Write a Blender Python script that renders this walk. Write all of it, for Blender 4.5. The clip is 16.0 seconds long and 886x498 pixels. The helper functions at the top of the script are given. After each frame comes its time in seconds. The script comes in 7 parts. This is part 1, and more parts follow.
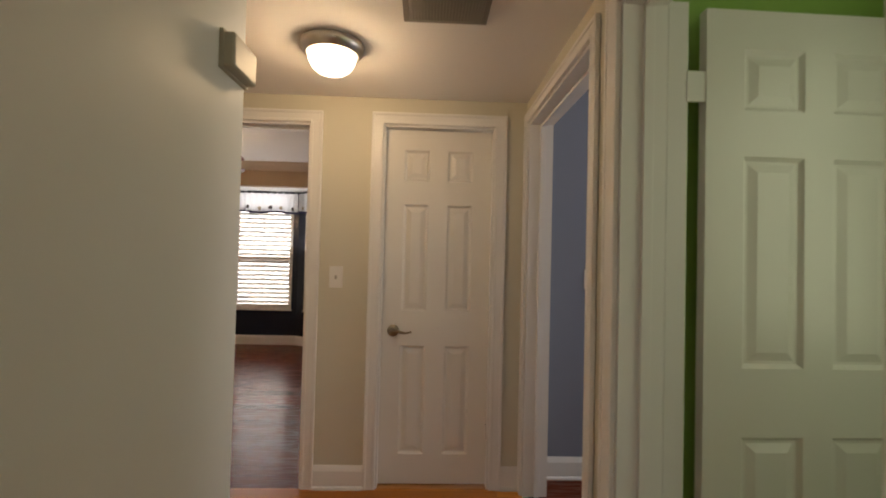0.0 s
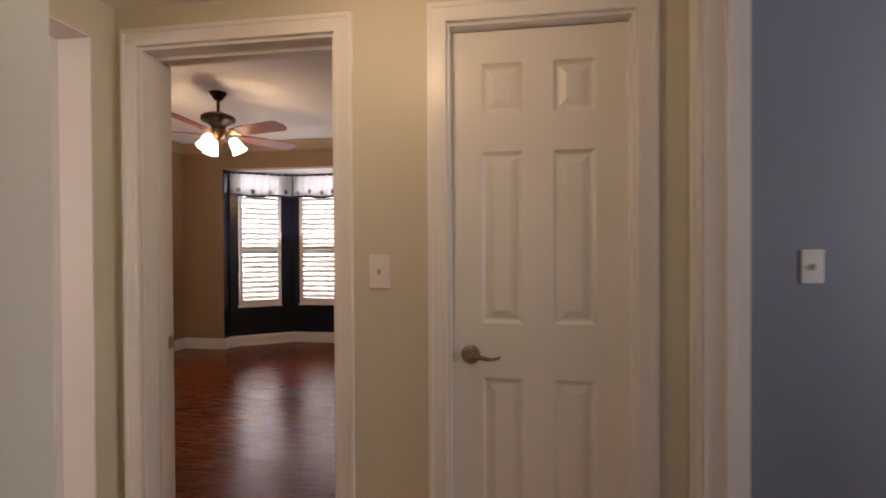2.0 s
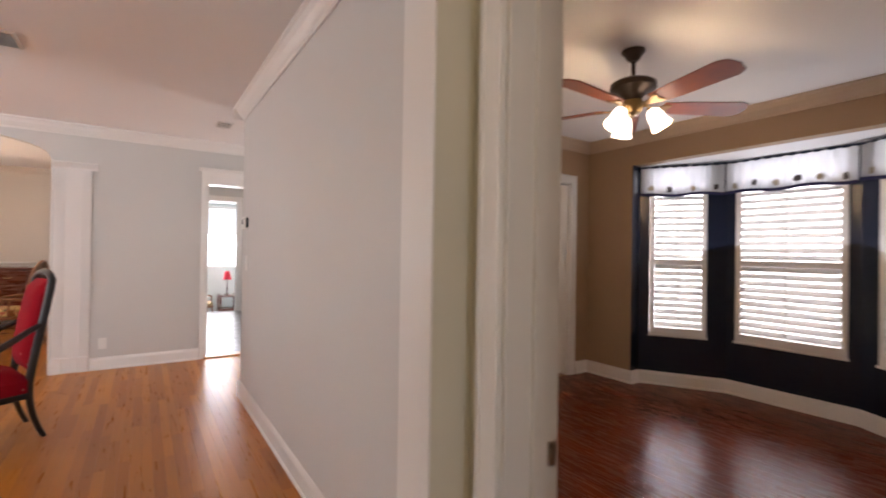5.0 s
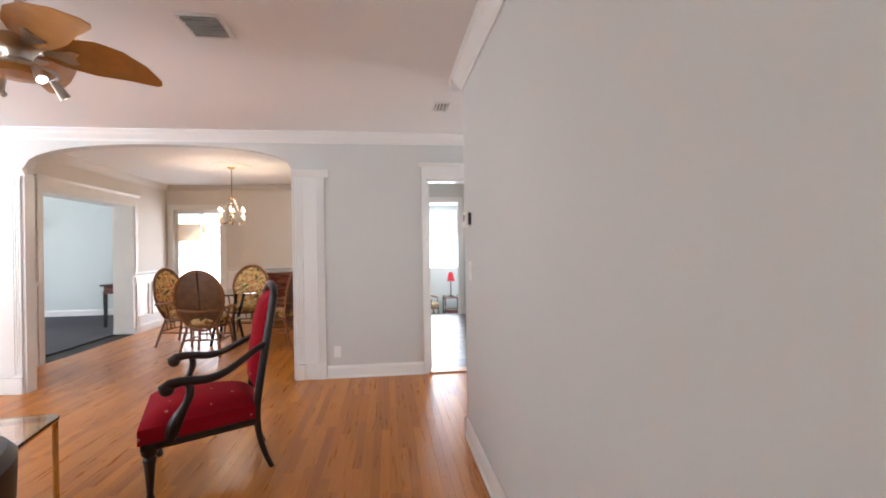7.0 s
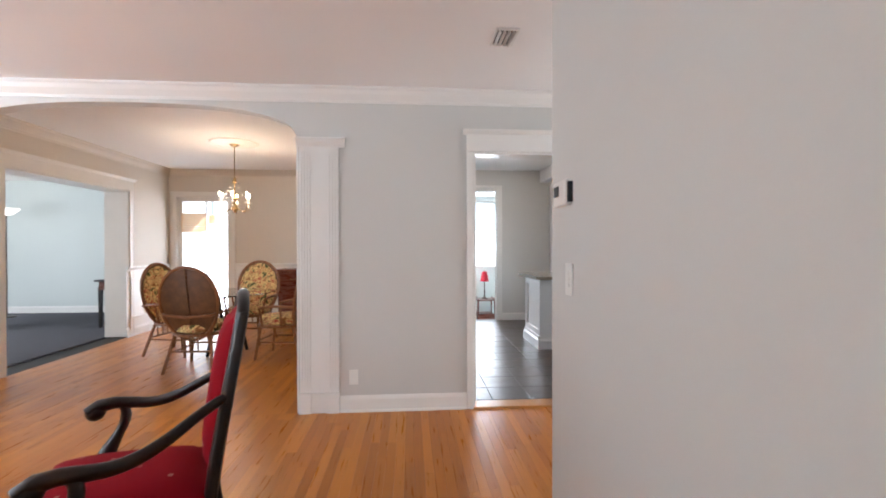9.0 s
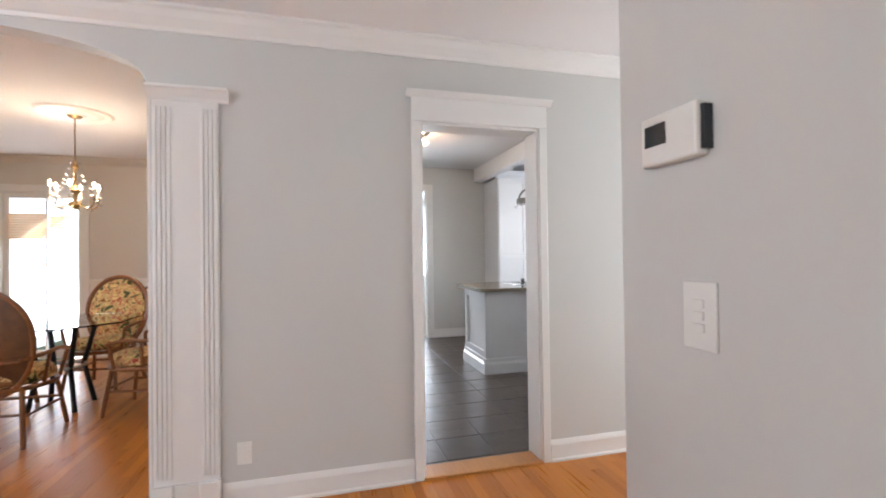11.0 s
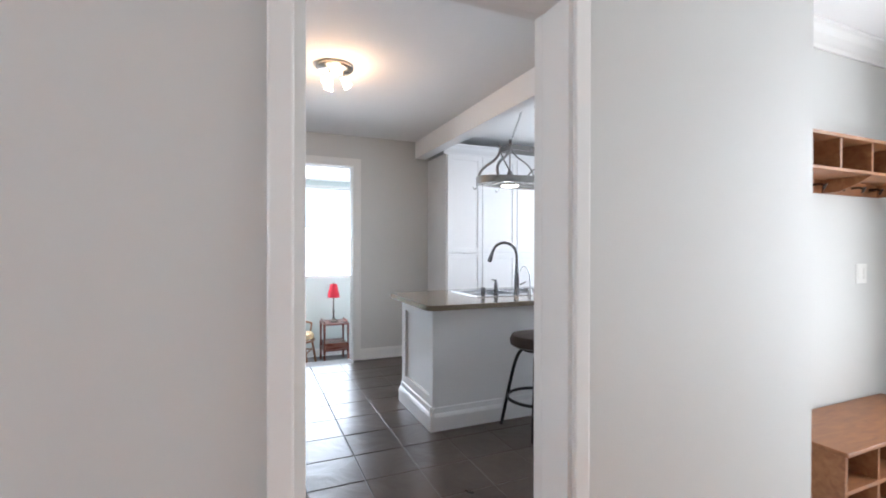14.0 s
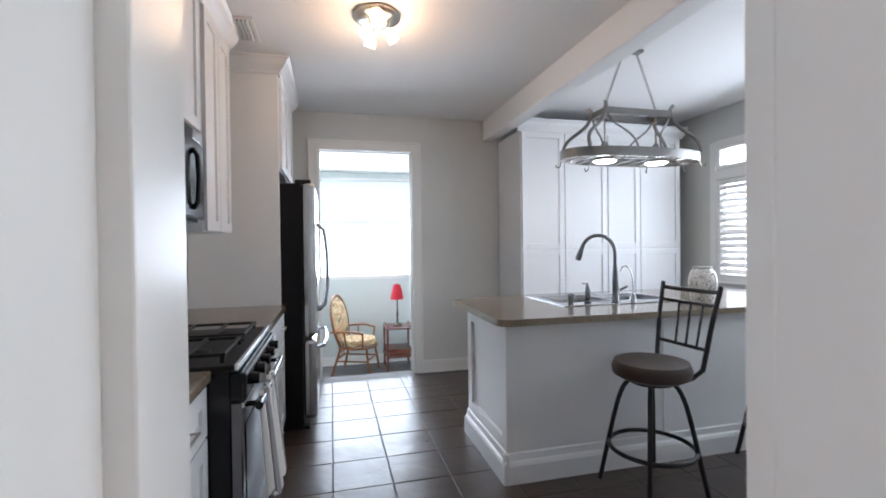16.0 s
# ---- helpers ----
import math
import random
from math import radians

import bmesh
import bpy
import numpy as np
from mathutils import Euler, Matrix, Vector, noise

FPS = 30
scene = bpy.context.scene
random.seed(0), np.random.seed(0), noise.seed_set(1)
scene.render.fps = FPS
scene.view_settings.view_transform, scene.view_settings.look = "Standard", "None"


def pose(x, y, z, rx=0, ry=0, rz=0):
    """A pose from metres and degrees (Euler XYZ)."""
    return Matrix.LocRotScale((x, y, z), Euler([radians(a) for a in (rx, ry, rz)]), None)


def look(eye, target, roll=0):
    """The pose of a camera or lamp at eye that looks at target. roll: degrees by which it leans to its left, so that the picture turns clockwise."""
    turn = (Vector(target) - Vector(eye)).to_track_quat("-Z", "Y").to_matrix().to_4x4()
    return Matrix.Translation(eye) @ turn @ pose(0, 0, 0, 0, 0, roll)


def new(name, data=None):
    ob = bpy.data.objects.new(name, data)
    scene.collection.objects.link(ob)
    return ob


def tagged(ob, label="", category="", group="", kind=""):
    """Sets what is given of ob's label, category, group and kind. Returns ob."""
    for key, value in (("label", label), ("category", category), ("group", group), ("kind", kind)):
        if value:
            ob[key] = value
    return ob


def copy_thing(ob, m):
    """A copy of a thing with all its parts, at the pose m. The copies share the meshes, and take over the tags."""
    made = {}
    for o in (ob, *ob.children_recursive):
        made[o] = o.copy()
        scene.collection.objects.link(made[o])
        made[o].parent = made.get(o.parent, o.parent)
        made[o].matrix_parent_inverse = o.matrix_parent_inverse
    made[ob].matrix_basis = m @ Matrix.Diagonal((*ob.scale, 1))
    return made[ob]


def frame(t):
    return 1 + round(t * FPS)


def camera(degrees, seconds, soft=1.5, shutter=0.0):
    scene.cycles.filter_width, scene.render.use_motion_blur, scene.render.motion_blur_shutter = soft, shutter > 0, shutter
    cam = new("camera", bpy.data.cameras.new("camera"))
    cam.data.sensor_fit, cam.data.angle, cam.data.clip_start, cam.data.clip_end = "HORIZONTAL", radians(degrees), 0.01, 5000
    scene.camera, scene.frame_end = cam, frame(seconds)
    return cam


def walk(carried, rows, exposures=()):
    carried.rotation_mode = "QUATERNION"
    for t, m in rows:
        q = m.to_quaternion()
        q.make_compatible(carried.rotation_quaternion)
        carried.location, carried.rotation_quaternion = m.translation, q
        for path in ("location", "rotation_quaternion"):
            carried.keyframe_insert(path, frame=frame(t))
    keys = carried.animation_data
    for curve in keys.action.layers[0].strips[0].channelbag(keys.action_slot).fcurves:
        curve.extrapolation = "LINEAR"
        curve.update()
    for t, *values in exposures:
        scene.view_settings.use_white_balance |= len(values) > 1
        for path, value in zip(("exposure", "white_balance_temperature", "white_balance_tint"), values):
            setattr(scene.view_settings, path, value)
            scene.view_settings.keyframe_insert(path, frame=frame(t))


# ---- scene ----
cam = camera(89.3, 16.0, soft=1.8, shutter=0.4)

PATH = [
    (0, (1.377, 0.339, 1.281), (1.449, 2.337, 1.325), 1.4),
    (0.5, (1.384, 0.597, 1.259), (1.399, 2.596, 1.303), 0.7),
    (1, (1.389, 0.824, 1.263), (1.347, 2.824, 1.285), 0.1),
    (1.5, (1.356, 1.063, 1.262), (1.223, 3.059, 1.261), -0.1),
    (2, (1.324, 1.303, 1.26), (1.045, 3.283, 1.241), -0.3),
    (2.5, (1.295, 1.537, 1.275), (0.812, 3.478, 1.25), -0.7),
    (3, (1.216, 1.73, 1.277), (0.504, 3.598, 1.26), -0.1),
    (3.5, (1.099, 1.9, 1.281), (0.118, 3.643, 1.28), 0.9),
    (4, (0.959, 2.049, 1.273), (-0.267, 3.63, 1.293), 1.2),
    (4.5, (0.808, 2.17, 1.286), (-0.669, 3.519, 1.303), 1.1),
    (5, (0.607, 2.255, 1.288), (-1.055, 3.367, 1.302), 0.9),
    (5.2, (0.507, 2.273, 1.29), (-1.218, 3.285, 1.298), 0.8),
    (7.3, (-0.72, 2.447, 1.315), (-2.711, 2.64, 1.319), -1.0),
    (7.5, (-0.828, 2.446, 1.308), (-2.821, 2.615, 1.312), -1.0),
    (8, (-1.149, 2.443, 1.31), (-3.147, 2.537, 1.299), -0.7),
    (8.5, (-1.432, 2.414, 1.297), (-3.43, 2.497, 1.286), -0.4),
    (9, (-1.733, 2.362, 1.3), (-3.728, 2.508, 1.288), -0.1),
    (9.5, (-1.998, 2.316, 1.294), (-3.984, 2.546, 1.297), -0.3),
    (10, (-2.254, 2.279, 1.282), (-4.226, 2.612, 1.298), -0.6),
    (10.2, (-2.348, 2.264, 1.284), (-4.313, 2.636, 1.301), -0.8),
    (12.3, (-3.52, 2.455, 1.3), (-5.361, 3.235, 1.329), -0.0),
    (12.5, (-3.622, 2.467, 1.316), (-5.447, 3.285, 1.344), 0.0),
    (13, (-3.842, 2.547, 1.315), (-5.659, 3.384, 1.343), 0.2),
    (13.5, (-4.08, 2.674, 1.328), (-5.902, 3.497, 1.328), 0.3),
    (14, (-4.278, 2.781, 1.332), (-6.116, 3.569, 1.323), 0.1),
    (14.5, (-4.479, 2.878, 1.33), (-6.342, 3.606, 1.308), -0.3),
    (15, (-4.664, 2.949, 1.322), (-6.558, 3.592, 1.298), -0.6),
    (15.5, (-4.846, 3.05, 1.322), (-6.774, 3.581, 1.296), -1.1),
    (16, (-4.981, 3.068, 1.325), (-6.922, 3.551, 1.303), -0.7),
]
walk(cam, [(t, look(eye, target, roll)) for t, eye, target, roll in PATH],
     exposures=[(0.0, -0.08, 7350, 16), (0.6, -0.1, 7300, 21), (2.5, -0.14, 7100, 24), (4.0, -0.2, 6800, 23), (5.2, 0.0, 6500, 20), (7.5, 0.10, 5930, 12), (10.2, 0.10, 5930, 12), (12.5, 0.08, 5880, 12), (14.0, 0.05, 5720, 11), (16.0, -0.24, 5680, 11)])

# ---- world and light ----
world = bpy.data.worlds.new("sky")
scene.world = world
world.use_nodes = True
wn = world.node_tree
sky = wn.nodes.new("ShaderNodeTexSky")
sky.sky_type = "NISHITA"
sky.sun_disc = False
sky.sun_elevation = radians(48)
sky.sun_rotation = radians(215)
wn.nodes["Background"].inputs["Strength"].default_value = 0.12
wn.links.new(sky.outputs["Color"], wn.nodes["Background"].inputs["Color"])
sun_data = bpy.data.lights.new("sun", "SUN")
sun_data.energy = 3.0
sun_data.angle = radians(0.5)
sun_data.color = (1.0, 0.95, 0.88)
sun = new("sun", sun_data)
sun.matrix_world = look((8, -14, 20), (-2, 2, 0))


def area(name, eye, target, w, h, watts, colour=(1, 1, 1)):
    d = bpy.data.lights.new(name, "AREA")
    d.shape, d.size, d.size_y, d.energy, d.color = "RECTANGLE", w, h, watts, colour
    ob = new(name, d)
    ob.matrix_world = look(eye, target)
    return ob


def bulb(name, at, watts, colour=(1.0, 0.72, 0.42), size=0.04):
    d = bpy.data.lights.new(name, "POINT")
    d.energy, d.color, d.shadow_soft_size = watts, colour, size
    ob = new(name, d)
    ob.location = at
    return ob


DAY = (0.93, 0.97, 1.0)
# daylight at the windows, with added fill lamps noted one by one
# added lamp inside the bay, aimed up to brighten the bedroom ceiling
area("bay_daylight", (-0.95, 6.6, 1.25), (-0.95, 6.1, 2.1), 1.6, 0.9, 10, DAY)
# fill at an assumed, unseen window, tilted up at the living room ceiling
area("living_daylight", (-3.3, -3.92, 1.5), (-3.6, -3.3, 4.0), 2.2, 1.7, 195, (0.86, 0.94, 1.0))
# added side fill, placed to light the far wall more than the right one
area("living_side_daylight", (-0.36, -2.55, 1.5), (-1.5, -2.8, 2.6), 2.0, 1.7, 160, DAY)
# added foyer fill, standing in front of the closed solid front door
area("foyer_daylight", (-4.5, 6.30, 1.3), (-4.5, 3.0, 1.0), 0.95, 1.9, 46, (1.0, 0.98, 0.94))
area("kitchen_daylight", (-7.3, 6.76, 1.5), (-7.3, 4.0, 1.0), 1.9, 1.3, 50, DAY)
area("sunroom_daylight", (-11.85, 3.2, 1.5), (-9.0, 3.2, 1.0), 2.6, 1.3, 115, DAY)
area("dining_daylight", (-9.75, -1.13, 1.2), (-7.0, -0.6, 0.7), 0.8, 1.9, 16, DAY)
# lounge fill for unseen windows, set sideways to catch the opening's jamb
area("lounge_daylight", (-6.8, -6.35, 1.5), (-8.9, -2.0, 1.0), 2.6, 1.6, 165, (0.98, 0.99, 0.98))
# added fill against the blue room's solid end wall, which has no window
area("blue_room_daylight", (4.42, 2.35, 1.5), (2.2, 2.75, 1.2), 0.9, 1.2, 26, DAY)
# added greenish fill in the windowless bathroom, aimed at the left hall wall
area("bath_daylight", (2.95, 0.85, 1.55), (0.8, 1.0, 1.2), 0.8, 1.1, 4.6, (0.86, 1.0, 0.74))
# added fill in the unseen back end of the hall, for the left wall
area("hall_back_daylight", (1.45, -1.18, 1.4), (0.8, 0.3, 1.2), 0.7, 1.36, 2.6, (1.0, 0.92, 0.82))
bulb("hall_bulb", (0.955, 2.24, 2.06), 5.6)
for k in range(3):
    turn = math.radians(27 + 120 * k)
    bulb("fan_bulb", (-0.98 + 0.135 * math.cos(turn), 4.655 + 0.135 * math.sin(turn), 2.04), 6.0)
bulb("chandelier_bulb", (-7.53, 0.17, 1.97), 27, (1.0, 0.72, 0.46), 0.12)
for dx in (-0.08, 0.08):
    bulb("spot_bulb", (-7.55 + dx, 3.335, 2.47), 5, (1.0, 0.58, 0.28))
for dy in (-0.22, 0.22):
    bulb("rack_bulb", (-7.64, 5.055 + dy, 1.84), 4, (1.0, 0.95, 0.86))


# ---- materials ----
MATS = {}


def mat(name, colour, rough=0.5, metal=0.0, vary=0.08, scale=3.0, bump=0.0, bump_scale=60.0, coat=0.0, island=False):
    """Plain surface with stains at two scales and fine relief."""
    if name in MATS:
        return MATS[name]
    m = bpy.data.materials.new(name)
    m.use_nodes = True
    n, l = m.node_tree.nodes, m.node_tree.links
    b = n["Principled BSDF"]
    geo = n.new("ShaderNodeNewGeometry")
    big = n.new("ShaderNodeTexNoise")
    big.inputs["Scale"].default_value, big.inputs["Detail"].default_value = scale, 6
    fine = n.new("ShaderNodeTexNoise")
    fine.inputs["Scale"].default_value, fine.inputs["Detail"].default_value = bump_scale, 3
    for t in (big, fine):
        l.new(geo.outputs["Position"], t.inputs["Vector"])
    ramp = n.new("ShaderNodeMix")
    ramp.data_type = "RGBA"
    dark = [c * (1 - vary) for c in colour]
    lite = [min(1, c * (1 + vary)) for c in colour]
    ramp.inputs[6].default_value, ramp.inputs[7].default_value = (*dark, 1), (*lite, 1)
    l.new(big.outputs["Fac"], ramp.inputs[0])
    l.new(ramp.outputs[2], b.inputs["Base Color"])
    rr = n.new("ShaderNodeMapRange")
    spread = 0.015 if metal > 0.5 else 0.035
    rr.inputs["To Min"].default_value, rr.inputs["To Max"].default_value = max(0.02, rough - spread), min(1, rough + spread)
    l.new(fine.outputs["Fac"], rr.inputs["Value"])
    l.new(rr.outputs["Result"], b.inputs["Roughness"])
    b.inputs["Metallic"].default_value = metal
    b.inputs["Coat Weight"].default_value = coat
    b.inputs["Coat Roughness"].default_value = 0.12
    if bump:
        bp = n.new("ShaderNodeBump")
        bp.inputs["Strength"].default_value, bp.inputs["Distance"].default_value = bump, 0.004
        l.new(fine.outputs["Fac"], bp.inputs["Height"])
        l.new(bp.outputs["Normal"], b.inputs["Normal"])
    MATS[name] = m
    return m


def wood(name, dark, lite, rough=0.3, stretch=(1.5, 22, 22), per_piece=0.35, coat=0.0, source="object", wave=4.0, grain=1.5):
    """Grain stretched along one axis; each board takes its own tone."""
    if name in MATS:
        return MATS[name]
    m = bpy.data.materials.new(name)
    m.use_nodes = True
    n, l = m.node_tree.nodes, m.node_tree.links
    b = n["Principled BSDF"]
    geo = n.new("ShaderNodeNewGeometry")
    info = n.new("ShaderNodeObjectInfo")
    rnd = info.outputs["Random"] if source == "object" else geo.outputs["Random Per Island"]
    mp = n.new("ShaderNodeMapping")
    mp.inputs["Scale"].default_value = stretch
    off = n.new("ShaderNodeVectorMath")
    off.operation = "MULTIPLY_ADD"
    off.inputs[1].default_value = (17, 31, 5)
    l.new(rnd, off.inputs[0])
    l.new(geo.outputs["Position"], off.inputs[2])
    l.new(off.outputs["Vector"], mp.inputs["Vector"])
    g = n.new("ShaderNodeTexNoise")
    g.inputs["Scale"].default_value, g.inputs["Detail"].default_value, g.inputs["Distortion"].default_value = wave, 8, 0.6
    l.new(mp.outputs["Vector"], g.inputs["Vector"])
    mix = n.new("ShaderNodeMix")
    mix.data_type = "RGBA"
    mix.inputs[6].default_value, mix.inputs[7].default_value = (*dark, 1), (*lite, 1)
    add = n.new("ShaderNodeMath")
    add.operation = "MULTIPLY_ADD"
    add.inputs[1].default_value = per_piece
    l.new(rnd, add.inputs[0])
    sub = n.new("ShaderNodeMath")
    sub.operation = "MULTIPLY_ADD"
    sub.inputs[1].default_value, sub.inputs[2].default_value = grain, 0.5 - grain / 2 - per_piece / 2
    l.new(g.outputs["Fac"], sub.inputs[0])
    l.new(sub.outputs["Value"], add.inputs[2])
    add.use_clamp = True
    l.new(add.outputs["Value"], mix.inputs[0])
    l.new(mix.outputs[2], b.inputs["Base Color"])
    rr = n.new("ShaderNodeMapRange")
    rr.inputs["To Min"].default_value, rr.inputs["To Max"].default_value = max(0.03, rough - 0.06), rough + 0.12
    l.new(g.outputs["Fac"], rr.inputs["Value"])
    l.new(rr.outputs["Result"], b.inputs["Roughness"])
    bp = n.new("ShaderNodeBump")
    bp.inputs["Strength"].default_value, bp.inputs["Distance"].default_value = 0.12, 0.002
    l.new(g.outputs["Fac"], bp.inputs["Height"])
    l.new(bp.outputs["Normal"], b.inputs["Normal"])
    b.inputs["Coat Weight"].default_value = coat
    b.inputs["Coat Roughness"].default_value = 0.1
    MATS[name] = m
    return m


def glow(name, colour, strength):
    m = bpy.data.materials.new(name)
    m.use_nodes = True
    b = m.node_tree.nodes["Principled BSDF"]
    b.inputs["Base Color"].default_value = (*colour, 1)
    b.inputs["Emission Color"].default_value = (*colour, 1)
    b.inputs["Emission Strength"].default_value = strength
    return m


def clear(name, colour=(1, 1, 1), rough=0.02, ior=1.45):
    m = bpy.data.materials.new(name)
    m.use_nodes = True
    b = m.node_tree.nodes["Principled BSDF"]
    b.inputs["Base Color"].default_value = (*colour, 1)
    b.inputs["Roughness"].default_value = rough
    b.inputs["Transmission Weight"].default_value = 1
    b.inputs["IOR"].default_value = ior
    return m


def blotches(name, ground, spots, scale=9.0, rough=0.85):
    """Printed cloth: a ground colour with several colours of cell-shaped blooms."""
    m = bpy.data.materials.new(name)
    m.use_nodes = True
    n, l = m.node_tree.nodes, m.node_tree.links
    b = n["Principled BSDF"]
    tc = n.new("ShaderNodeTexCoord")
    nz = n.new("ShaderNodeTexNoise")
    nz.inputs["Scale"].default_value = scale
    nz.inputs["Detail"].default_value = 3
    nz.inputs["Distortion"].default_value = 1.6
    l.new(tc.outputs["Object"], nz.inputs["Vector"])
    r = n.new("ShaderNodeValToRGB")
    r.color_ramp.interpolation = "CONSTANT"
    stops = [(0.0, spots[0]), (0.40, ground), (0.47, spots[1]), (0.52, ground), (0.60, spots[2])]
    r.color_ramp.elements[0].position, r.color_ramp.elements[0].color = 0.0, (*stops[0][1], 1)
    r.color_ramp.elements[1].position, r.color_ramp.elements[1].color = stops[1][0], (*stops[1][1], 1)
    for p, c in stops[2:]:
        e = r.color_ramp.elements.new(p)
        e.color = (*c, 1)
    l.new(nz.outputs["Fac"], r.inputs["Fac"])
    l.new(r.outputs["Color"], b.inputs["Base Color"])
    b.inputs["Roughness"].default_value = rough
    return m


M_WHITE_WALL = mat("pale_grey_paint", (0.62, 0.617, 0.59), 0.6, vary=0.025, scale=1.2, bump=0.06, bump_scale=140)
M_HALL = mat("beige_hall_paint", (0.64, 0.61, 0.50), 0.5, vary=0.03, scale=1.4, bump=0.06, bump_scale=140)
M_HALL_GREY = mat("grey_hall_paint", (0.70, 0.705, 0.67), 0.5, vary=0.03, scale=1.4, bump=0.06, bump_scale=140)
M_TAN = mat("tan_bedroom_paint", (0.36, 0.245, 0.15), 0.55, vary=0.04, scale=1.2, bump=0.06, bump_scale=140)
M_NAVY = mat("navy_gloss_paint", (0.010, 0.016, 0.035), 0.22, vary=0.15, scale=2, bump=0.05, bump_scale=90)
M_BLUE = mat("blue_grey_paint", (0.23, 0.25, 0.315), 0.55, vary=0.03, scale=1.2, bump=0.06, bump_scale=140)
M_GREEN = mat("green_bath_paint", (0.30, 0.52, 0.12), 0.5, vary=0.04, scale=1.5, bump=0.06, bump_scale=140)
M_DINING = mat("cream_dining_paint", (0.66, 0.60, 0.525), 0.55, vary=0.03, scale=1.2, bump=0.06, bump_scale=140)
M_LOUNGE = mat("pale_aqua_paint", (0.64, 0.685, 0.665), 0.6, vary=0.03, scale=1.2, bump=0.06, bump_scale=140)
M_TRIM = mat("white_gloss_trim", (0.80, 0.79, 0.76), 0.3, vary=0.02, scale=1.5, bump=0.02, bump_scale=25)
M_CEIL = mat("white_ceiling_paint", (0.88, 0.87, 0.86), 0.75, vary=0.02, scale=1.0, bump=0.08, bump_scale=170)
M_CAB = mat("white_cabinet_paint", (0.80, 0.80, 0.80), 0.35, vary=0.02, scale=2.0, bump=0.03, bump_scale=60)
M_DOOR = mat("white_door_paint", (0.78, 0.76, 0.71), 0.32, vary=0.025, scale=1.5, bump=0.03, bump_scale=30)
M_OAK = wood("oak_floor", (0.30, 0.086, 0.009), (0.60, 0.228, 0.031), 0.27, stretch=(0.8, 14, 14), per_piece=0.55, coat=0.0, grain=0.5)
M_OAK_REST = wood("oak_floor_rest", (0.30, 0.086, 0.009), (0.60, 0.228, 0.031), 0.27, stretch=(0.8, 14, 14), per_piece=0.55, coat=0.0, grain=0.5, source="island")
M_CHERRY = wood("cherry_floor", (0.078, 0.0145, 0.005), (0.152, 0.032, 0.0105), 0.24, per_piece=0.45, coat=0.0, grain=0.7, source="island")
M_CHERRY_O = wood("cherry_floor_near", (0.078, 0.0145, 0.005), (0.152, 0.032, 0.0105), 0.24, per_piece=0.45, coat=0.0, grain=0.7)
for boards, gloss in ((M_CHERRY, 0.13), (M_CHERRY_O, 0.13), (M_OAK, 0.32), (M_OAK_REST, 0.32)):
    boards.node_tree.nodes["Principled BSDF"].inputs["Specular IOR Level"].default_value = gloss
M_THRESH = wood("oak_threshold", (0.36, 0.15, 0.04), (0.55, 0.26, 0.08), 0.3)
M_NICKEL = mat("brushed_nickel", (0.55, 0.52, 0.47), 0.28, 1.0, vary=0.06, scale=8)
M_BRASS = mat("antique_brass", (0.32, 0.22, 0.10), 0.3, 1.0, vary=0.15, scale=12)
M_BRONZE = mat("dark_bronze", (0.07, 0.055, 0.045), 0.35, 1.0, vary=0.2, scale=12)
M_BLACK = mat("black_metal", (0.012, 0.012, 0.013), 0.35, 0.4, vary=0.2, scale=14)
M_PLASTIC = mat("white_plastic", (0.80, 0.79, 0.75), 0.35, vary=0.02)
M_SCREEN = mat("dark_display", (0.02, 0.025, 0.03), 0.15, vary=0.05)
M_CARPET = mat("grey_carpet", (0.085, 0.085, 0.10), 0.95, vary=0.2, scale=14, bump=0.9, bump_scale=260)
M_GROUT = mat("tile_grout", (0.16, 0.15, 0.145), 0.8, vary=0.15, scale=20, bump=0.3)
M_DARKVOID = mat("dark_backing", (0.02, 0.02, 0.02), 0.8)

# ---- builders ----


def part(name, bm, material, parent=None, label="", smooth=False):
    me = bpy.data.meshes.new(name)
    bm.normal_update()
    bm.to_mesh(me)
    bm.free()
    me.materials.append(material)
    if smooth:
        for p in me.polygons:
            p.use_smooth = True
        me.set_sharp_from_angle(angle=radians(38))
    ob = new(name, me)
    if parent is not None:
        ob.parent = parent
    if label:
        ob["label"] = label
    return ob


def thing(name, label, category, m=None, group="", kind=""):
    ob = new(name)
    ob.empty_display_size = 0.1
    if m is not None:
        ob.matrix_world = m
    return tagged(ob, label, category, group, kind)


def box(bm, x0, y0, z0, x1, y1, z1, bevel=0.0, m=None):
    x0, x1 = min(x0, x1), max(x0, x1)
    y0, y1 = min(y0, y1), max(y0, y1)
    z0, z1 = min(z0, z1), max(z0, z1)
    v = [bm.verts.new(c) for c in ((x0, y0, z0), (x1, y0, z0), (x1, y1, z0), (x0, y1, z0),
                                   (x0, y0, z1), (x1, y0, z1), (x1, y1, z1), (x0, y1, z1))]
    f = [bm.faces.new([v[i] for i in q]) for q in
         ((3, 2, 1, 0), (4, 5, 6, 7), (0, 1, 5, 4), (1, 2, 6, 5), (2, 3, 7, 6), (3, 0, 4, 7))]
    if bevel:
        r = bmesh.ops.bevel(bm, geom=list({e for q in f for e in q.edges}), offset=bevel, segments=2, affect="EDGES", profile=0.5)
        v = list({w for q in r["faces"] for w in q.verts} | {w for w in v if w.is_valid})
    if m is not None:
        bmesh.ops.transform(bm, matrix=m, verts=[w for w in v if w.is_valid])
    return bm


def boxes(*rows, bevel=0.0):
    bm = bmesh.new()
    for r in rows:
        box(bm, *r, bevel=bevel)
    return bm


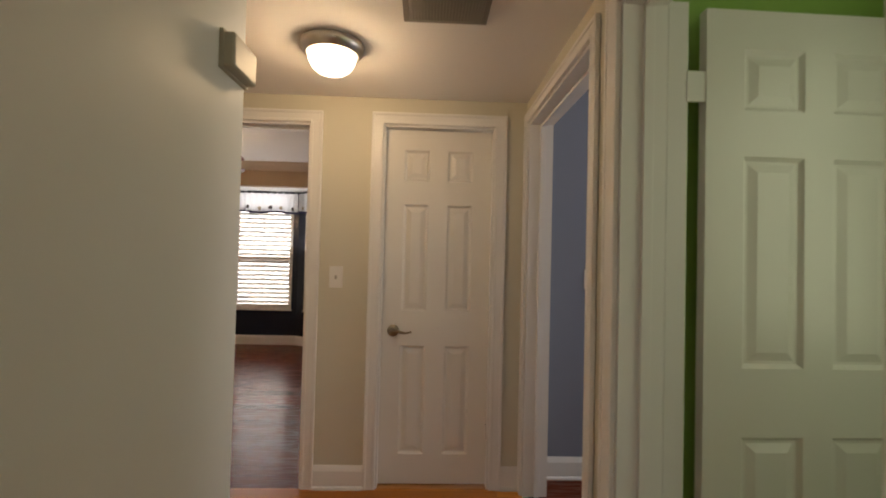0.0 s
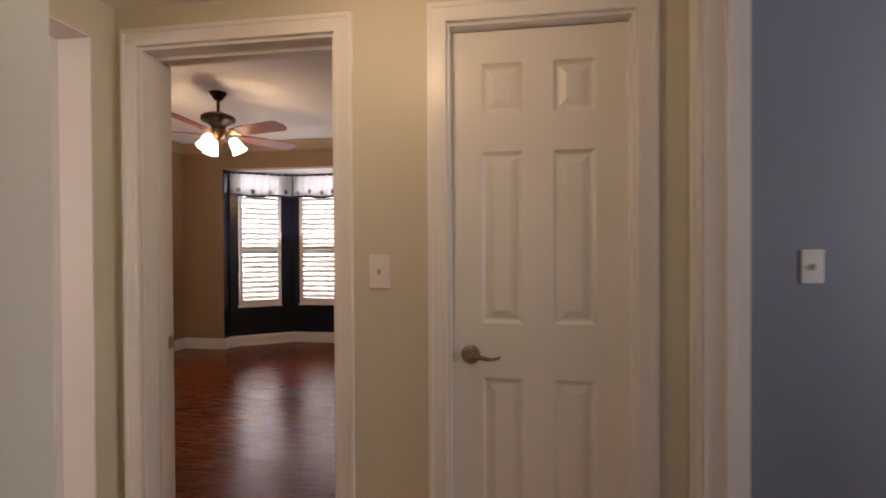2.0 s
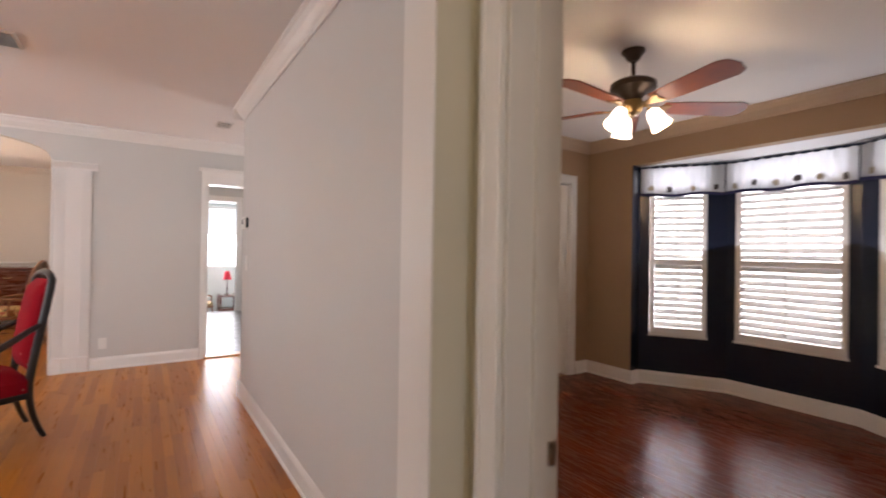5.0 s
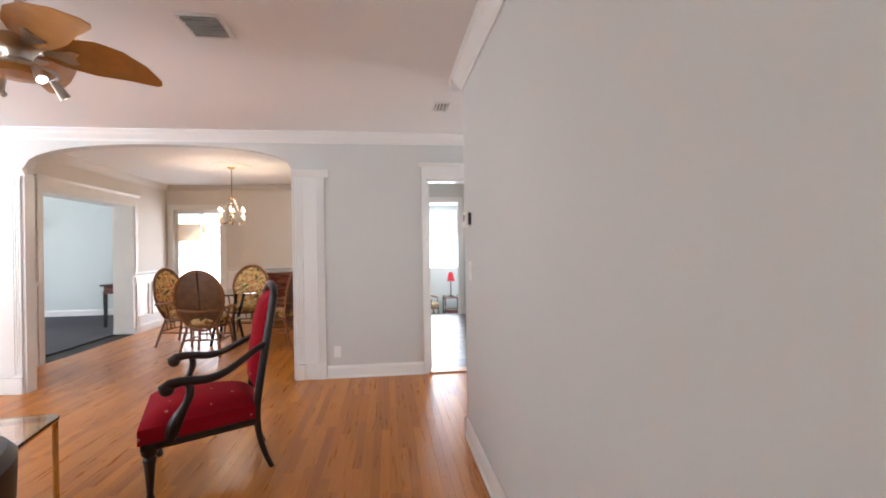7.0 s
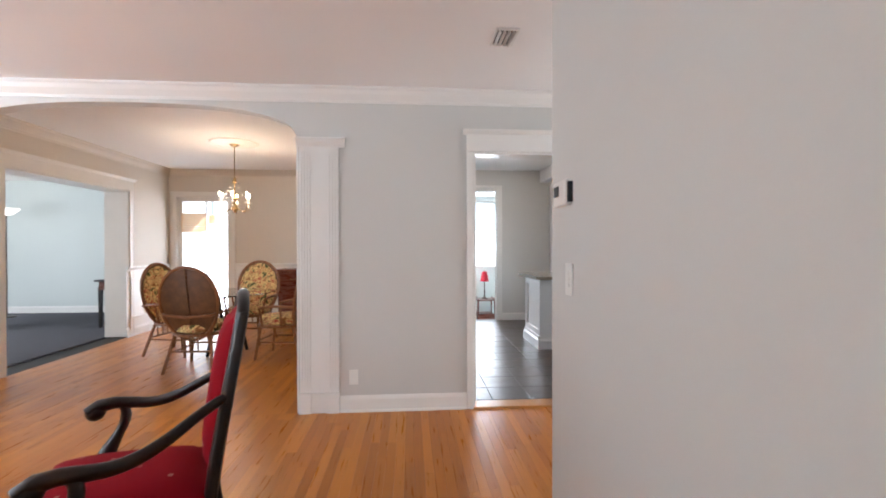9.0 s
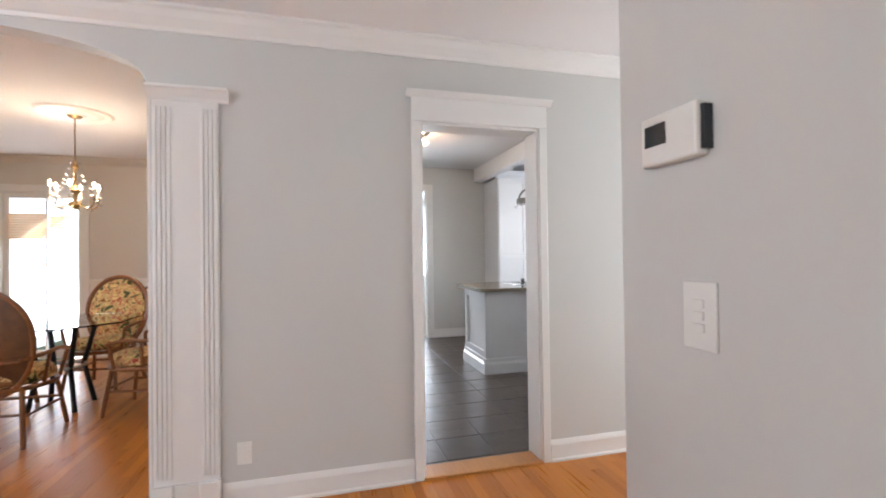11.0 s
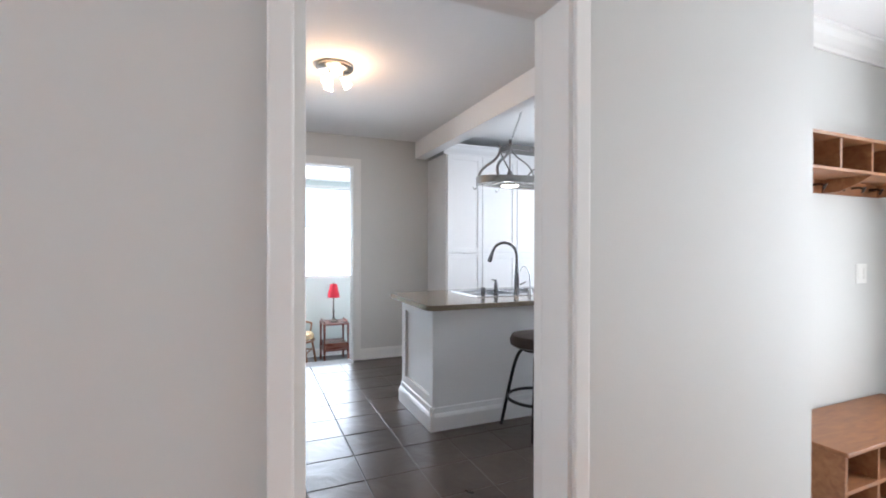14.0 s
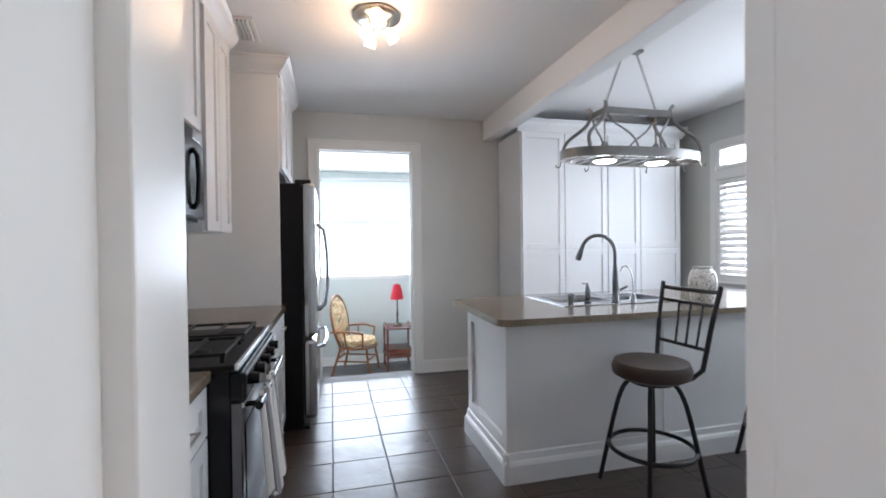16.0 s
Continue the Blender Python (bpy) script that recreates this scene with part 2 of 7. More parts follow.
def tube(bm, pts, radius, seg=8, caps=True, squash=1.0):
    """Round bar along points; radius is one number or one per point."""
    pts = [Vector(p) for p in pts]
    rad = radius if isinstance(radius, (list, tuple)) else [radius] * len(pts)
    rings, side = [], None
    for i, p in enumerate(pts):
        d = (pts[min(i + 1, len(pts) - 1)] - pts[max(i - 1, 0)]).normalized()
        if side is None:
            side = d.orthogonal().normalized()
        side = (side - d * side.dot(d)).normalized()
        up = d.cross(side)
        rings.append([bm.verts.new(p + rad[i] * (math.cos(a) * side + squash * math.sin(a) * up))
                      for a in (2 * math.pi * k / seg for k in range(seg))])
    for a, b in zip(rings, rings[1:]):
        for k in range(seg):
            bm.faces.new((a[k], a[(k + 1) % seg], b[(k + 1) % seg], b[k]))
    if caps:
        bm.faces.new(rings[0][::-1])
        bm.faces.new(rings[-1])
    return bm


def loop_tube(bm, pts, radius, seg=8):
    """Closed ring of round bar."""
    pts = [Vector(p) for p in pts]
    c = sum(pts, Vector()) / len(pts)
    nrm = (pts[0] - c).cross(pts[len(pts) // 4] - c).normalized()
    rings = []
    for i, p in enumerate(pts):
        d = (pts[(i + 1) % len(pts)] - pts[i - 1]).normalized()
        s = d.cross(nrm).normalized()
        rings.append([bm.verts.new(p + radius * (math.cos(a) * s + math.sin(a) * nrm)) for a in (2 * math.pi * k / seg for k in range(seg))])
    for i in range(len(pts)):
        a, b = rings[i], rings[(i + 1) % len(pts)]
        for k in range(seg):
            bm.faces.new((a[k], a[(k + 1) % seg], b[(k + 1) % seg], b[k]))
    return bm


def lathe(bm, profile, at=(0, 0, 0), seg=24, m=None):
    """Turned shape from (radius, height) pairs."""
    rings, made = [], []
    for r, z in profile:
        ring = [bm.verts.new((at[0] + r * math.cos(a), at[1] + r * math.sin(a), at[2] + z)) for a in (2 * math.pi * k / seg for k in range(seg))]
        rings.append(ring)
        made += ring
    for a, b in zip(rings, rings[1:]):
        for k in range(seg):
            bm.faces.new((a[k], a[(k + 1) % seg], b[(k + 1) % seg], b[k]))
    if profile[0][0] > 1e-4:
        bm.faces.new(rings[0][::-1])
    if profile[-1][0] > 1e-4:
        bm.faces.new(rings[-1])
    if m is not None:
        bmesh.ops.transform(bm, matrix=m, verts=made)
    return bm


def slab(bm, outline, z0, z1):
    """Flat plate with the given (x, y) outline."""
    a = [bm.verts.new((x, y, z0)) for x, y in outline]
    b = [bm.verts.new((x, y, z1)) for x, y in outline]
    bm.faces.new(a[::-1])
    bm.faces.new(b)
    for i in range(len(outline)):
        j = (i + 1) % len(outline)
        bm.faces.new((a[i], a[j], b[j], b[i]))
    return bm


def bez(p0, p1, p2, p3, n=12):
    p0, p1, p2, p3 = (Vector(p) for p in (p0, p1, p2, p3))
    return [(1 - t) ** 3 * p0 + 3 * t * (1 - t) ** 2 * p1 + 3 * t * t * (1 - t) * p2 + t ** 3 * p3 for t in (i / n for i in range(n + 1))]


def structure(name, bm, material, label, category):
    return tagged(part(name, bm, material), label, category, "", "structure")


def profile_run(bm, prof, p0, p1, out):
    """Moulding: profile of (out, up) pairs swept from p0 to p1; out is the direction away from the wall."""
    p0, p1, out = Vector(p0), Vector(p1), Vector(out)
    a = [bm.verts.new(p0 + out * u + Vector((0, 0, w))) for u, w in prof]
    b = [bm.verts.new(p1 + out * u + Vector((0, 0, w))) for u, w in prof]
    flip = (p1 - p0).cross(Vector((0, 0, 1))).dot(out) < 0
    for i in range(len(prof)):
        j = (i + 1) % len(prof)
        q = (a[i], a[j], b[j], b[i])
        bm.faces.new(q[::-1] if flip else q)
    bm.faces.new(a if flip else a[::-1])
    bm.faces.new(b[::-1] if flip else b)
    return bm


BASE = [(0.001, 0.0), (0.022, 0.0), (0.022, 0.012), (0.014, 0.02), (0.014, 0.10), (0.010, 0.115), (0.004, 0.13), (0.001, 0.13)]
CROWN = [(0.001, 0.0), (0.012, 0.0), (0.018, 0.018), (0.03, 0.028), (0.055, 0.055), (0.07, 0.085), (0.085, 0.095), (0.085, 0.108), (0.001, 0.108)]


def baseboards(runs, parent_name, material=None):
    bm = bmesh.new()
    for p0, p1, out in runs:
        profile_run(bm, BASE, p0, p1, out)
    return structure(parent_name, bm, material or M_TRIM, "white painted moulded baseboard along the wall", "baseboard")


def crowns(runs, name, material=None):
    bm = bmesh.new()
    for p0, p1, out in runs:
        profile_run(bm, CROWN, p0, p1, out)
    return structure(name, bm, material or M_TRIM, "white painted crown moulding below the ceiling", "trim")


# ---- the large structure ----
HZ, LZ, KZ, DZ, BZ = 2.18, 2.53, 2.63, 2.60, 2.50
TOP = 2.9
# hall
structure("wall_hall_end", boxes((-0.31, 2.86, 0, -0.08, 3.0, TOP), (-0.08, 2.86, 2.03, 0.72, 3.0, TOP), (0.72, 2.86, 0, 1.115, 3.0, TOP),
          (1.115, 2.86, 2.035, 1.755, 3.0, TOP), (1.755, 2.86, 0, 2.06, 3.0, TOP)), M_HALL, "beige painted hall wall with two doorways", "wall")
structure("wall_hall_right", boxes((1.93, 2.80, 0, 2.06, 2.86, TOP), (1.93, 1.825, 2.05, 2.06, 2.80, TOP), (1.93, 1.62, 0, 2.06, 1.825, TOP),
          (1.93, 0.84, 2.05, 2.06, 1.62, TOP), (1.93, -1.2, 0, 2.06, 0.84, TOP)), M_HALL, "beige painted hall wall with a bathroom and a bedroom doorway", "wall")
structure("wall_hall_left", boxes((0.66, -1.2, 0, 0.785, 1.77, TOP)), M_HALL_GREY, "grey painted hall wall ending in an open corner", "wall")
structure("wall_hall_return", boxes((-0.18, 1.63, 0, 0.66, 1.77, TOP)), M_HALL, "beige painted return wall of the hall", "wall")
# unseen closing wall; its opening is added to hold the hall fill
structure("wall_hall_back", boxes((0.66, -1.34, 0, 0.95, -1.2, TOP), (1.75, -1.34, 0, 2.06, -1.2, TOP), (0.95, -1.34, 0, 1.75, -1.2, 0.7), (0.95, -1.34, 2.1, 1.75, -1.2, TOP)), M_HALL, "unseen beige painted wall at the back of the hall with an added opening", "wall")
# the window hole at y -3.6 to -1.5 is added for the side fill
structure("wall_living_opening", boxes((-0.31, 2.757, 0, -0.18, 2.86, TOP), (-0.31, 1.63, 2.03, -0.18, 2.757, TOP), (-0.31, -1.5, 0, -0.18, 1.77, TOP), (-0.31, -4.0, 0, -0.18, -3.6, TOP), (-0.31, -3.6, 0, -0.18, -1.5, 0.65), (-0.31, -3.6, 2.35, -0.18, -1.5, TOP)),
          M_HALL, "painted wall with the wide opening between hall and living room", "wall")
structure("ceiling_hall", boxes((-0.18, -1.2, HZ, 1.93, 2.86, HZ + 0.1)), M_CEIL, "white painted low hall ceiling", "ceiling")
# living room and foyer
structure("wall_living_right", boxes((-3.665, 2.985, 0, -0.31, 3.11, TOP)), M_WHITE_WALL, "pale grey painted living room wall", "wall")
structure("wall_foyer_side", boxes((-3.665, 3.11, 0, -3.535, 6.39, TOP)), M_WHITE_WALL, "pale grey painted foyer wall", "wall")
# far wall with arch and kitchen doorway
AY0, AY1, ASP, ATOP = -0.998, 1.494, 2.14, 2.395


def arch_z(y):
    u = abs((y - (AY0 + AY1) / 2) / ((AY1 - AY0) / 2))
    return ASP + (ATOP - ASP) * (1 - u ** 2.6) ** (1 / 2.2)


bm = boxes((-5.415, -4.0, 0, -5.295, AY0, TOP), (-5.415, AY1, 0, -5.295, 2.862, TOP), (-5.415, 2.862, 2.055, -5.295, 3.614, TOP), (-5.415, 3.614, 0, -5.295, 4.75, TOP))
N = 48
ys = [AY0 + (AY1 - AY0) * i / N for i in range(N + 1)]
for a, b in zip(ys, ys[1:]):
    za, zb = arch_z(a), arch_z(b)
    v = [bm.verts.new(c) for c in ((-5.295, a, za), (-5.295, b, zb), (-5.295, b, TOP), (-5.295, a, TOP), (-5.415, a, za), (-5.415, b, zb), (-5.415, b, TOP), (-5.415, a, TOP))]
    for q in ((0, 1, 2, 3), (5, 4, 7, 6), (4, 5, 1, 0)):
        bm.faces.new([v[i] for i in q])
bmesh.ops.remove_doubles(bm, verts=bm.verts, dist=0.0002)
structure("wall_living_far", bm, M_WHITE_WALL, "pale grey living room wall with a wide arch and a kitchen doorway", "wall")
# unseen wall; its window opening is assumed, to go with the ceiling fill
structure("wall_living_left", boxes((-5.415, -4.12, 0, -4.4, -4.0, TOP), (-2.2, -4.12, 0, -0.18, -4.0, TOP), (-4.4, -4.12, 0, -2.2, -4.0, 0.65), (-4.4, -4.12, 2.35, -2.2, -4.0, TOP)),
          M_WHITE_WALL, "unseen pale grey living room wall with an assumed wide window opening", "wall")
structure("wall_foyer_niche", boxes((-5.855, 4.75, 0, -5.735, 6.39, TOP), (-5.735, 4.65, 0, -5.415, 4.75, TOP)), M_WHITE_WALL, "pale grey painted foyer niche wall", "wall")
structure("wall_foyer_end", boxes((-5.855, 6.39, 0, -5.27, 6.51, TOP), (-5.27, 6.39, 0, -5.18, 6.51, 2.235), (-5.18, 6.39, 2.08, -4.15, 6.51, 2.235), (-5.27, 6.39, 2.40, -4.15, 6.51, TOP), (-4.15, 6.39, 0, -3.535, 6.51, TOP)),
          M_WHITE_WALL, "pale grey foyer wall with the front door opening and transom", "wall")
structure("ceiling_living", boxes((-5.295, -4.0, LZ, -0.31, 2.985, LZ + 0.1), (-5.295, 2.985, LZ, -3.665, 6.39, LZ + 0.1), (-5.735, 4.75, LZ, -5.295, 6.39, LZ + 0.1)),
          M_CEIL, "white painted living room and foyer ceiling", "ceiling")
# kitchen
structure("wall_kitchen_left", boxes((-9.52, 2.01, 0, -5.415, 2.13, TOP)), M_WHITE_WALL, "pale grey painted kitchen wall behind the range", "wall")
structure("wall_kitchen_far", boxes((-9.64, 2.01, 0, -9.52, 2.94, TOP), (-9.64, 2.94, 2.28, -9.52, 3.89, TOP), (-9.64, 3.89, 0, -9.52, 6.9, TOP)), M_WHITE_WALL,
          "pale grey painted kitchen wall with a doorway to the sunroom", "wall")
structure("wall_kitchen_right", boxes((-9.52, 6.8, 0, -8.66, 6.92, TOP), (-6.2, 6.8, 0, -5.735, 6.92, TOP), (-8.66, 6.8, 0, -6.2, 6.92, 0.92), (-8.66, 6.8, 1.92, -6.2, 6.92, 2.03), (-8.66, 6.8, 2.25, -6.2, 6.92, TOP)),
          M_WHITE_WALL, "pale blue-grey kitchen wall with a shuttered window", "wall")
structure("wall_kitchen_near", boxes((-5.975, 4.65, 0, -5.86, 6.8, TOP), (-5.86, 4.54, 0, -5.42, 4.645, TOP)), M_WHITE_WALL, "pale grey painted kitchen wall", "wall")
structure("trim_kitchen_return", boxes((-5.56, 2.80, 0, -5.417, 2.905, 2.62), (-5.46, 3.598, 0, -5.417, 3.70, 2.13), (-5.46, 2.905, 2.04, -5.417, 3.598, 2.13), bevel=0.003), M_TRIM, "white painted casing and return on the kitchen side of the doorway", "trim")
structure("ceiling_kitchen", boxes((-9.52, 2.13, KZ, -5.415, 6.8, KZ + 0.1)), M_CEIL, "white painted kitchen ceiling", "ceiling")
structure("beam_kitchen", boxes((-9.52, 4.65, 2.42, -5.415, 4.79, KZ - 0.003), bevel=0.006), M_CEIL, "white painted boxed ceiling beam over the island", "beam")
# dining room
structure("wall_dining_left", boxes((-9.6, -2.02, 0, -8.53, -1.69, TOP), (-8.53, -2.02, 2.11, -6.52, -1.69, TOP), (-6.52, -2.02, 0, -5.415, -1.69, TOP)), M_DINING,
          "cream dining room wall with a wide opening to a carpeted room", "wall")
structure("wall_dining_far", boxes((-9.72, -1.69, 0, -9.6, -1.575, TOP), (-9.72, -1.575, 2.15, -9.6, -0.685, TOP), (-9.72, -0.685, 0, -9.6, 2.01, TOP)), M_DINING,
          "cream dining room wall with a glazed doorway", "wall")
structure("wall_dining_right", boxes((-9.6, 1.90, 0, -5.415, 2.01, TOP)), M_DINING, "cream painted dining room wall", "wall")
structure("ceiling_dining", boxes((-9.6, -1.69, DZ, -5.415, 1.90, DZ + 0.1)), M_CEIL, "white painted dining room ceiling", "ceiling")
# carpeted room
structure("wall_lounge_far", boxes((-11.22, -6.6, 0, -11.1, -1.69, TOP)), M_LOUNGE, "pale aqua painted wall of the carpeted room", "wall")
structure("wall_lounge_side", boxes((-11.1, -2.02, 0, -9.6, -1.69, TOP)), M_LOUNGE, "pale aqua painted side wall of the carpeted room", "wall")
# back wall out of view; the window in it is assumed
structure("wall_lounge_back", boxes((-11.1, -6.6, 0, -10.0, -6.48, TOP), (-7.2, -6.6, 0, -5.415, -6.48, TOP), (-10.0, -6.6, 0, -7.2, -6.48, 0.7), (-10.0, -6.6, 2.3, -7.2, -6.48, TOP)), M_LOUNGE,
          "unseen pale aqua painted wall with an assumed window", "wall")
structure("wall_lounge_near", boxes((-5.415, -6.6, 0, -5.295, -4.12, TOP)), M_LOUNGE, "pale aqua painted wall", "wall")
structure("ceiling_lounge", boxes((-11.1, -6.48, 2.6, -5.415, -2.02, 2.7)), M_CEIL, "white painted ceiling of the carpeted room", "ceiling")
structure("floor_lounge", boxes((-11.1, -6.48, -0.1, -5.415, -2.02, 0.006)), M_CARPET, "dark grey wall-to-wall carpet", "carpet")
# sunroom, lower than the kitchen
SZ = -0.48
structure("wall_sunroom_far", boxes((-12.02, 1.2, SZ, -11.9, 5.4, 0.81), (-12.02, 1.2, 2.35, -11.9, 5.4, TOP), (-12.02, 1.2, 0.81, -11.9, 1.7, 2.35), (-12.02, 4.9, 0.81, -11.9, 5.4, 2.35)), M_LOUNGE,
          "pale painted sunroom wall with a wide window", "wall")
structure("wall_sunroom_side", boxes((-11.9, 1.2, SZ, -9.64, 1.32, TOP), (-11.9, 5.28, SZ, -9.64, 5.4, TOP)), M_LOUNGE, "pale painted sunroom side walls", "wall")
structure("wall_sunroom_step", boxes((-9.64, 1.32, SZ, -9.53, 5.28, -0.125)), M_LOUNGE, "painted riser below the sunroom doorway", "wall")
structure("ceiling_sunroom", boxes((-11.9, 1.32, 2.42, -9.64, 5.28, 2.52)), M_CEIL, "white painted sunroom ceiling", "ceiling")
structure("floor_sunroom", boxes((-11.9, 1.32, SZ - 0.1, -9.64, 5.28, SZ)), mat("sunroom_carpet", (0.13, 0.12, 0.115), 0.9, vary=0.15, scale=9, bump=0.6, bump_scale=200), "grey carpet on the lowered sunroom floor", "carpet")
# bedroom with a bay
BX, BY = -2.62, 6.34
structure("wall_bedroom_left", boxes((BX - 0.12, 3.0, 0, BX, 4.35, TOP), (BX - 0.12, 4.35, 2.05, BX, 6.05, TOP), (BX - 0.12, 6.05, 0, BX, BY + 0.12, TOP)), M_TAN, "tan painted bedroom wall with a closet opening", "wall")
# unseen box added to keep light from leaking round the closet doors
structure("wall_bedroom_closet", boxes((-3.42, 4.2, 0, -3.38, 6.2, 2.3), (-3.38, 4.2, 0, BX - 0.12, 4.24, 2.3), (-3.38, 6.16, 0, BX - 0.12, 6.2, 2.3), (-3.42, 4.2, 2.3, BX - 0.12, 6.2, 2.34), (-3.42, 4.2, -0.1, BX, 6.2, -0.002)), M_TAN, "unseen tan box behind the bedroom closet doors that stops light leaks", "wall")
structure("wall_bedroom_far", boxes((BX, BY, 0, -2.08, BY + 0.12, TOP), (-2.08, BY, 2.19, 0.16, BY + 0.12, TOP), (0.16, BY, 0, 1.6, BY + 0.12, TOP)), M_TAN, "tan painted bedroom wall around the bay", "wall")
structure("wall_bedroom_right", boxes((1.48, 3.0, 0, 1.6, BY, TOP)), M_TAN, "tan painted bedroom wall", "wall")
structure("wall_bedroom_near", boxes((BX, 3.0, 0, -0.31, 3.012, TOP), (-0.31, 3.0, 0, -0.08, 3.012, TOP), (-0.08, 3.0, 2.03, 0.72, 3.012, TOP), (0.72, 3.0, 0, 1.48, 3.012, TOP)), M_TAN, "tan painted bedroom wall beside the door", "wall")
structure("ceiling_bedroom", boxes((BX, 3.012, BZ, 1.48, BY, BZ + 0.1)), M_CEIL, "white painted bedroom ceiling", "ceiling")
# blue room and bathroom
structure("wall_blue_room", boxes((2.06, 2.99, 0, 4.6, 3.1, TOP), (4.5, 1.82, 0, 4.6, 2.99, TOP)), M_BLUE, "blue-grey painted bedroom wall", "wall")
structure("wall_blue_side", boxes((2.06, 1.76, 0, 4.6, 1.815, TOP)), M_BLUE, "blue-grey painted side wall", "wall")
structure("ceiling_blue_room", boxes((2.06, 1.82, 2.5, 4.5, 2.99, 2.6)), M_CEIL, "white ceiling of the blue room", "ceiling")
structure("wall_bath", boxes((2.06, 1.70, 0, 4.0, 1.755, TOP), (3.9, -1.2, 0, 4.0, 1.70, TOP), (2.06, -1.34, 0, 4.0, -1.2, TOP)), M_GREEN, "bright green painted bathroom wall", "wall")
structure("trim_bath_jamb", boxes((2.063, 1.606, 0, 2.125, 1.68, 2.05), bevel=0.003), M_TRIM, "white painted bathroom door jamb", "trim")
structure("ceiling_bath", boxes((2.06, -1.2, 2.45, 3.9, 1.70, 2.55)), M_CEIL, "white bathroom ceiling", "ceiling")
structure("floor_bath", boxes((2.0, -1.2, -0.1, 3.9, 1.70, 0.0)), mat("bath_tile", (0.5, 0.5, 0.48), 0.3), "pale tiled bathroom floor", "floor")
# under-floors
structure("floor_oak_base", boxes((-9.6, -4.0, -0.12, 1.93, 2.86, -0.016), (-5.415, 2.86, -0.12, -3.535, 4.65, -0.016), (-3.535, 2.86, -0.12, -0.18, 3.0, -0.016), (-0.31, 2.86, -0.12, 1.93, 2.93, -0.016)), M_DARKVOID, "dark underfloor below the oak boards", "floor")
structure("floor_closet", boxes((1.115, 2.862, -0.1, 1.755, 3.0, 0.001)), M_THRESH, "oak floor under the closet door", "floor")
structure("floor_blue_room", boxes((2.0, 1.82, -0.1, 4.5, 2.99, 0.0)), M_CHERRY, "dark cherry floor of the blue room", "floor")
# bay walls with window openings
BAY = [(-2.08, 6.46), (-1.43, 6.86), (-0.47, 6.86), (0.16, 6.46)]


def bay_wall(p, q, w0, w1, name):
    p, q = Vector((*p, 0)), Vector((*q, 0))
    d = (q - p).length
    a = math.degrees(math.atan2(q.y - p.y, q.x - p.x))
    bm = boxes((0, 0, 0, d, 0.1, 0.50), (0, 0, 2.165, d, 0.1, 2.19), (0, 0, 0.50, w0, 0.1, 2.165), (w1, 0, 0.50, d, 0.1, 2.165))
    ob = structure(name, bm, M_NAVY, "glossy navy painted bay wall around a window", "wall")
    ob.matrix_world = pose(p.x, p.y, 0, 0, 0, a)
    return pose(p.x, p.y, 0, 0, 0, a), d


bays = [bay_wall(BAY[0], BAY[1], 0.10, 0.60, "wall_bay_left"), bay_wall(BAY[1], BAY[2], 0.075, 0.885, "wall_bay_middle"), bay_wall(BAY[2], BAY[3], 0.145, 0.645, "wall_bay_right")]
structure("ceiling_bay", slab(bmesh.new(), [(-2.3, 6.46), (0.4, 6.46), (-0.3, 7.02), (-1.6, 7.02)], 2.195, 2.26), M_CEIL, "white painted ceiling of the bay", "ceiling")
structure("wall_bay_reveal", boxes((-2.085, 6.338, 0, -2.077, 6.462, 2.19), (0.157, 6.338, 0, 0.165, 6.462, 2.19)), M_NAVY, "glossy navy painted reveals of the bay", "wall")
structure("floor_bedroom_base", boxes((BX, 2.93, -0.12, 1.48, 7.1, -0.016)), M_DARKVOID, "dark underfloor below the cherry boards", "floor")

# mouldings
crowns([((-5.295, -4.0, LZ - 0.109), (-5.295, 4.75, LZ - 0.109), (1, 0, 0)), ((-3.665, 2.985, LZ - 0.109), (-0.31, 2.985, LZ - 0.109), (0, -1, 0)),
        ((-3.665, 3.11 - 0.21, LZ - 0.109), (-3.665, 6.39, LZ - 0.109), (-1, 0, 0)),
        ((-5.735, 4.75, LZ - 0.109), (-5.735, 6.39, LZ - 0.109), (1, 0, 0)), ((-5.735, 6.39, LZ - 0.109), (-3.665, 6.39, LZ - 0.109), (0, -1, 0))], "trim_living_crown")
crowns([((-9.6, -1.69, DZ - 0.109), (-5.415, -1.69, DZ - 0.109), (0, 1, 0)), ((-9.6, -1.69, DZ - 0.109), (-9.6, 1.90, DZ - 0.109), (1, 0, 0)), ((-9.6, 1.90, DZ - 0.109), (-5.415, 1.90, DZ - 0.109), (0, -1, 0))], "trim_dining_crown", M_DINING)
crowns([((BX, BY, BZ - 0.109), (1.48, BY, BZ - 0.109), (0, -1, 0)), ((BX, 3.012, BZ - 0.109), (BX, BY, BZ - 0.109), (1, 0, 0))], "trim_bedroom_crown", mat("cream_crown", (0.55, 0.42, 0.30), 0.5))
baseboards([((-0.31 + 0.0, 2.985, 0), (-3.665, 2.985, 0), (0, -1, 0)), ((-5.295, 1.815, 0), (-5.295, 2.81, 0), (1, 0, 0)), ((-5.295, 3.666, 0), (-5.295, 4.772, 0), (1, 0, 0)),
            ((-5.735, 4.75, 0), (-5.295, 4.75, 0), (0, 1, 0)), ((-5.735, 4.75, 0), (-5.735, 6.39, 0), (1, 0, 0)), ((-5.735, 6.39, 0), (-5.28, 6.39, 0), (0, -1, 0)), ((-5.295, -4.0, 0), (-5.295, -1.325, 0), (1, 0, 0)),
            ((-3.665, 2.963, 0), (-3.665, 6.39, 0), (-1, 0, 0))], "baseboard_living")
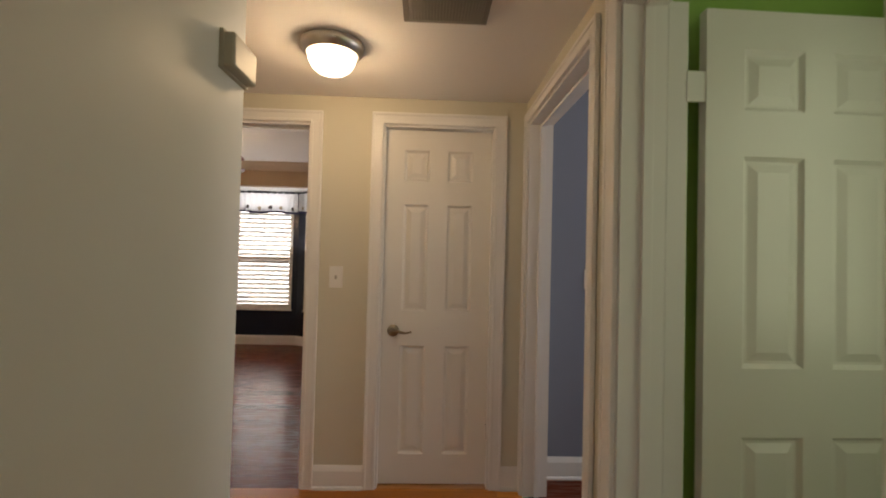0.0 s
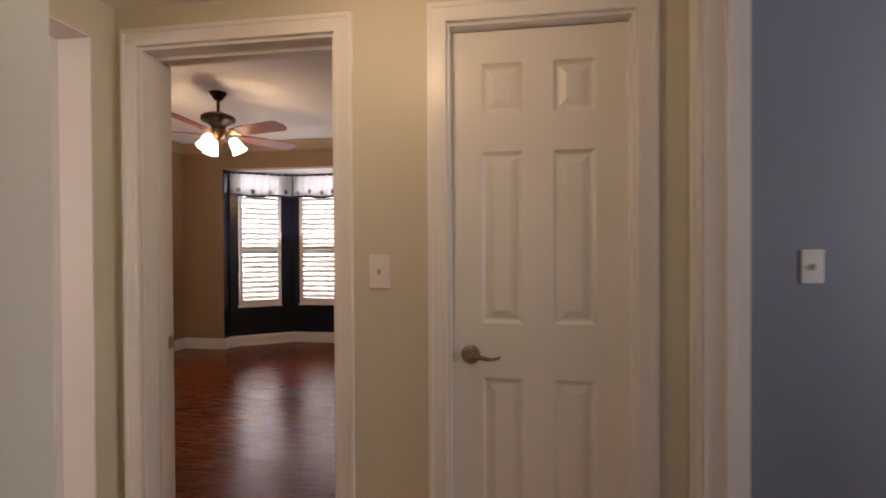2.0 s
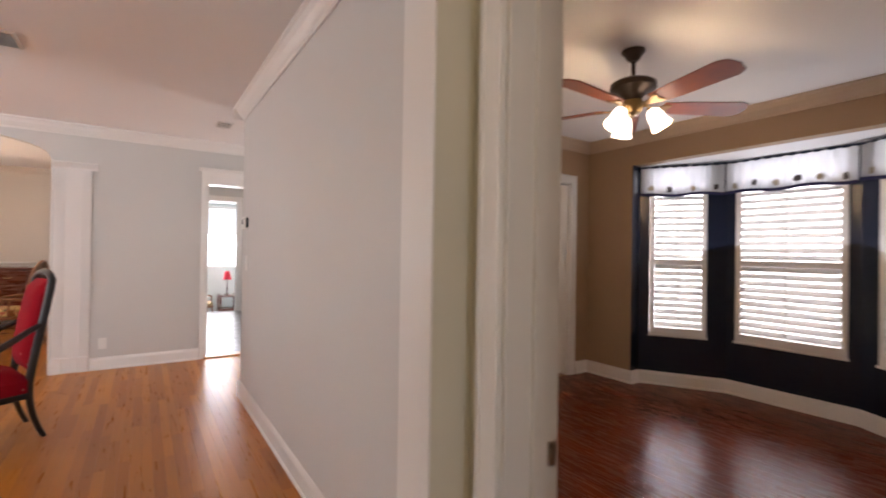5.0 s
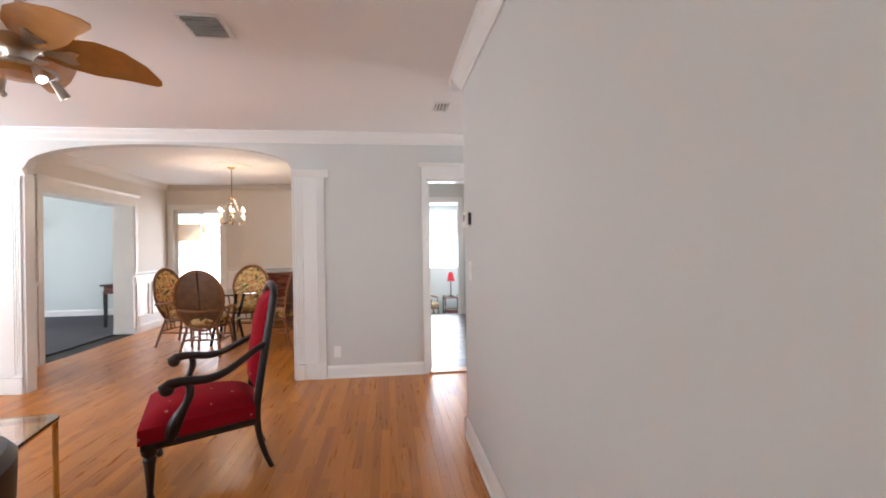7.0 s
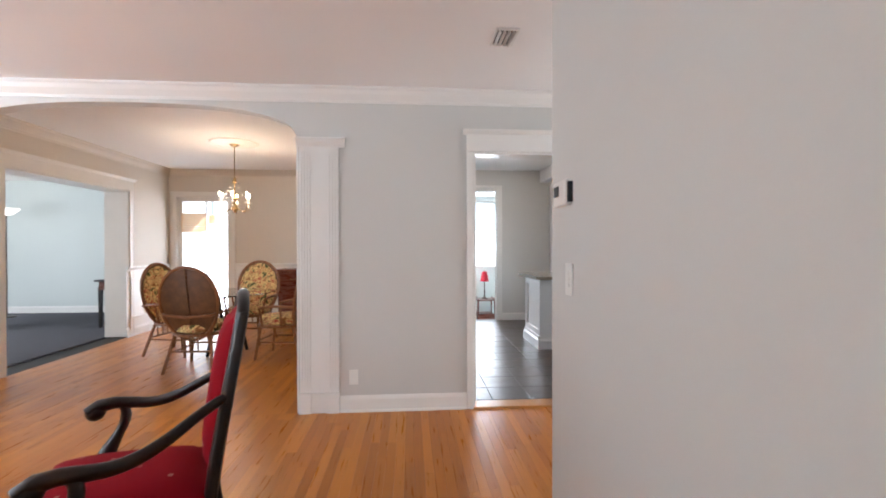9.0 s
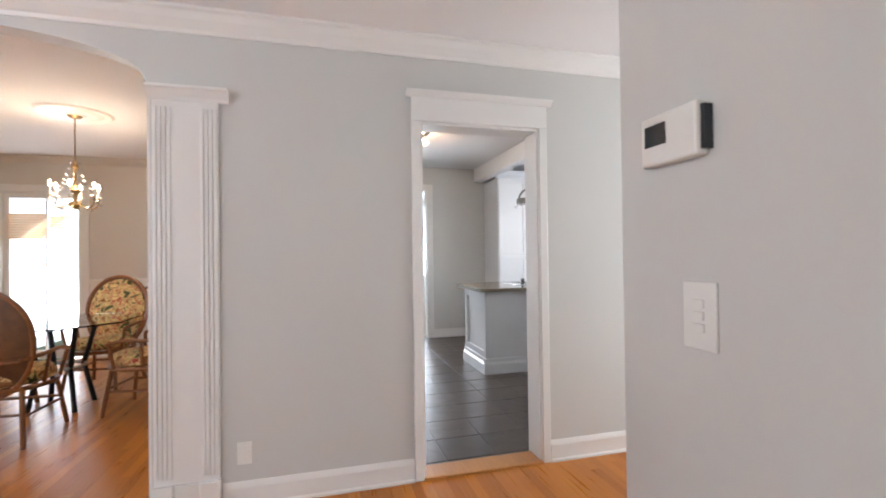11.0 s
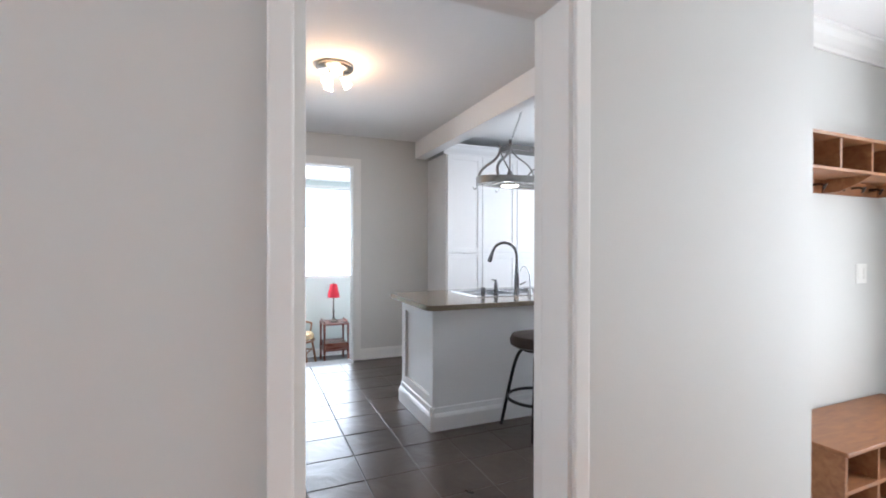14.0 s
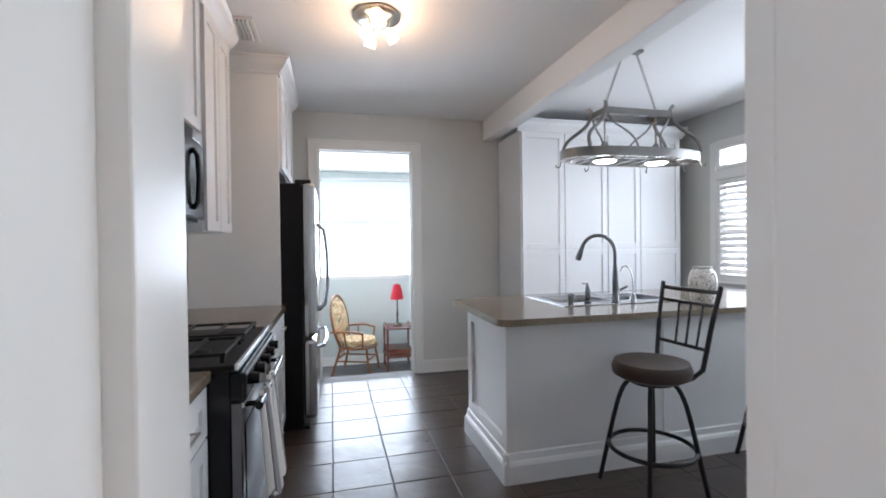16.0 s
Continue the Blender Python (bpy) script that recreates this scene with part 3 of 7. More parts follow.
baseboards([((0.78, 2.86, 0), (1.055, 2.86, 0), (0, -1, 0)), ((1.815, 2.86, 0), (1.93, 2.86, 0), (0, -1, 0)), ((-0.18, 2.86, 0), (-0.14, 2.86, 0), (0, -1, 0)), ((0.785, -1.2, 0), (0.785, 1.792, 0), (1, 0, 0)),
            ((1.93, 1.70, 0), (1.93, 1.77, 0), (-1, 0, 0))], "baseboard_hall")
baseboards([((BX, 6.15, 0), (BX, BY, 0), (1, 0, 0)), ((BX, BY, 0), (-2.06, BY, 0), (0, -1, 0)), ((-2.077, 6.33, 0), (-2.077, 6.46, 0), (1, 0, 0)), ((0.16, BY, 0), (1.48, BY, 0), (0, -1, 0)),
            ((*BAY[0], 0), (*BAY[1], 0), (0.524, -0.852, 0)), ((*BAY[1], 0), (*BAY[2], 0), (0, -1, 0)), ((*BAY[2], 0), (*BAY[3], 0), (-0.536, -0.844, 0))], "baseboard_bedroom")
baseboards([((-9.52, 3.97, 0), (-9.52, 4.82, 0), (1, 0, 0)), ((-9.52, 6.8, 0), (-6.0, 6.8, 0), (0, -1, 0))], "baseboard_kitchen")
baseboards([((2.06, 2.99, 0), (4.5, 2.99, 0), (0, -1, 0))], "baseboard_blue_room")
baseboards([((-11.1, -6.48, 0.006), (-11.1, -2.02, 0.006), (1, 0, 0)), ((-11.1, -2.02, 0.006), (-8.53, -2.02, 0.006), (0, -1, 0))], "baseboard_lounge")
baseboards([((-9.6, -1.69, 0), (-8.45, -1.69, 0), (0, 1, 0)), ((-6.44, -1.69, 0), (-5.415, -1.69, 0), (0, 1, 0)), ((-9.6, -0.605, 0), (-9.6, 1.90, 0), (1, 0, 0))], "baseboard_dining", mat("cream_gloss_trim", (0.77, 0.745, 0.70), 0.3))
baseboards([((-11.9, 1.32, SZ), (-11.9, 5.28, SZ), (1, 0, 0))], "baseboard_sunroom")
M_CREAM = MATS["cream_gloss_trim"]
# frame of the added side window, never in view
structure("window_living_side", boxes((-0.29, -3.6, 0.65, -0.24, -3.54, 2.35), (-0.29, -1.56, 0.65, -0.24, -1.5, 2.35), (-0.29, -3.54, 0.65, -0.24, -1.56, 0.71), (-0.29, -3.54, 2.29, -0.24, -1.56, 2.35), (-0.29, -2.58, 0.71, -0.24, -2.52, 2.29)), M_TRIM, "white frame of an added, unseen side window in the living room", "window")
structure("trim_living_opening", boxes((-0.312, 2.752, 0, -0.178, 2.757, 2.03), (-0.312, 1.77, 2.025, -0.178, 2.757, 2.03)), M_TRIM, "white painted lining of the wide hall opening", "trim")


def casing(name, m, w, h, depth, cw=0.075, head="plain", material=None, label="white painted door casing around the opening", stop=True, sill=False, beaded=True):
    """Casing on the viewer's side (local -y) of an opening w wide and h high in a wall that is depth thick."""
    material = material or M_TRIM
    top = thing(name, label, "door frame", m, "", "structure")
    for side in (0, 1):
        a, b = (-cw, 0.004) if not side else (w - 0.004, w + cw)
        e = (-cw - 0.0015, -cw + 0.016) if not side else (w + cw - 0.016, w + cw + 0.0015)
        i = (-0.012, 0.0055) if not side else (w - 0.0055, w + 0.012)
        if not beaded:
            part("casing_leg", boxes((a, -0.018, 0.0, b, -0.001, h), bevel=0.006), material, top)
        else:
            part("casing_leg", boxes((a, -0.017, 0.0, b, -0.001, h), (e[0], -0.020, 0.0005, e[1], -0.0015, h + (cw if head == "plain" else -0.001)), (i[0], -0.0185, 0.0005, i[1], -0.0015, h - 0.001), bevel=0.003), material, top)
        part("jamb", boxes((0.0005 if not side else w - 0.016, -0.001, 0, 0.016 if not side else w - 0.0005, depth + 0.001, h - 0.0005)), material, top)
        if stop:
            part("door_stop", boxes((0.016 if not side else w - 0.028, depth * 0.45, 0, 0.028 if not side else w - 0.016, depth * 0.45 + 0.03, h - 0.016), bevel=0.002), material, top)
    part("head_jamb", boxes((0.016, -0.001, h - 0.016, w - 0.016, depth + 0.001, h - 0.0005)), material, top)
    if stop:
        part("head_stop", boxes((0.028, depth * 0.45, h - 0.028, w - 0.028, depth * 0.45 + 0.03, h - 0.016), bevel=0.002), material, top)
    if head == "plain":
        part("casing_head", boxes((-cw + 0.016, -0.0165, h - 0.004, w + cw - 0.016, -0.001, h + cw), (-cw, -0.0205, h + cw - 0.016, w + cw, -0.0015, h + cw + 0.0015), (0.001, -0.0190, h - 0.0055, w - 0.001, -0.0015, h + 0.012), bevel=0.003), material, top)
    else:
        part("casing_head", boxes((-cw, -0.019, h, w + cw, -0.001, h + 0.135), bevel=0.003), material, top)
        bm = bmesh.new()
        profile_run(bm, [(0.0, 0.0), (0.024, 0.0), (0.03, 0.012), (0.045, 0.024), (0.05, 0.036), (0.0, 0.036)], (-cw - 0.03, -0.001, h + 0.135), (w + cw + 0.03, -0.001, h + 0.135), (0, -1, 0))
        part("head_cap", bm, material, top)
    if sill:
        part("threshold", boxes((0, -0.02, -0.004, w, depth + 0.02, 0.016), bevel=0.006), M_THRESH, top, "honey oak threshold strip")
    return top


casing("door_frame_bedroom", pose(-0.08, 2.86, 0), 0.80, 2.03, 0.15, cw=0.06)
casing("door_frame_closet", pose(1.115, 2.86, 0), 0.64, 2.035, 0.13, cw=0.06, stop=False)
casing("door_frame_blue_room", pose(1.93, 2.80, 0, 0, 0, -90), 0.975, 2.05, 0.13, cw=0.05)
casing("door_frame_bath", pose(1.93, 1.62, 0, 0, 0, -90), 0.78, 2.05, 0.13)
casing("door_frame_kitchen", pose(-5.295, 2.862, 0, 0, 0, 90), 0.752, 2.055, 0.12, 0.05, "tall", sill=True, stop=False, beaded=False)
casing("door_frame_sunroom", pose(-9.52, 2.94, 0, 0, 0, 90), 0.95, 2.28, 0.12, 0.08)
casing("door_frame_dining_opening", pose(-6.52, -1.69, 0, 0, 0, 180), 2.01, 2.11, 0.33, 0.085, "tall", M_CREAM, stop=False)
casing("door_frame_dining_door", pose(-9.6, -1.575, 0, 0, 0, 90), 0.89, 2.15, 0.12, 0.08, material=M_CREAM)
casing("door_frame_front_door", pose(-5.18, 6.39, 0), 1.03, 2.08, 0.12, 0.085)
casing("door_frame_bedroom_closet", pose(BX, 4.35, 0, 0, 0, 90), 1.70, 2.05, 0.12, 0.075, stop=False)


def panel_door(name, m, w, h, label, t=0.035, cols=None, material=None, rows=((1.735, 1.914), (0.987, 1.60), (0.175, 0.79))):
    """Moulded six-panel door slab; local x along the door, its face at y = 0 towards -y."""
    material = material or M_DOOR
    top = thing(name, label, "door", m, "", "structure")
    cols = cols or ((0.115, w / 2 - 0.055), (w / 2 + 0.055, w - 0.115))
    k = h / 2.03
    rows = [(a * k, b * k) for a, b in rows]
    us = [0, *[u for c in cols for u in c], w]
    zs = [0.008, *[z for r in rows[::-1] for z in r], h]
    bm = bmesh.new()
    for i in range(0, len(us), 2):
        box(bm, us[i], 0, 0.008, us[i + 1], t, h)
    for c in cols:
        for j in range(0, len(zs), 2):
            box(bm, c[0], 0, zs[j], c[1], t, zs[j + 1])
    part("slab", bm, material, top)
    for c in cols:
        for r in rows:
            bm = bmesh.new()
            ring = []
            for inset, y in ((0.0, 0.0015), (0.012, 0.012), (0.02, 0.012), (0.045, 0.003)):
                x0, x1, z0, z1 = c[0] + inset, c[1] - inset, r[0] + inset, r[1] - inset
                ring.append([bm.verts.new(q) for q in ((x0, y, z0), (x1, y, z0), (x1, y, z1), (x0, y, z1))])
            for a, b in zip(ring, ring[1:]):
                for q in range(4):
                    bm.faces.new((a[q], a[(q + 1) % 4], b[(q + 1) % 4], b[q]))
            bm.faces.new(ring[-1])
            box(bm, c[0], 0.016, r[0], c[1], t - 0.004, r[1])
            part("panel", bm, material, top)
    return top


M_LEVER = mat("worn_antique_bronze", (0.30, 0.26, 0.20), 0.3, 1.0, vary=0.2, scale=30)


def lever(parent, u, z, y=0.0):
    bm = lathe(bmesh.new(), [(0.0, 0.0), (0.034, 0.0), (0.034, 0.006), (0.026, 0.012), (0.014, 0.016), (0.012, 0.045), (0.0, 0.045)], seg=24, m=pose(u, y, z, 90, 0, 0))
    p = part("rosette", bm, M_LEVER, parent, "antique bronze rosette", True)
    bm = tube(bmesh.new(), bez((u, y - 0.045, z), (u + 0.035, y - 0.05, z + 0.012), (u + 0.06, y - 0.048, z - 0.022), (u + 0.105, y - 0.046, z + 0.002), 12), [0.011 - 0.0005 * i for i in range(13)], 8)
    part("lever", bm, M_LEVER, parent, "curved antique bronze lever", True)


def hinges(parent, u, zs, y=-0.004):
    for z in zs:
        bm = tube(bmesh.new(), [(u, y, z - 0.045), (u, y, z + 0.045)], 0.006, 8)
        box(bm, u - 0.002, y, z - 0.045, u + 0.014, y + 0.003, z + 0.045)
        part("hinge", bm, M_PLASTIC, parent, "painted door hinge")


d1 = panel_door("door_1", pose(1.131, 2.905, 0), 0.608, 2.015, "closed white six-panel closet door with a bronze lever", cols=((0.108, 0.251), (0.357, 0.50)))
lever(d1, 0.066, 0.868)
hinges(d1, 0.604, (1.8, 0.3))
d2 = panel_door("door_2", pose(2.175, 1.60, 0, 0, 0, 1), 0.69, 2.03, "open white six-panel bathroom door", cols=((0.115, 0.30), (0.39, 0.575)))
for z in (1.80, 0.22):
    part("hinge", boxes((-0.055, 0.004, z - 0.045, 0.0, 0.010, z + 0.045)), M_PLASTIC, d2, "painted door hinge")
d3 = panel_door("door_3", pose(BX - 0.03, 6.045, 0.02, 0, 0, -90), 0.84, 2.0, "closed white six-panel bedroom closet door")
d3.matrix_world = pose(BX - 0.03, 5.205, 0.02, 0, 0, 90)
d4 = panel_door("door_4", pose(BX - 0.03, 4.365, 0.02, 0, 0, 90), 0.83, 2.0, "closed white six-panel bedroom closet door")
for d, u in ((d3, 0.06), (d4, 0.77)):
    part("knob", lathe(bmesh.new(), [(0, 0), (0.008, 0.0), (0.008, 0.02), (0.018, 0.03), (0.014, 0.042), (0, 0.045)], seg=16, m=pose(u, 0, 0.93, 90)), M_NICKEL, d, "small nickel knob", True)
# strike plates on the jambs
for n, m in (("strike_plate", pose(-0.063, 2.992, 0.86)), ("strike_plate", pose(2.0, 2.783, 0.885, 0, 0, -90))):
    tagged(part(n, boxes((0, -0.011, -0.026, 0.002, 0.011, 0.026), (0.0015, -0.005, -0.009, 0.004, 0.005, 0.01)), M_NICKEL), "small nickel strike plate on the door jamb", "strike plate").matrix_world = m
# front door in the foyer
d5 = panel_door("door_5", pose(-5.165, 6.44, 0), 1.0, 2.06, "closed white front door")
bm = boxes((-5.27, 6.41, 2.235, -4.15, 6.44, 2.26), (-5.27, 6.41, 2.375, -4.15, 6.44, 2.40), (-5.27, 6.41, 2.26, -5.245, 6.44, 2.375), (-5.0, 6.41, 2.26, -4.985, 6.44, 2.375), (-4.72, 6.41, 2.26, -4.705, 6.44, 2.375), (-4.175, 6.41, 2.26, -4.15, 6.44, 2.375))
structure("backdrop_foyer", boxes((-7.2, 8.2, 1.2, -3.0, 8.25, 4.5)), glow("foyer_sky_backdrop", (0.97, 0.985, 1.0), 3.6), "bright daylight beyond the transom", "backdrop")
structure("window_transom", bm, M_TRIM, "white muntin frame of the transom over the front door", "window")


def plate(name, m, label, w=0.07, h=0.115, kind="toggle"):
    top = thing(name, label, "switch" if kind != "outlet" else "outlet", m)
    part("cover", boxes((-w / 2, -0.006, -h / 2, w / 2, -0.0005, h / 2), bevel=0.002), M_PLASTIC, top)
    n = max(1, round(w / 0.07))
    for i in range(n):
        u = -w / 2 + w * (i + 0.5) / n
        if kind == "toggle":
            part("toggle", boxes((u - 0.006, -0.015, -0.012, u + 0.006, -0.006, 0.010), bevel=0.002), mat("grey_toggle", (0.45, 0.43, 0.38), 0.4), top)
        elif kind == "outlet":
            for dz in (-0.025, 0.025):
                part("socket", boxes((u - 0.016, -0.008, dz - 0.014, u + 0.016, -0.006, dz + 0.014), bevel=0.001), M_PLASTIC, top)
        else:
            for dz in (-0.022, 0, 0.022):
                part("button", boxes((u - 0.012, -0.010, dz - 0.008, u + 0.012, -0.006, dz + 0.008), bevel=0.001), M_PLASTIC, top)
    return top


plate("light_switch", pose(0.876, 2.86, 1.166), "cream plastic toggle light switch on the beige hall wall", 0.075, 0.12)
plate("light_switch", pose(2.355, 2.99, 1.18), "white toggle light switch on the blue-grey wall", 0.07, 0.115)
plate("light_switch", pose(-3.445, 2.985, 1.17), "white three-button fan control on the pale grey wall", 0.075, 0.125, "buttons")
plate("light_switch", pose(-5.735, 6.08, 1.18, 0, 0, 90), "white double light switch in the foyer niche", 0.11, 0.115, "buttons")
plate("wall_outlet", pose(-5.295, 1.917, 0.273, 0, 0, 90), "white wall outlet above the living room baseboard", 0.07, 0.115, "outlet")
th = thing("thermostat", "white thermostat with a dark display on the wall", "thermostat", pose(-3.48, 2.985, 1.51))
part("housing", boxes((-0.085, -0.028, -0.05, 0.06, -0.0005, 0.05), bevel=0.006), M_PLASTIC, th)
part("display", boxes((-0.07, -0.0305, -0.012, -0.015, -0.0275, 0.03)), M_SCREEN, th, "dark display")
part("base_plate", boxes((0.058, -0.02, -0.04, 0.068, -0.0005, 0.04)), M_SCREEN, th, "dark edge of the base plate")
ch = thing("door_chime", "beige door chime box high on the grey hall wall", "door chime", pose(0.785, 1.66, 1.855))
part("cover", boxes((0.0005, -0.06, -0.05, 0.042, 0.105, 0.05), bevel=0.008), mat("beige_plastic", (0.36, 0.34, 0.27), 0.5), ch)
part("base", boxes((0.0005, -0.065, -0.055, 0.012, 0.109, 0.055)), MATS["beige_plastic"], ch)


def grille(name, m, w, h, n, label, slat_mat, frame=0.02, tilt=35):
    """Ceiling grille hanging from z = 0, slats along local y."""
    top = thing(name, label, "vent", m)
    part("frame", boxes((-w / 2, -h / 2, -0.012, -w / 2 + frame, h / 2, -0.001), (w / 2 - frame, -h / 2, -0.012, w / 2, h / 2, -0.001), (-w / 2 + frame, -h / 2, -0.012, w / 2 - frame, -h / 2 + frame, -0.001), (-w / 2 + frame, h / 2 - frame, -0.012, w / 2 - frame, h / 2, -0.001), bevel=0.002), slat_mat, top)
    # the duct's shade is a flat near-black sheet just under the ceiling
    part("backing", boxes((-w / 2 + frame, -h / 2 + frame, -0.003, w / 2 - frame, h / 2 - frame, -0.001)), M_DARKVOID, top, "flat dark sheet in place of the shaded duct behind the slats")
    for i in range(n):
        u = -w / 2 + frame + (w - 2 * frame) * (i + 0.5) / n
        s = min(0.012, (w - 2 * frame) / n * 0.62)
        bm = bmesh.new()
        box(bm, -s, -h / 2 + frame, -0.001, s, h / 2 - frame, 0.001, m=pose(u, 0, -0.012, 0, tilt, 0))
        part("slat", bm, slat_mat, top)
    return top


grille("ceiling_vent", pose(1.425, 1.86, HZ), 0.31, 0.30, 24, "dark return-air grille in the hall ceiling", mat("vent_grey", (0.20, 0.19, 0.17), 0.5), 0.02)
grille("ceiling_vent", pose(-3.085, 1.50, LZ), 0.26, 0.22, 7, "off-white slatted vent in the living room ceiling", mat("vent_white", (0.78, 0.77, 0.74), 0.5), 0.02, 55)
grille("ceiling_vent", pose(-4.337, 2.915, LZ, 0, 0, 90), 0.135, 0.215, 4, "small off-white slatted vent in the living room ceiling", MATS["vent_white"], 0.014, 62)
grille("ceiling_vent", pose(-7.88, 2.56, KZ, 0, 0, 90), 0.18, 0.30, 6, "white slatted vent in the kitchen ceiling", MATS["vent_white"], 0.022, -58)

# hall ceiling light
M_GLASS_LIT = glow("lit_frosted_glass", (1.0, 0.86, 0.62), 7.0)
hl = thing("ceiling_light", "round nickel ceiling light with a lit frosted glass dome", "ceiling light", pose(0.955, 2.24, HZ))
part("pan", lathe(bmesh.new(), [(0.0, -0.001), (0.132, -0.001), (0.134, -0.01), (0.13, -0.03), (0.11, -0.05), (0.104, -0.048), (0.0, -0.035)], seg=40), M_NICKEL, hl, "brushed nickel pan", True)
part("shade", lathe(bmesh.new(), [(0.103, -0.048), (0.098, -0.072), (0.083, -0.10), (0.057, -0.12), (0.026, -0.13), (0.0, -0.132)], seg=36), M_GLASS_LIT, hl, "glowing frosted glass dome", True).visible_shadow = False

# ---- living room things ----


def pilaster(name, y0, y1):
    top = thing(name, "white fluted pilaster beside the arch", "pilaster", pose(-5.295, y0, 0), "arch pilasters", "structure")
    w = y1 - y0
    part("shaft", boxes((0.001, 0, 0.16, 0.014, w, 2.08)), M_TRIM, top)
    for a in (0.0, w - 0.085):
        for k in range(4):
            part("flute", boxes((0.013, a + 0.006 + k * 0.021, 0.19, 0.0205, a + 0.020 + k * 0.021, 2.04), bevel=0.002), M_TRIM, top)
        part("plinth", boxes((0.001, a - 0.004, 0, 0.034, a + 0.089, 0.16), bevel=0.004), M_TRIM, top)
    part("plinth_strip", boxes((0.001, 0.089, 0, 0.018, w - 0.089, 0.158), bevel=0.003), M_TRIM, top)
    bm = bmesh.new()
    profile_run(bm, [(0.0, 0.0), (0.018, 0.0), (0.024, 0.014), (0.04, 0.03), (0.05, 0.045), (0.06, 0.052), (0.06, 0.066), (0.0, 0.066)], (0.001, -0.02, 2.075), (0.001, w + 0.05, 2.075), (1, 0, 0))
    part("capital", bm, M_TRIM, top)
    # lining through the arch
    lo = AY0 - y0 + 0.001 if y1 < 0 else AY1 - y0 - 0.013
    part("jamb_lining", boxes((-0.123, lo, 0, -0.001, lo + 0.012, 2.10)), M_TRIM, top)
    return top


pilaster("pilaster", 1.506, 1.804)
pilaster("pilaster", -1.318, -1.01)


M_EBONY = mat("black_lacquered_wood", (0.010, 0.005, 0.004), 0.36, vary=0.3, scale=20, bump=0.05, bump_scale=40)


def red_cloth():
    m = bpy.data.materials.new("red_upholstery")
    m.use_nodes = True
    n, l = m.node_tree.nodes, m.node_tree.links
    b = n["Principled BSDF"]
    tc = n.new("ShaderNodeTexCoord")
    vo = n.new("ShaderNodeTexVoronoi")
    vo.inputs["Scale"].default_value = 9.0
    vo.inputs["Randomness"].default_value = 0.25
    l.new(tc.outputs["Object"], vo.inputs["Vector"])
    lt = n.new("ShaderNodeMath")
    lt.operation = "LESS_THAN"
    lt.inputs[1].default_value = 0.085
    l.new(vo.outputs["Distance"], lt.inputs[0])
    mix = n.new("ShaderNodeMix")
    mix.data_type = "RGBA"
    mix.inputs[6].default_value, mix.inputs[7].default_value = (0.27, 0.004, 0.012, 1), (0.42, 0.14, 0.11, 1)
    l.new(lt.outputs["Value"], mix.inputs[0])
    l.new(mix.outputs[2], b.inputs["Base Color"])
    nz = n.new("ShaderNodeTexNoise")
    nz.inputs["Scale"].default_value = 320
    l.new(tc.outputs["Object"], nz.inputs["Vector"])
    bp = n.new("ShaderNodeBump")
    bp.inputs["Strength"].default_value = 0.3
    bp.inputs["Distance"].default_value = 0.002
    l.new(nz.outputs["Fac"], bp.inputs["Height"])
    l.new(bp.outputs["Normal"], b.inputs["Normal"])
    b.inputs["Roughness"].default_value = 0.9
    b.inputs["Specular IOR Level"].default_value = 0.15
    return m


M_RED = red_cloth()


def cushion(bm, x0, y0, z0, x1, y1, z1, n=10, puff=0.03, m=None, taper=0.0):
    """Soft block, domed on top."""
    vs = {}
    made = []
    for k, z in enumerate((z0, z1)):
        for i in range(n + 1):
            for j in range(n + 1):
                u, v = i / n, j / n
                e = (1 - (2 * u - 1) ** 4) * (1 - (2 * v - 1) ** 4)
                r = 0.03 * (1 - min(1, 7 * min(u, 1 - u, v, 1 - v))) ** 2
                w = 1 - taper * v
                x = (x0 + x1) / 2 + (x0 + (x1 - x0) * u - (x0 + x1) / 2) * w
                vs[k, i, j] = bm.verts.new((x, y0 + (y1 - y0) * v, z + (puff * e - r if k else 0)))
                made.append(vs[k, i, j])
    for i in range(n):
        for j in range(n):
            bm.faces.new((vs[1, i, j], vs[1, i + 1, j], vs[1, i + 1, j + 1], vs[1, i, j + 1]))
            bm.faces.new((vs[0, i, j + 1], vs[0, i + 1, j + 1], vs[0, i + 1, j], vs[0, i, j]))
    for i in range(n):
        for a, b in (((i, 0), (i + 1, 0)), ((i + 1, n), (i, n)), ((0, i + 1), (0, i)), ((n, i), (n, i + 1))):
            bm.faces.new((vs[0, *a], vs[0, *b], vs[1, *b], vs[1, *a]))
    if m is not None:
        bmesh.ops.transform(bm, matrix=m, verts=made)
    return bm


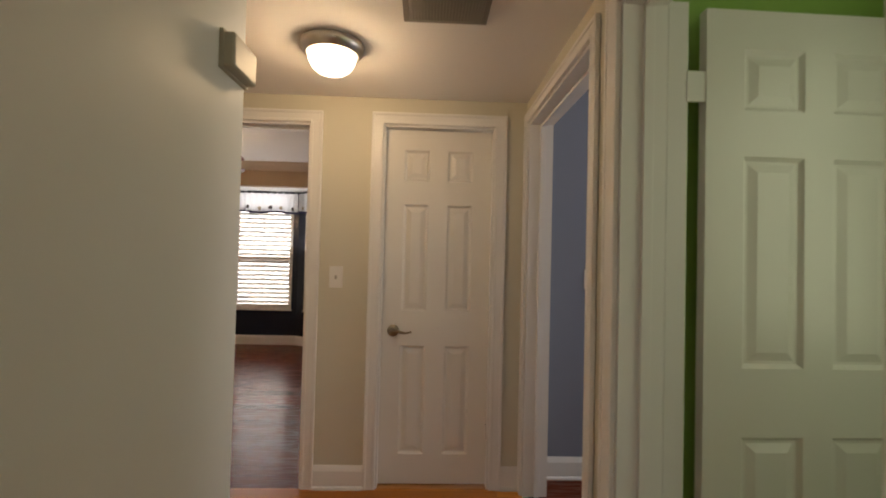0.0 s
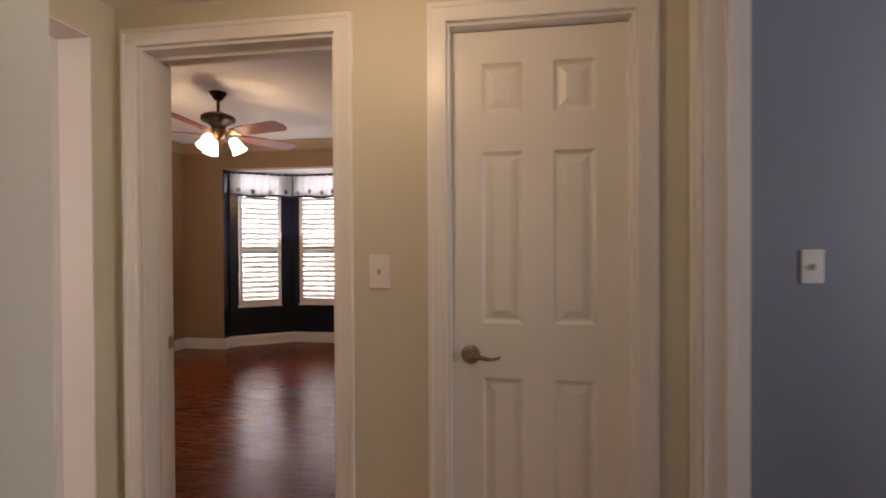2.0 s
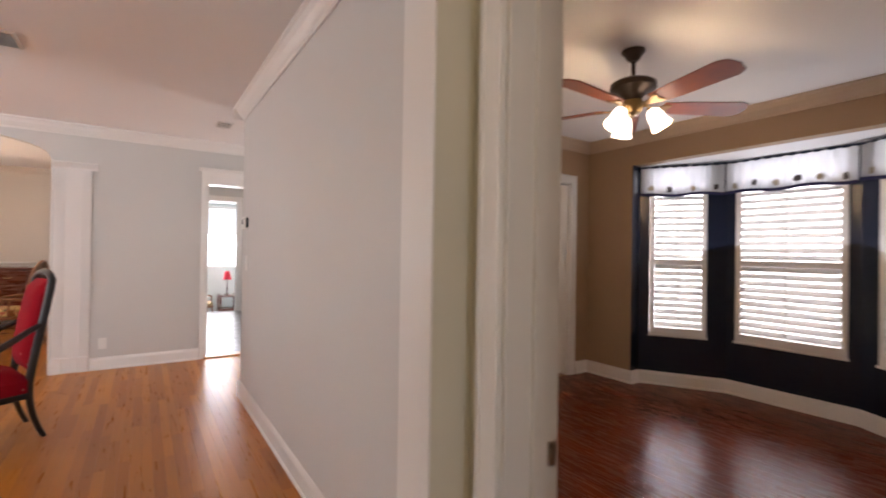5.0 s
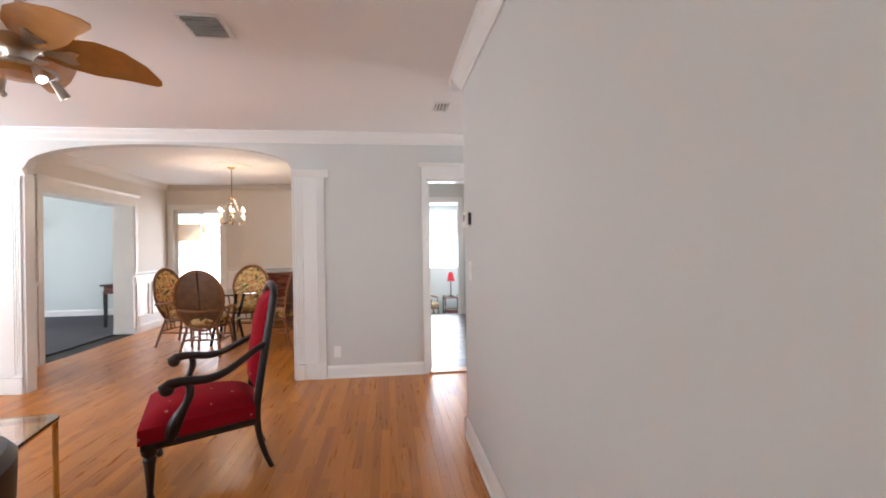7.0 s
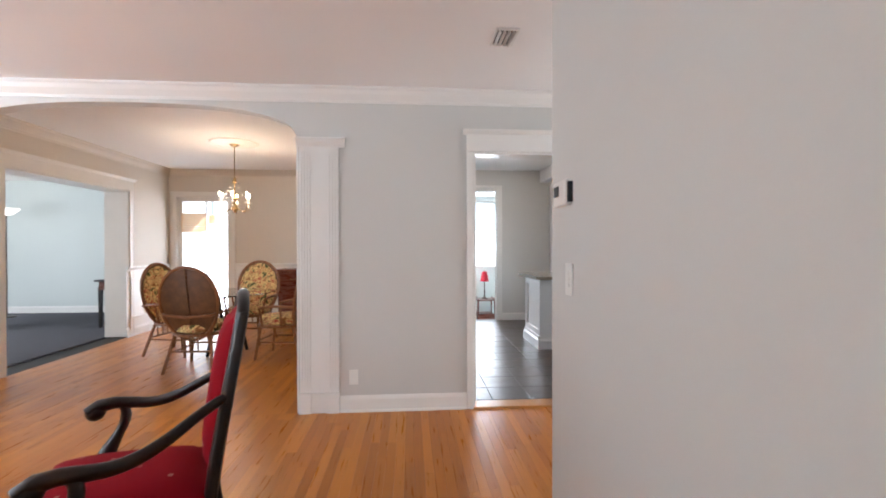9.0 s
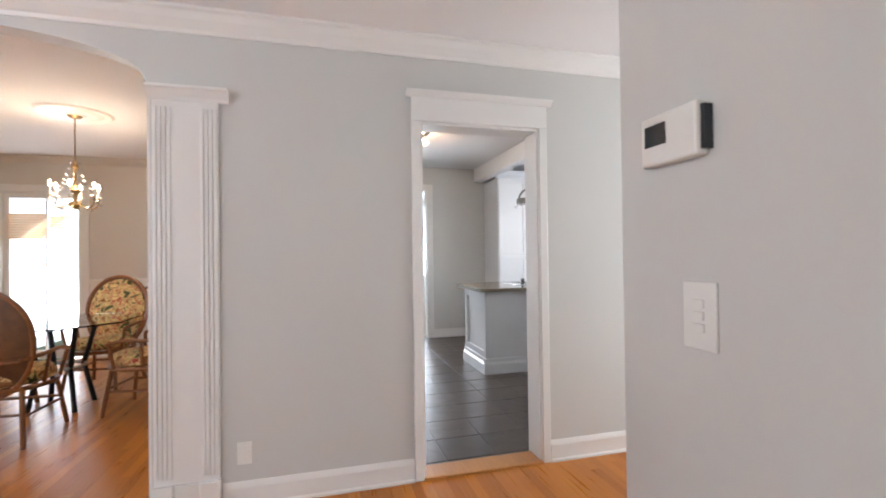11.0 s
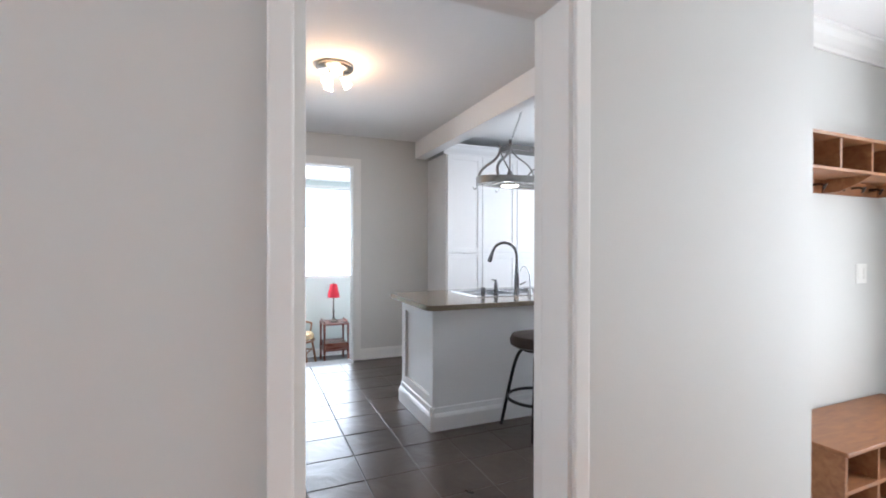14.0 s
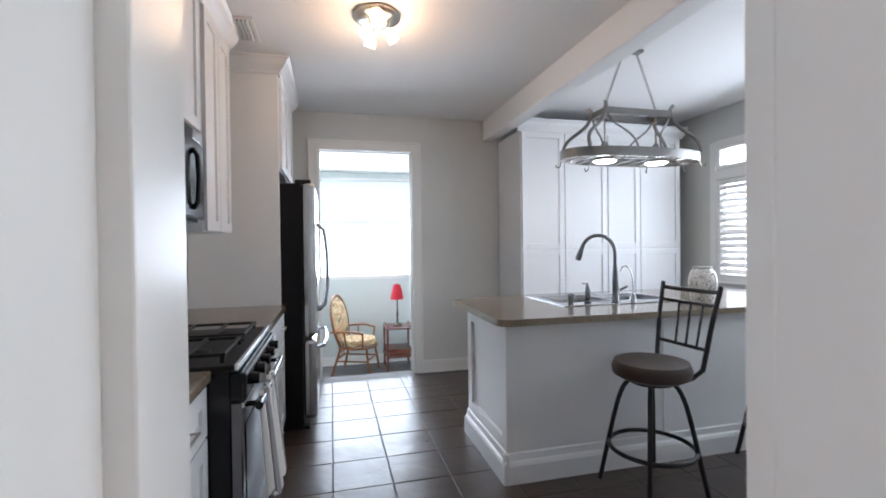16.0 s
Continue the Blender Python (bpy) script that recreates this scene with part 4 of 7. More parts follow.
def red_armchair(m):
    """Open-arm chair, wider in front than behind; faces local -y."""
    c = thing("armchair", "black-framed open armchair upholstered in dotted crimson cloth", "armchair", m)
    part("seat", cushion(bmesh.new(), -0.345, -0.335, 0.315, 0.345, 0.265, 0.425, n=14, puff=0.05, taper=0.38), M_RED, c, "crimson seat cushion", True)
    bm = slab(bmesh.new(), [(-0.338, -0.325), (0.338, -0.325), (0.214, 0.27), (-0.214, 0.27)], 0.27, 0.32)
    bmesh.ops.bevel(bm, geom=list(bm.edges), offset=0.012, segments=2, affect="EDGES", profile=0.5)
    part("seat_rail", bm, M_EBONY, c)
    back = pose(0, 0.255, 0.43, -9, 0, 0)
    bm = cushion(bmesh.new(), -0.18, 0.02, 0.0, 0.18, 0.635, 0.055, puff=0.035, m=back @ pose(0, 0.03, 0, 90, 0, 0))
    part("backrest", bm, M_RED, c, "crimson padded back", True)
    for s in (-1, 1):
        post = bez((s * 0.21, 0.335, 0.0), (s * 0.205, 0.25, 0.18), (s * 0.205, 0.245, 0.33), (s * 0.205, 0.265, 0.46), 10)
        post += bez((s * 0.205, 0.275, 0.53), (s * 0.205, 0.31, 0.75), (s * 0.205, 0.345, 0.92), (s * 0.185, 0.365, 1.055), 8)
        part("back_post", tube(bmesh.new(), post, [0.016 + 0.001 * min(k, 9) for k in range(20)], 10, squash=0.8), M_EBONY, c, "", True)
        bm = lathe(bmesh.new(), [(0.013, 0.0), (0.022, 0.012), (0.016, 0.04), (0.027, 0.19), (0.034, 0.225), (0.025, 0.236), (0.04, 0.255), (0.04, 0.30)], (s * 0.30, -0.285, 0.0), 16)
        part("front_leg", bm, M_EBONY, c, "turned front leg", True)
        arm = bez((s * 0.205, 0.315, 0.755), (s * 0.245, 0.19, 0.715), (s * 0.30, 0.10, 0.595), (s * 0.34, -0.05, 0.618), 14)
        arm += [Vector((s * 0.347, -0.13, 0.625)), Vector((s * 0.35, -0.185, 0.618)), Vector((s * 0.35, -0.215, 0.597)), Vector((s * 0.35, -0.212, 0.578))]
        bm = tube(bmesh.new(), arm, [0.019 + 0.0006 * k for k in range(15)] + [0.029, 0.032, 0.034, 0.022], 12, squash=0.85)
        lathe(bm, [(0.0, -0.034), (0.02, -0.03), (0.036, -0.014), (0.038, 0.0), (0.036, 0.014), (0.02, 0.03), (0.0, 0.034)], seg=16, m=pose(s * 0.35, -0.20, 0.594, 0, 90, 0))
        part("armrest", bm, M_EBONY, c, "scrolled open armrest", True)
        part("arm_support", tube(bmesh.new(), bez((s * 0.344, -0.10, 0.61), (s * 0.35, -0.06, 0.53), (s * 0.335, -0.16, 0.46), (s * 0.325, -0.19, 0.32), 12), [0.019, 0.02, 0.022, 0.022, 0.021, 0.02, 0.021, 0.025, 0.03, 0.034, 0.035, 0.032, 0.026], 10), M_EBONY, c, "", True)
    part("top_rail", tube(bmesh.new(), bez((-0.187, 0.365, 1.045), (-0.12, 0.375, 1.125), (0.12, 0.375, 1.125), (0.187, 0.365, 1.045), 14), 0.023, 10), M_EBONY, c, "", True)
    part("lower_back_rail", tube(bmesh.new(), [(-0.205, 0.268, 0.49), (0.205, 0.268, 0.49)], 0.016, 8), M_EBONY, c)
    return c


red_armchair(pose(-3.495, 1.331, 0, 0, 0, 21))

# glass side table with brass legs
M_GLASS = clear("table_glass", (0.90, 0.97, 0.94))
gt = thing("side_table", "low glass-topped side table on slim brass legs", "side table", pose(-2.90, 0.442, -0.075, 0, 0, 12))
part("glass_top", slab(bmesh.new(), [(-0.3, -0.24), (-0.24, -0.3), (0.24, -0.3), (0.3, -0.24), (0.3, 0.24), (0.24, 0.3), (-0.24, 0.3), (-0.3, 0.24)], 0.515, 0.53), M_GLASS, gt, "clear glass top with clipped corners")
part("frame", boxes((-0.28, -0.28, 0.49, 0.28, -0.262, 0.512), (-0.28, 0.262, 0.49, 0.28, 0.28, 0.512), (-0.28, -0.262, 0.49, -0.262, 0.262, 0.512), (0.262, -0.262, 0.49, 0.28, 0.262, 0.512)), mat("polished_brass", (0.62, 0.42, 0.16), 0.22, 1.0), gt)
for x in (-0.268, 0.268):
    for y in (-0.268, 0.268):
        part("leg", tube(bmesh.new(), [(x, y, 0.075), (x, y, 0.49)], 0.014, 10), MATS["polished_brass"], gt, "", True)
# dark tub chair near the hall opening
tc = thing("tub_chair", "black leather tub chair with a rounded back", "chair", pose(-1.93, 0.95, 0, 0, 0, 40))
M_LEATHER = mat("black_leather", (0.01, 0.009, 0.009), 0.4, vary=0.2, scale=12, bump=0.25, bump_scale=120)
bm = bmesh.new()
for k in range(24):
    a0, a1 = radians(-30 + 240 * k / 24), radians(-30 + 240 * (k + 1) / 24)
    h0, h1 = (0.60 + 0.12 * math.sin(max(0, min(math.pi, (a - radians(-30)) / radians(240) * math.pi))) for a in (a0, a1))
    q = []
    for a, h in ((a0, h0), (a1, h1)):
        q.append([bm.verts.new((r * math.cos(a), r * math.sin(a), z)) for r, z in ((0.36, 0.08), (0.38, h - 0.03), (0.355, h), (0.31, h), (0.285, h - 0.04), (0.28, 0.08))])
    for i in range(6):
        j = (i + 1) % 6
        bm.faces.new((q[0][i], q[1][i], q[1][j], q[0][j]))
bmesh.ops.remove_doubles(bm, verts=bm.verts, dist=0.0005)
part("shell", bm, M_LEATHER, tc, "", True)
part("seat", lathe(bmesh.new(), [(0.0, 0.1), (0.27, 0.1), (0.278, 0.2), (0.27, 0.40), (0.22, 0.43), (0.0, 0.44)], seg=28), M_LEATHER, tc, "", True)
for k in range(4):
    a = radians(45 + 90 * k)
    part("leg", tube(bmesh.new(), [(0.27 * math.cos(a), 0.27 * math.sin(a), 0), (0.25 * math.cos(a), 0.25 * math.sin(a), 0.10)], [0.014, 0.02], 8), M_EBONY, tc)


def ceiling_fan(name, m, label, drop, blade_r, blade_mat, metal, n, phase, outline, kit, tilt=12, low=0.075):
    """Fan hanging from z = 0."""
    f = thing(name, label, "ceiling fan", m)
    part("canopy", lathe(bmesh.new(), [(0.0, -0.001), (0.066, -0.001), (0.066, -0.012), (0.05, -0.03), (0.035, -0.055), (0.024, -0.065), (0.0, -0.065)], seg=24), metal, f, "", True)
    part("downrod", tube(bmesh.new(), [(0, 0, -0.06), (0, 0, -drop)], 0.012, 10), metal, f, "", True)
    z = -drop
    part("motor", lathe(bmesh.new(), [(0.0, z + 0.01), (0.05, z + 0.005), (0.10, z - 0.012), (0.128, z - 0.03), (0.13, z - 0.06), (0.115, z - 0.072), (0.08, z - 0.085), (0.055, z - 0.11), (0.05, z - 0.135), (0.0, z - 0.14)], seg=32), metal, f, "", True)
    for k in range(n):
        a = phase + 360 * k / n
        mm = pose(0, 0, z - low, 0, 0, a)
        bm = slab(bmesh.new(), [(0.085, -0.015), (0.13, -0.02), (0.19, -0.045), (0.215, -0.035), (0.20, 0.0), (0.215, 0.035), (0.19, 0.045), (0.13, 0.02), (0.085, 0.015)], -0.006, 0.0)
        bmesh.ops.transform(bm, matrix=mm @ pose(0, 0, -0.004, tilt, 0, 0), verts=bm.verts)
        part("blade_iron", bm, kit, f, "brass blade iron")
        bm = slab(bmesh.new(), outline, 0.0, 0.006)
        bmesh.ops.transform(bm, matrix=mm @ pose(0, 0, -0.003, tilt, 0, 0), verts=bm.verts)
        part("blade", bm, blade_mat, f)
    return f, z


M_BLADE = wood("cherry_blade", (0.14, 0.028, 0.011), (0.27, 0.066, 0.026), 0.35, stretch=(3, 3, 3), per_piece=0.2)
M_BLADE2 = wood("golden_blade", (0.42, 0.20, 0.055), (0.58, 0.32, 0.11), 0.3, stretch=(3, 3, 3), per_piece=0.2)
paddle = [(0.17, -0.055), (0.30, -0.068), (0.61, -0.08), (0.655, -0.06), (0.675, 0.0), (0.655, 0.06), (0.61, 0.08), (0.30, 0.068), (0.17, 0.055)]
FAN = (-0.98, 4.655)
fan1, fz = ceiling_fan("ceiling_fan", pose(*FAN, BZ), "bronze ceiling fan with cherry blades and lit tulip glass shades", 0.17, 0.62, M_BLADE, M_BRONZE, 5, -15, paddle, M_BRASS, -12, 0.165)
part("light_hub", lathe(bmesh.new(), [(0.0, fz - 0.12), (0.055, fz - 0.13), (0.062, fz - 0.165), (0.045, fz - 0.20), (0.0, fz - 0.22)], seg=20), M_BRASS, fan1, "", True)
M_TULIP = glow("lit_tulip_glass", (1.0, 0.86, 0.68), 4.5)
for k in range(3):
    mm = pose(0, 0, 0, 0, 0, 27 + 120 * k)
    bm = tube(bmesh.new(), bez((0.03, 0, fz - 0.175), (0.07, 0, fz - 0.155), (0.09, 0, fz - 0.165), (0.098, 0, fz - 0.20), 8), 0.007, 8)
    bmesh.ops.transform(bm, matrix=mm, verts=bm.verts)
    part("lamp_arm", bm, M_BRASS, fan1, "", True)
    bm = lathe(bmesh.new(), [(0.022, 0.0), (0.035, -0.012), (0.045, -0.045), (0.049, -0.084), (0.062, -0.12), (0.059, -0.119), (0.045, -0.082), (0.041, -0.045), (0.02, -0.006)], seg=20, m=pose(0.10, 0, fz - 0.195, 0, -30, 0))
    bmesh.ops.transform(bm, matrix=mm, verts=bm.verts)
    part("glass_shade", bm, M_TULIP, fan1, "glowing tulip glass shade", True).visible_shadow = False
leaf = [(0.10, -0.04), (0.18, -0.085), (0.30, -0.10), (0.42, -0.08), (0.54, -0.025), (0.62, 0.04), (0.625, 0.065), (0.60, 0.075), (0.46, 0.07), (0.32, 0.075), (0.18, 0.06), (0.10, 0.03)]
fan2, fz2 = ceiling_fan("ceiling_fan", pose(-2.785, 0.812, LZ), "nickel ceiling fan with curved golden wood blades and spot lamps", 0.20, 0.6, M_BLADE2, M_NICKEL, 5, 122, [(0.9 * u, 1.25 * v) for u, v in leaf], M_NICKEL, -24)
fz2 -= 0.035
part("light_bowl", lathe(bmesh.new(), [(0.0, fz2 - 0.13), (0.11, fz2 - 0.135), (0.115, fz2 - 0.15), (0.09, fz2 - 0.175), (0.0, fz2 - 0.185)], seg=28), M_BLADE2, fan2, "golden wood light plate", True)
bm = loop_tube(bmesh.new(), [(0.135 * math.cos(2 * math.pi * k / 32), 0.135 * math.sin(2 * math.pi * k / 32), fz2 - 0.15) for k in range(32)], 0.008)
part("ring", bm, M_NICKEL, fan2, "", True)
M_SPOT = glow("lit_spot_glass", (1.0, 0.9, 0.75), 12.0)
for k in range(4):
    a = 60 + 90 * k
    mm = pose(0, 0, fz2 - 0.165, 0, 0, a) @ pose(0.14, 0, 0, 0, -38, 0)
    part("spot_can", lathe(bmesh.new(), [(0.0, 0.02), (0.016, 0.015), (0.02, -0.03), (0.026, -0.07), (0.022, -0.07), (0.0, -0.06)], seg=16, m=mm), M_NICKEL, fan2, "", True)
    part("spot_lens", lathe(bmesh.new(), [(0.0, -0.069), (0.021, -0.069), (0.0, -0.073)], seg=16, m=mm), M_SPOT, fan2, "lit spot lens", True)
part("pull_chain", tube(bmesh.new(), [(0.04, -0.03, fz2 - 0.18), (0.04, -0.03, fz2 - 0.255)], 0.0025, 6), M_NICKEL, fan2)
part("pull_knob", lathe(bmesh.new(), [(0.0, 0.0), (0.012, -0.008), (0.012, -0.02), (0.0, -0.03)], (0.04, -0.03, fz2 - 0.255), 12), M_NICKEL, fan2, "", True)

# ---- bay windows: plantation shutters, glass, valances ----
M_SHUTTER = mat("white_shutter_paint", (0.80, 0.78, 0.75), 0.35, vary=0.02)
M_PANE = clear("window_glass")
M_SKYGLOW = glow("overcast_backdrop", (0.97, 0.985, 1.0), 4.2)


def shutter_window(name, m, u0, u1, z0, z1, label, depth=0.1, tiers=2, tilt=-32, pitch=0.064):
    """Shutters in an opening; local x along the wall, the room on -y."""
    top = thing(name, label, "window", m, "", "structure")
    f = 0.042
    part("window_frame", boxes((u0, -0.012, z0, u0 + f, 0.03, z1), (u1 - f, -0.012, z0, u1, 0.03, z1), (u0 + f, -0.012, z0, u1 - f, 0.03, z0 + f + 0.03), (u0 + f, -0.012, z1 - f, u1 - f, 0.03, z1), bevel=0.003), M_SHUTTER, top)
    part("window_sill", boxes((u0 - 0.012, -0.022, z0 - 0.018, u1 + 0.012, -0.001, z0 - 0.0005), bevel=0.003), M_SHUTTER, top)
    zs = [z0 + f + 0.03 + (z1 - z0 - 2 * f - 0.03) * i / tiers for i in range(tiers + 1)]
    for a, b in zip(zs, zs[1:]):
        bot, hi = a + (0.0 if a == zs[0] else 0.022), b - (0.0 if b == zs[-1] else 0.022)
        n = max(2, round((hi - bot) / pitch))
        for i in range(n):
            z = bot + (hi - bot) * (i + 0.5) / n
            bm = bmesh.new()
            box(bm, u0 + f + 0.002, -0.036, -0.004, u1 - f - 0.002, 0.036, 0.004, m=pose(0, 0.008, z, -tilt, 0, 0))
            part("slat", bm, M_SHUTTER, top)
        part("tilt_rod", boxes(((u0 + u1) / 2 - 0.005, -0.034, bot + 0.02, (u0 + u1) / 2 + 0.005, -0.026, hi - 0.02)), M_SHUTTER, top)
    for b in zs[1:-1]:
        part("mid_rail", boxes((u0 + f, -0.010, b - 0.022, u1 - f, 0.028, b + 0.022), bevel=0.002), M_SHUTTER, top)
    p = part("pane", boxes((u0, depth - 0.03, z0, u1, depth - 0.024, z1)), M_PANE, top, "clear window pane")
    p.visible_shadow = False
    part("sash", boxes((u0, depth - 0.045, (z0 + z1) / 2 - 0.02, u1, depth - 0.015, (z0 + z1) / 2 + 0.02)), M_SHUTTER, top)
    return top


for (m, d), (u0, u1) in zip(bays, ((0.10, 0.60), (0.075, 0.885), (0.145, 0.645))):
    shutter_window("window_bay", m, u0 + 0.002, u1 - 0.002, 0.502, 1.93, "white plantation shutters in a navy bay window")
structure("backdrop_bay", boxes((-4.5, 8.6, -0.5, 2.5, 8.65, 4.0)), M_SKYGLOW, "bright overcast daylight beyond the bay", "backdrop")


def valance_cloth():
    """White cotton with a row of dark printed motifs and a navy hem; z = 0 at its lower edge."""
    m = bpy.data.materials.new("printed_valance_cotton")
    m.use_nodes = True
    n, l = m.node_tree.nodes, m.node_tree.links
    b = n["Principled BSDF"]
    tc = n.new("ShaderNodeTexCoord")
    nz = n.new("ShaderNodeTexNoise")
    nz.inputs["Scale"].default_value = 260
    l.new(tc.outputs["Object"], nz.inputs["Vector"])
    bp = n.new("ShaderNodeBump")
    bp.inputs["Strength"].default_value = 0.3
    bp.inputs["Distance"].default_value = 0.001
    l.new(nz.outputs["Fac"], bp.inputs["Height"])
    l.new(bp.outputs["Normal"], b.inputs["Normal"])
    b.inputs["Base Color"].default_value = (0.74, 0.74, 0.74, 1)
    b.inputs["Roughness"].default_value = 0.9
    tr = n.new("ShaderNodeBsdfTranslucent")
    tr.inputs["Color"].default_value = (0.8, 0.82, 0.85, 1)
    mx = n.new("ShaderNodeMixShader")
    mx.inputs["Fac"].default_value = 0.6
    l.new(b.outputs["BSDF"], mx.inputs[1])
    l.new(tr.outputs["BSDF"], mx.inputs[2])
    l.new(mx.outputs["Shader"], n["Material Output"].inputs["Surface"])
    return m


M_VAL = valance_cloth()
M_NAVYCLOTH = mat("navy_hem_cloth", (0.018, 0.018, 0.07), 0.85, vary=0.1)
M_MOTIF = mat("printed_motif", (0.10, 0.09, 0.09), 0.9, vary=0.4, scale=60)
M_MOTIF2 = mat("printed_motif_tan", (0.42, 0.36, 0.26), 0.9, vary=0.3, scale=60)


def valance(m, w, seed):
    rng = random.Random(seed)
    v = thing("valance", "white printed cotton valance with a navy hem over the shutters", "curtain", m, "bay valances")
    n = int(w * 70)
    ph = rng.random() * 6

    def at(u, z):
        s = (1.9 - z + 0.3)
        return Vector((u, -0.055 - 0.012 * math.sin(u * 30 + ph) * s - 0.006 * math.sin(u * 71 + 2 * ph), z + 0.008 * math.sin(u * 13 + ph)))

    def sheet(z0, z1, off, thick=0.004):
        bm = bmesh.new()
        cols = []
        for i in range(n + 1):
            u = 0.01 + (w - 0.02) * i / n
            a, b = at(u, z0), at(u, z1)
            o = Vector((0, -off, 0))
            k = Vector((0, thick, 0))
            cols.append([bm.verts.new(q) for q in (a + o, b + o, b + o + k, a + o + k)])
        for c, d in zip(cols, cols[1:]):
            for i in range(4):
                j = (i + 1) % 4
                bm.faces.new((c[i], d[i], d[j], c[j]))
        bm.faces.new(cols[0])
        bm.faces.new(cols[-1][::-1])
        return bm

    part("cloth", sheet(1.89, 2.175, 0), M_VAL, v, "", True)
    part("hem", sheet(1.872, 1.90, 0.0045), M_NAVYCLOTH, v, "navy hem band", True)
    k = max(2, round(w / 0.17))
    for i in range(k):
        u = w * (i + 0.5) / k + rng.uniform(-0.01, 0.01)
        p = at(u, 1.945) + Vector((0, -0.0015, rng.uniform(-0.008, 0.012)))
        bm = bmesh.new()
        for q in range(5):
            a = q * 1.257 + rng.random()
            lathe(bm, [(0.0, -0.0006), (rng.uniform(0.013, 0.021), 0.0), (0.0, 0.0006)], seg=9, m=Matrix.Translation(p + Vector((0.014 * math.cos(a), -0.0005 * q, 0.012 * math.sin(a)))) @ pose(0, 0, 0, 90))
        part("printed_motif", bm, M_MOTIF if i % 2 else M_MOTIF2, v, "printed dark motif")
    part("rod", tube(bmesh.new(), [(-0.005, -0.05, 2.165), (w + 0.005, -0.05, 2.165)], 0.012, 8), M_NAVY, v)
    return v


valance(bays[0][0], 0.745, 1)
valance(bays[1][0], bays[1][1], 2)
valance(bays[2][0] @ pose(0.03, 0, 0), 0.70, 3)

# ---- kitchen ----
M_STONE = mat("brown_granite", (0.215, 0.172, 0.122), 0.12, vary=0.45, scale=38, bump=0.02, bump_scale=220)
M_STEEL = mat("stainless_steel", (0.56, 0.57, 0.58), 0.26, 1.0, vary=0.05, scale=5)
M_BLACKGLOSS = mat("black_enamel", (0.006, 0.006, 0.007), 0.24, vary=0.1)
M_BLACKGLOSS.node_tree.nodes["Principled BSDF"].inputs["Specular IOR Level"].default_value = 0.3
M_DARKSTEEL = mat("dark_steel", (0.20, 0.20, 0.205), 0.2, 1.0, vary=0.06, scale=5)
M_IRON = mat("cast_iron", (0.012, 0.012, 0.012), 0.55, 0.3, vary=0.2, bump=0.2)
M_TOWEL = mat("striped_towel", (0.74, 0.72, 0.69), 0.95, vary=0.12, scale=60, bump=0.5, bump_scale=200)
M_BROWNSEAT = mat("brown_leather", (0.034, 0.018, 0.011), 0.46, vary=0.3, scale=18, bump=0.3, bump_scale=160)
M_FAUCET = mat("dark_steel", (0.17, 0.17, 0.17), 0.24, 1.0, vary=0.1)


def shaker(parent, name, u0, u1, z0, z1, y=0.0, rail=0.055, handle=None, t=0.02):
    """Shaker door or drawer front whose face looks to local -y."""
    bm = boxes((u0, y - t, z0, u0 + rail, y, z1), (u1 - rail, y - t, z0, u1, y, z1), (u0 + rail, y - t, z0, u1 - rail, y, z0 + rail), (u0 + rail, y - t, z1 - rail, u1 - rail, y, z1), bevel=0.0015)
    box(bm, u0 + rail - 0.002, y - t + 0.012, z0 + rail - 0.002, u1 - rail + 0.002, y - 0.001, z1 - rail + 0.002)
    d = part(name, bm, M_CAB, parent)
    if handle:
        u, z, vert = handle
        a, b = ((u, y - t - 0.025, z - 0.05), (u, y - t - 0.025, z + 0.05)) if vert else ((u - 0.05, y - t - 0.025, z), (u + 0.05, y - t - 0.025, z))
        bm = tube(bmesh.new(), [a, b], 0.005, 8)
        for p in (a, b):
            tube(bm, [p, (p[0], y - t, p[2])], 0.004, 6)
        part("handle", bm, M_NICKEL, d, "nickel bar handle")
    return d


# island: end panel faces -y, back panel faces +x
isl = thing("kitchen_island", "white panelled kitchen island with moulded base", "kitchen island", pose(0, 0.03, 0))
part("body", boxes((-8.015, 3.985, 0.0, -7.3, 6.3, 0.875)), M_CAB, isl)
part("end_panel", boxes((-8.01, 3.965, 0.15, -7.935, 3.986, 0.87), (-7.37, 3.965, 0.15, -7.295, 3.986, 0.87), (-7.935, 3.965, 0.79, -7.37, 3.986, 0.87), (-7.935, 3.965, 0.15, -7.37, 3.986, 0.23), bevel=0.002), M_CAB, isl)
part("corner_post", boxes((-7.307, 3.962, 0.15, -7.29, 4.02, 0.875), bevel=0.002), M_CAB, isl)
part("batten", boxes((-7.301, 4.98, 0.15, -7.289, 5.03, 0.875), bevel=0.002), M_CAB, isl)
PLINTH = [(0.0, 0.0), (0.03, 0.0), (0.03, 0.10), (0.022, 0.115), (0.012, 0.125), (0.008, 0.16), (0.0, 0.165)]
bm = bmesh.new()
profile_run(bm, PLINTH, (-8.015, 3.965, 0.0), (-7.26, 3.965, 0.0), (0, -1, 0))
profile_run(bm, PLINTH, (-7.29, 3.937, 0.0), (-7.29, 6.3, 0.0), (1, 0, 0))
part("plinth", bm, M_CAB, isl)
ct = bmesh.new()
rc = 0.07
corner = [(-7.215 - rc + rc * math.sin(a), 3.93 + rc - rc * math.cos(a)) for a in (radians(q) for q in range(0, 91, 15))]
SX0, SX1, SY0, SY1 = -8.125, -7.585, 4.52, 5.42
slab(ct, [(-8.185, 3.965), (-8.145, 3.93), *corner, (-7.215, SY0), (-8.285, SY0)], 0.877, 0.915)
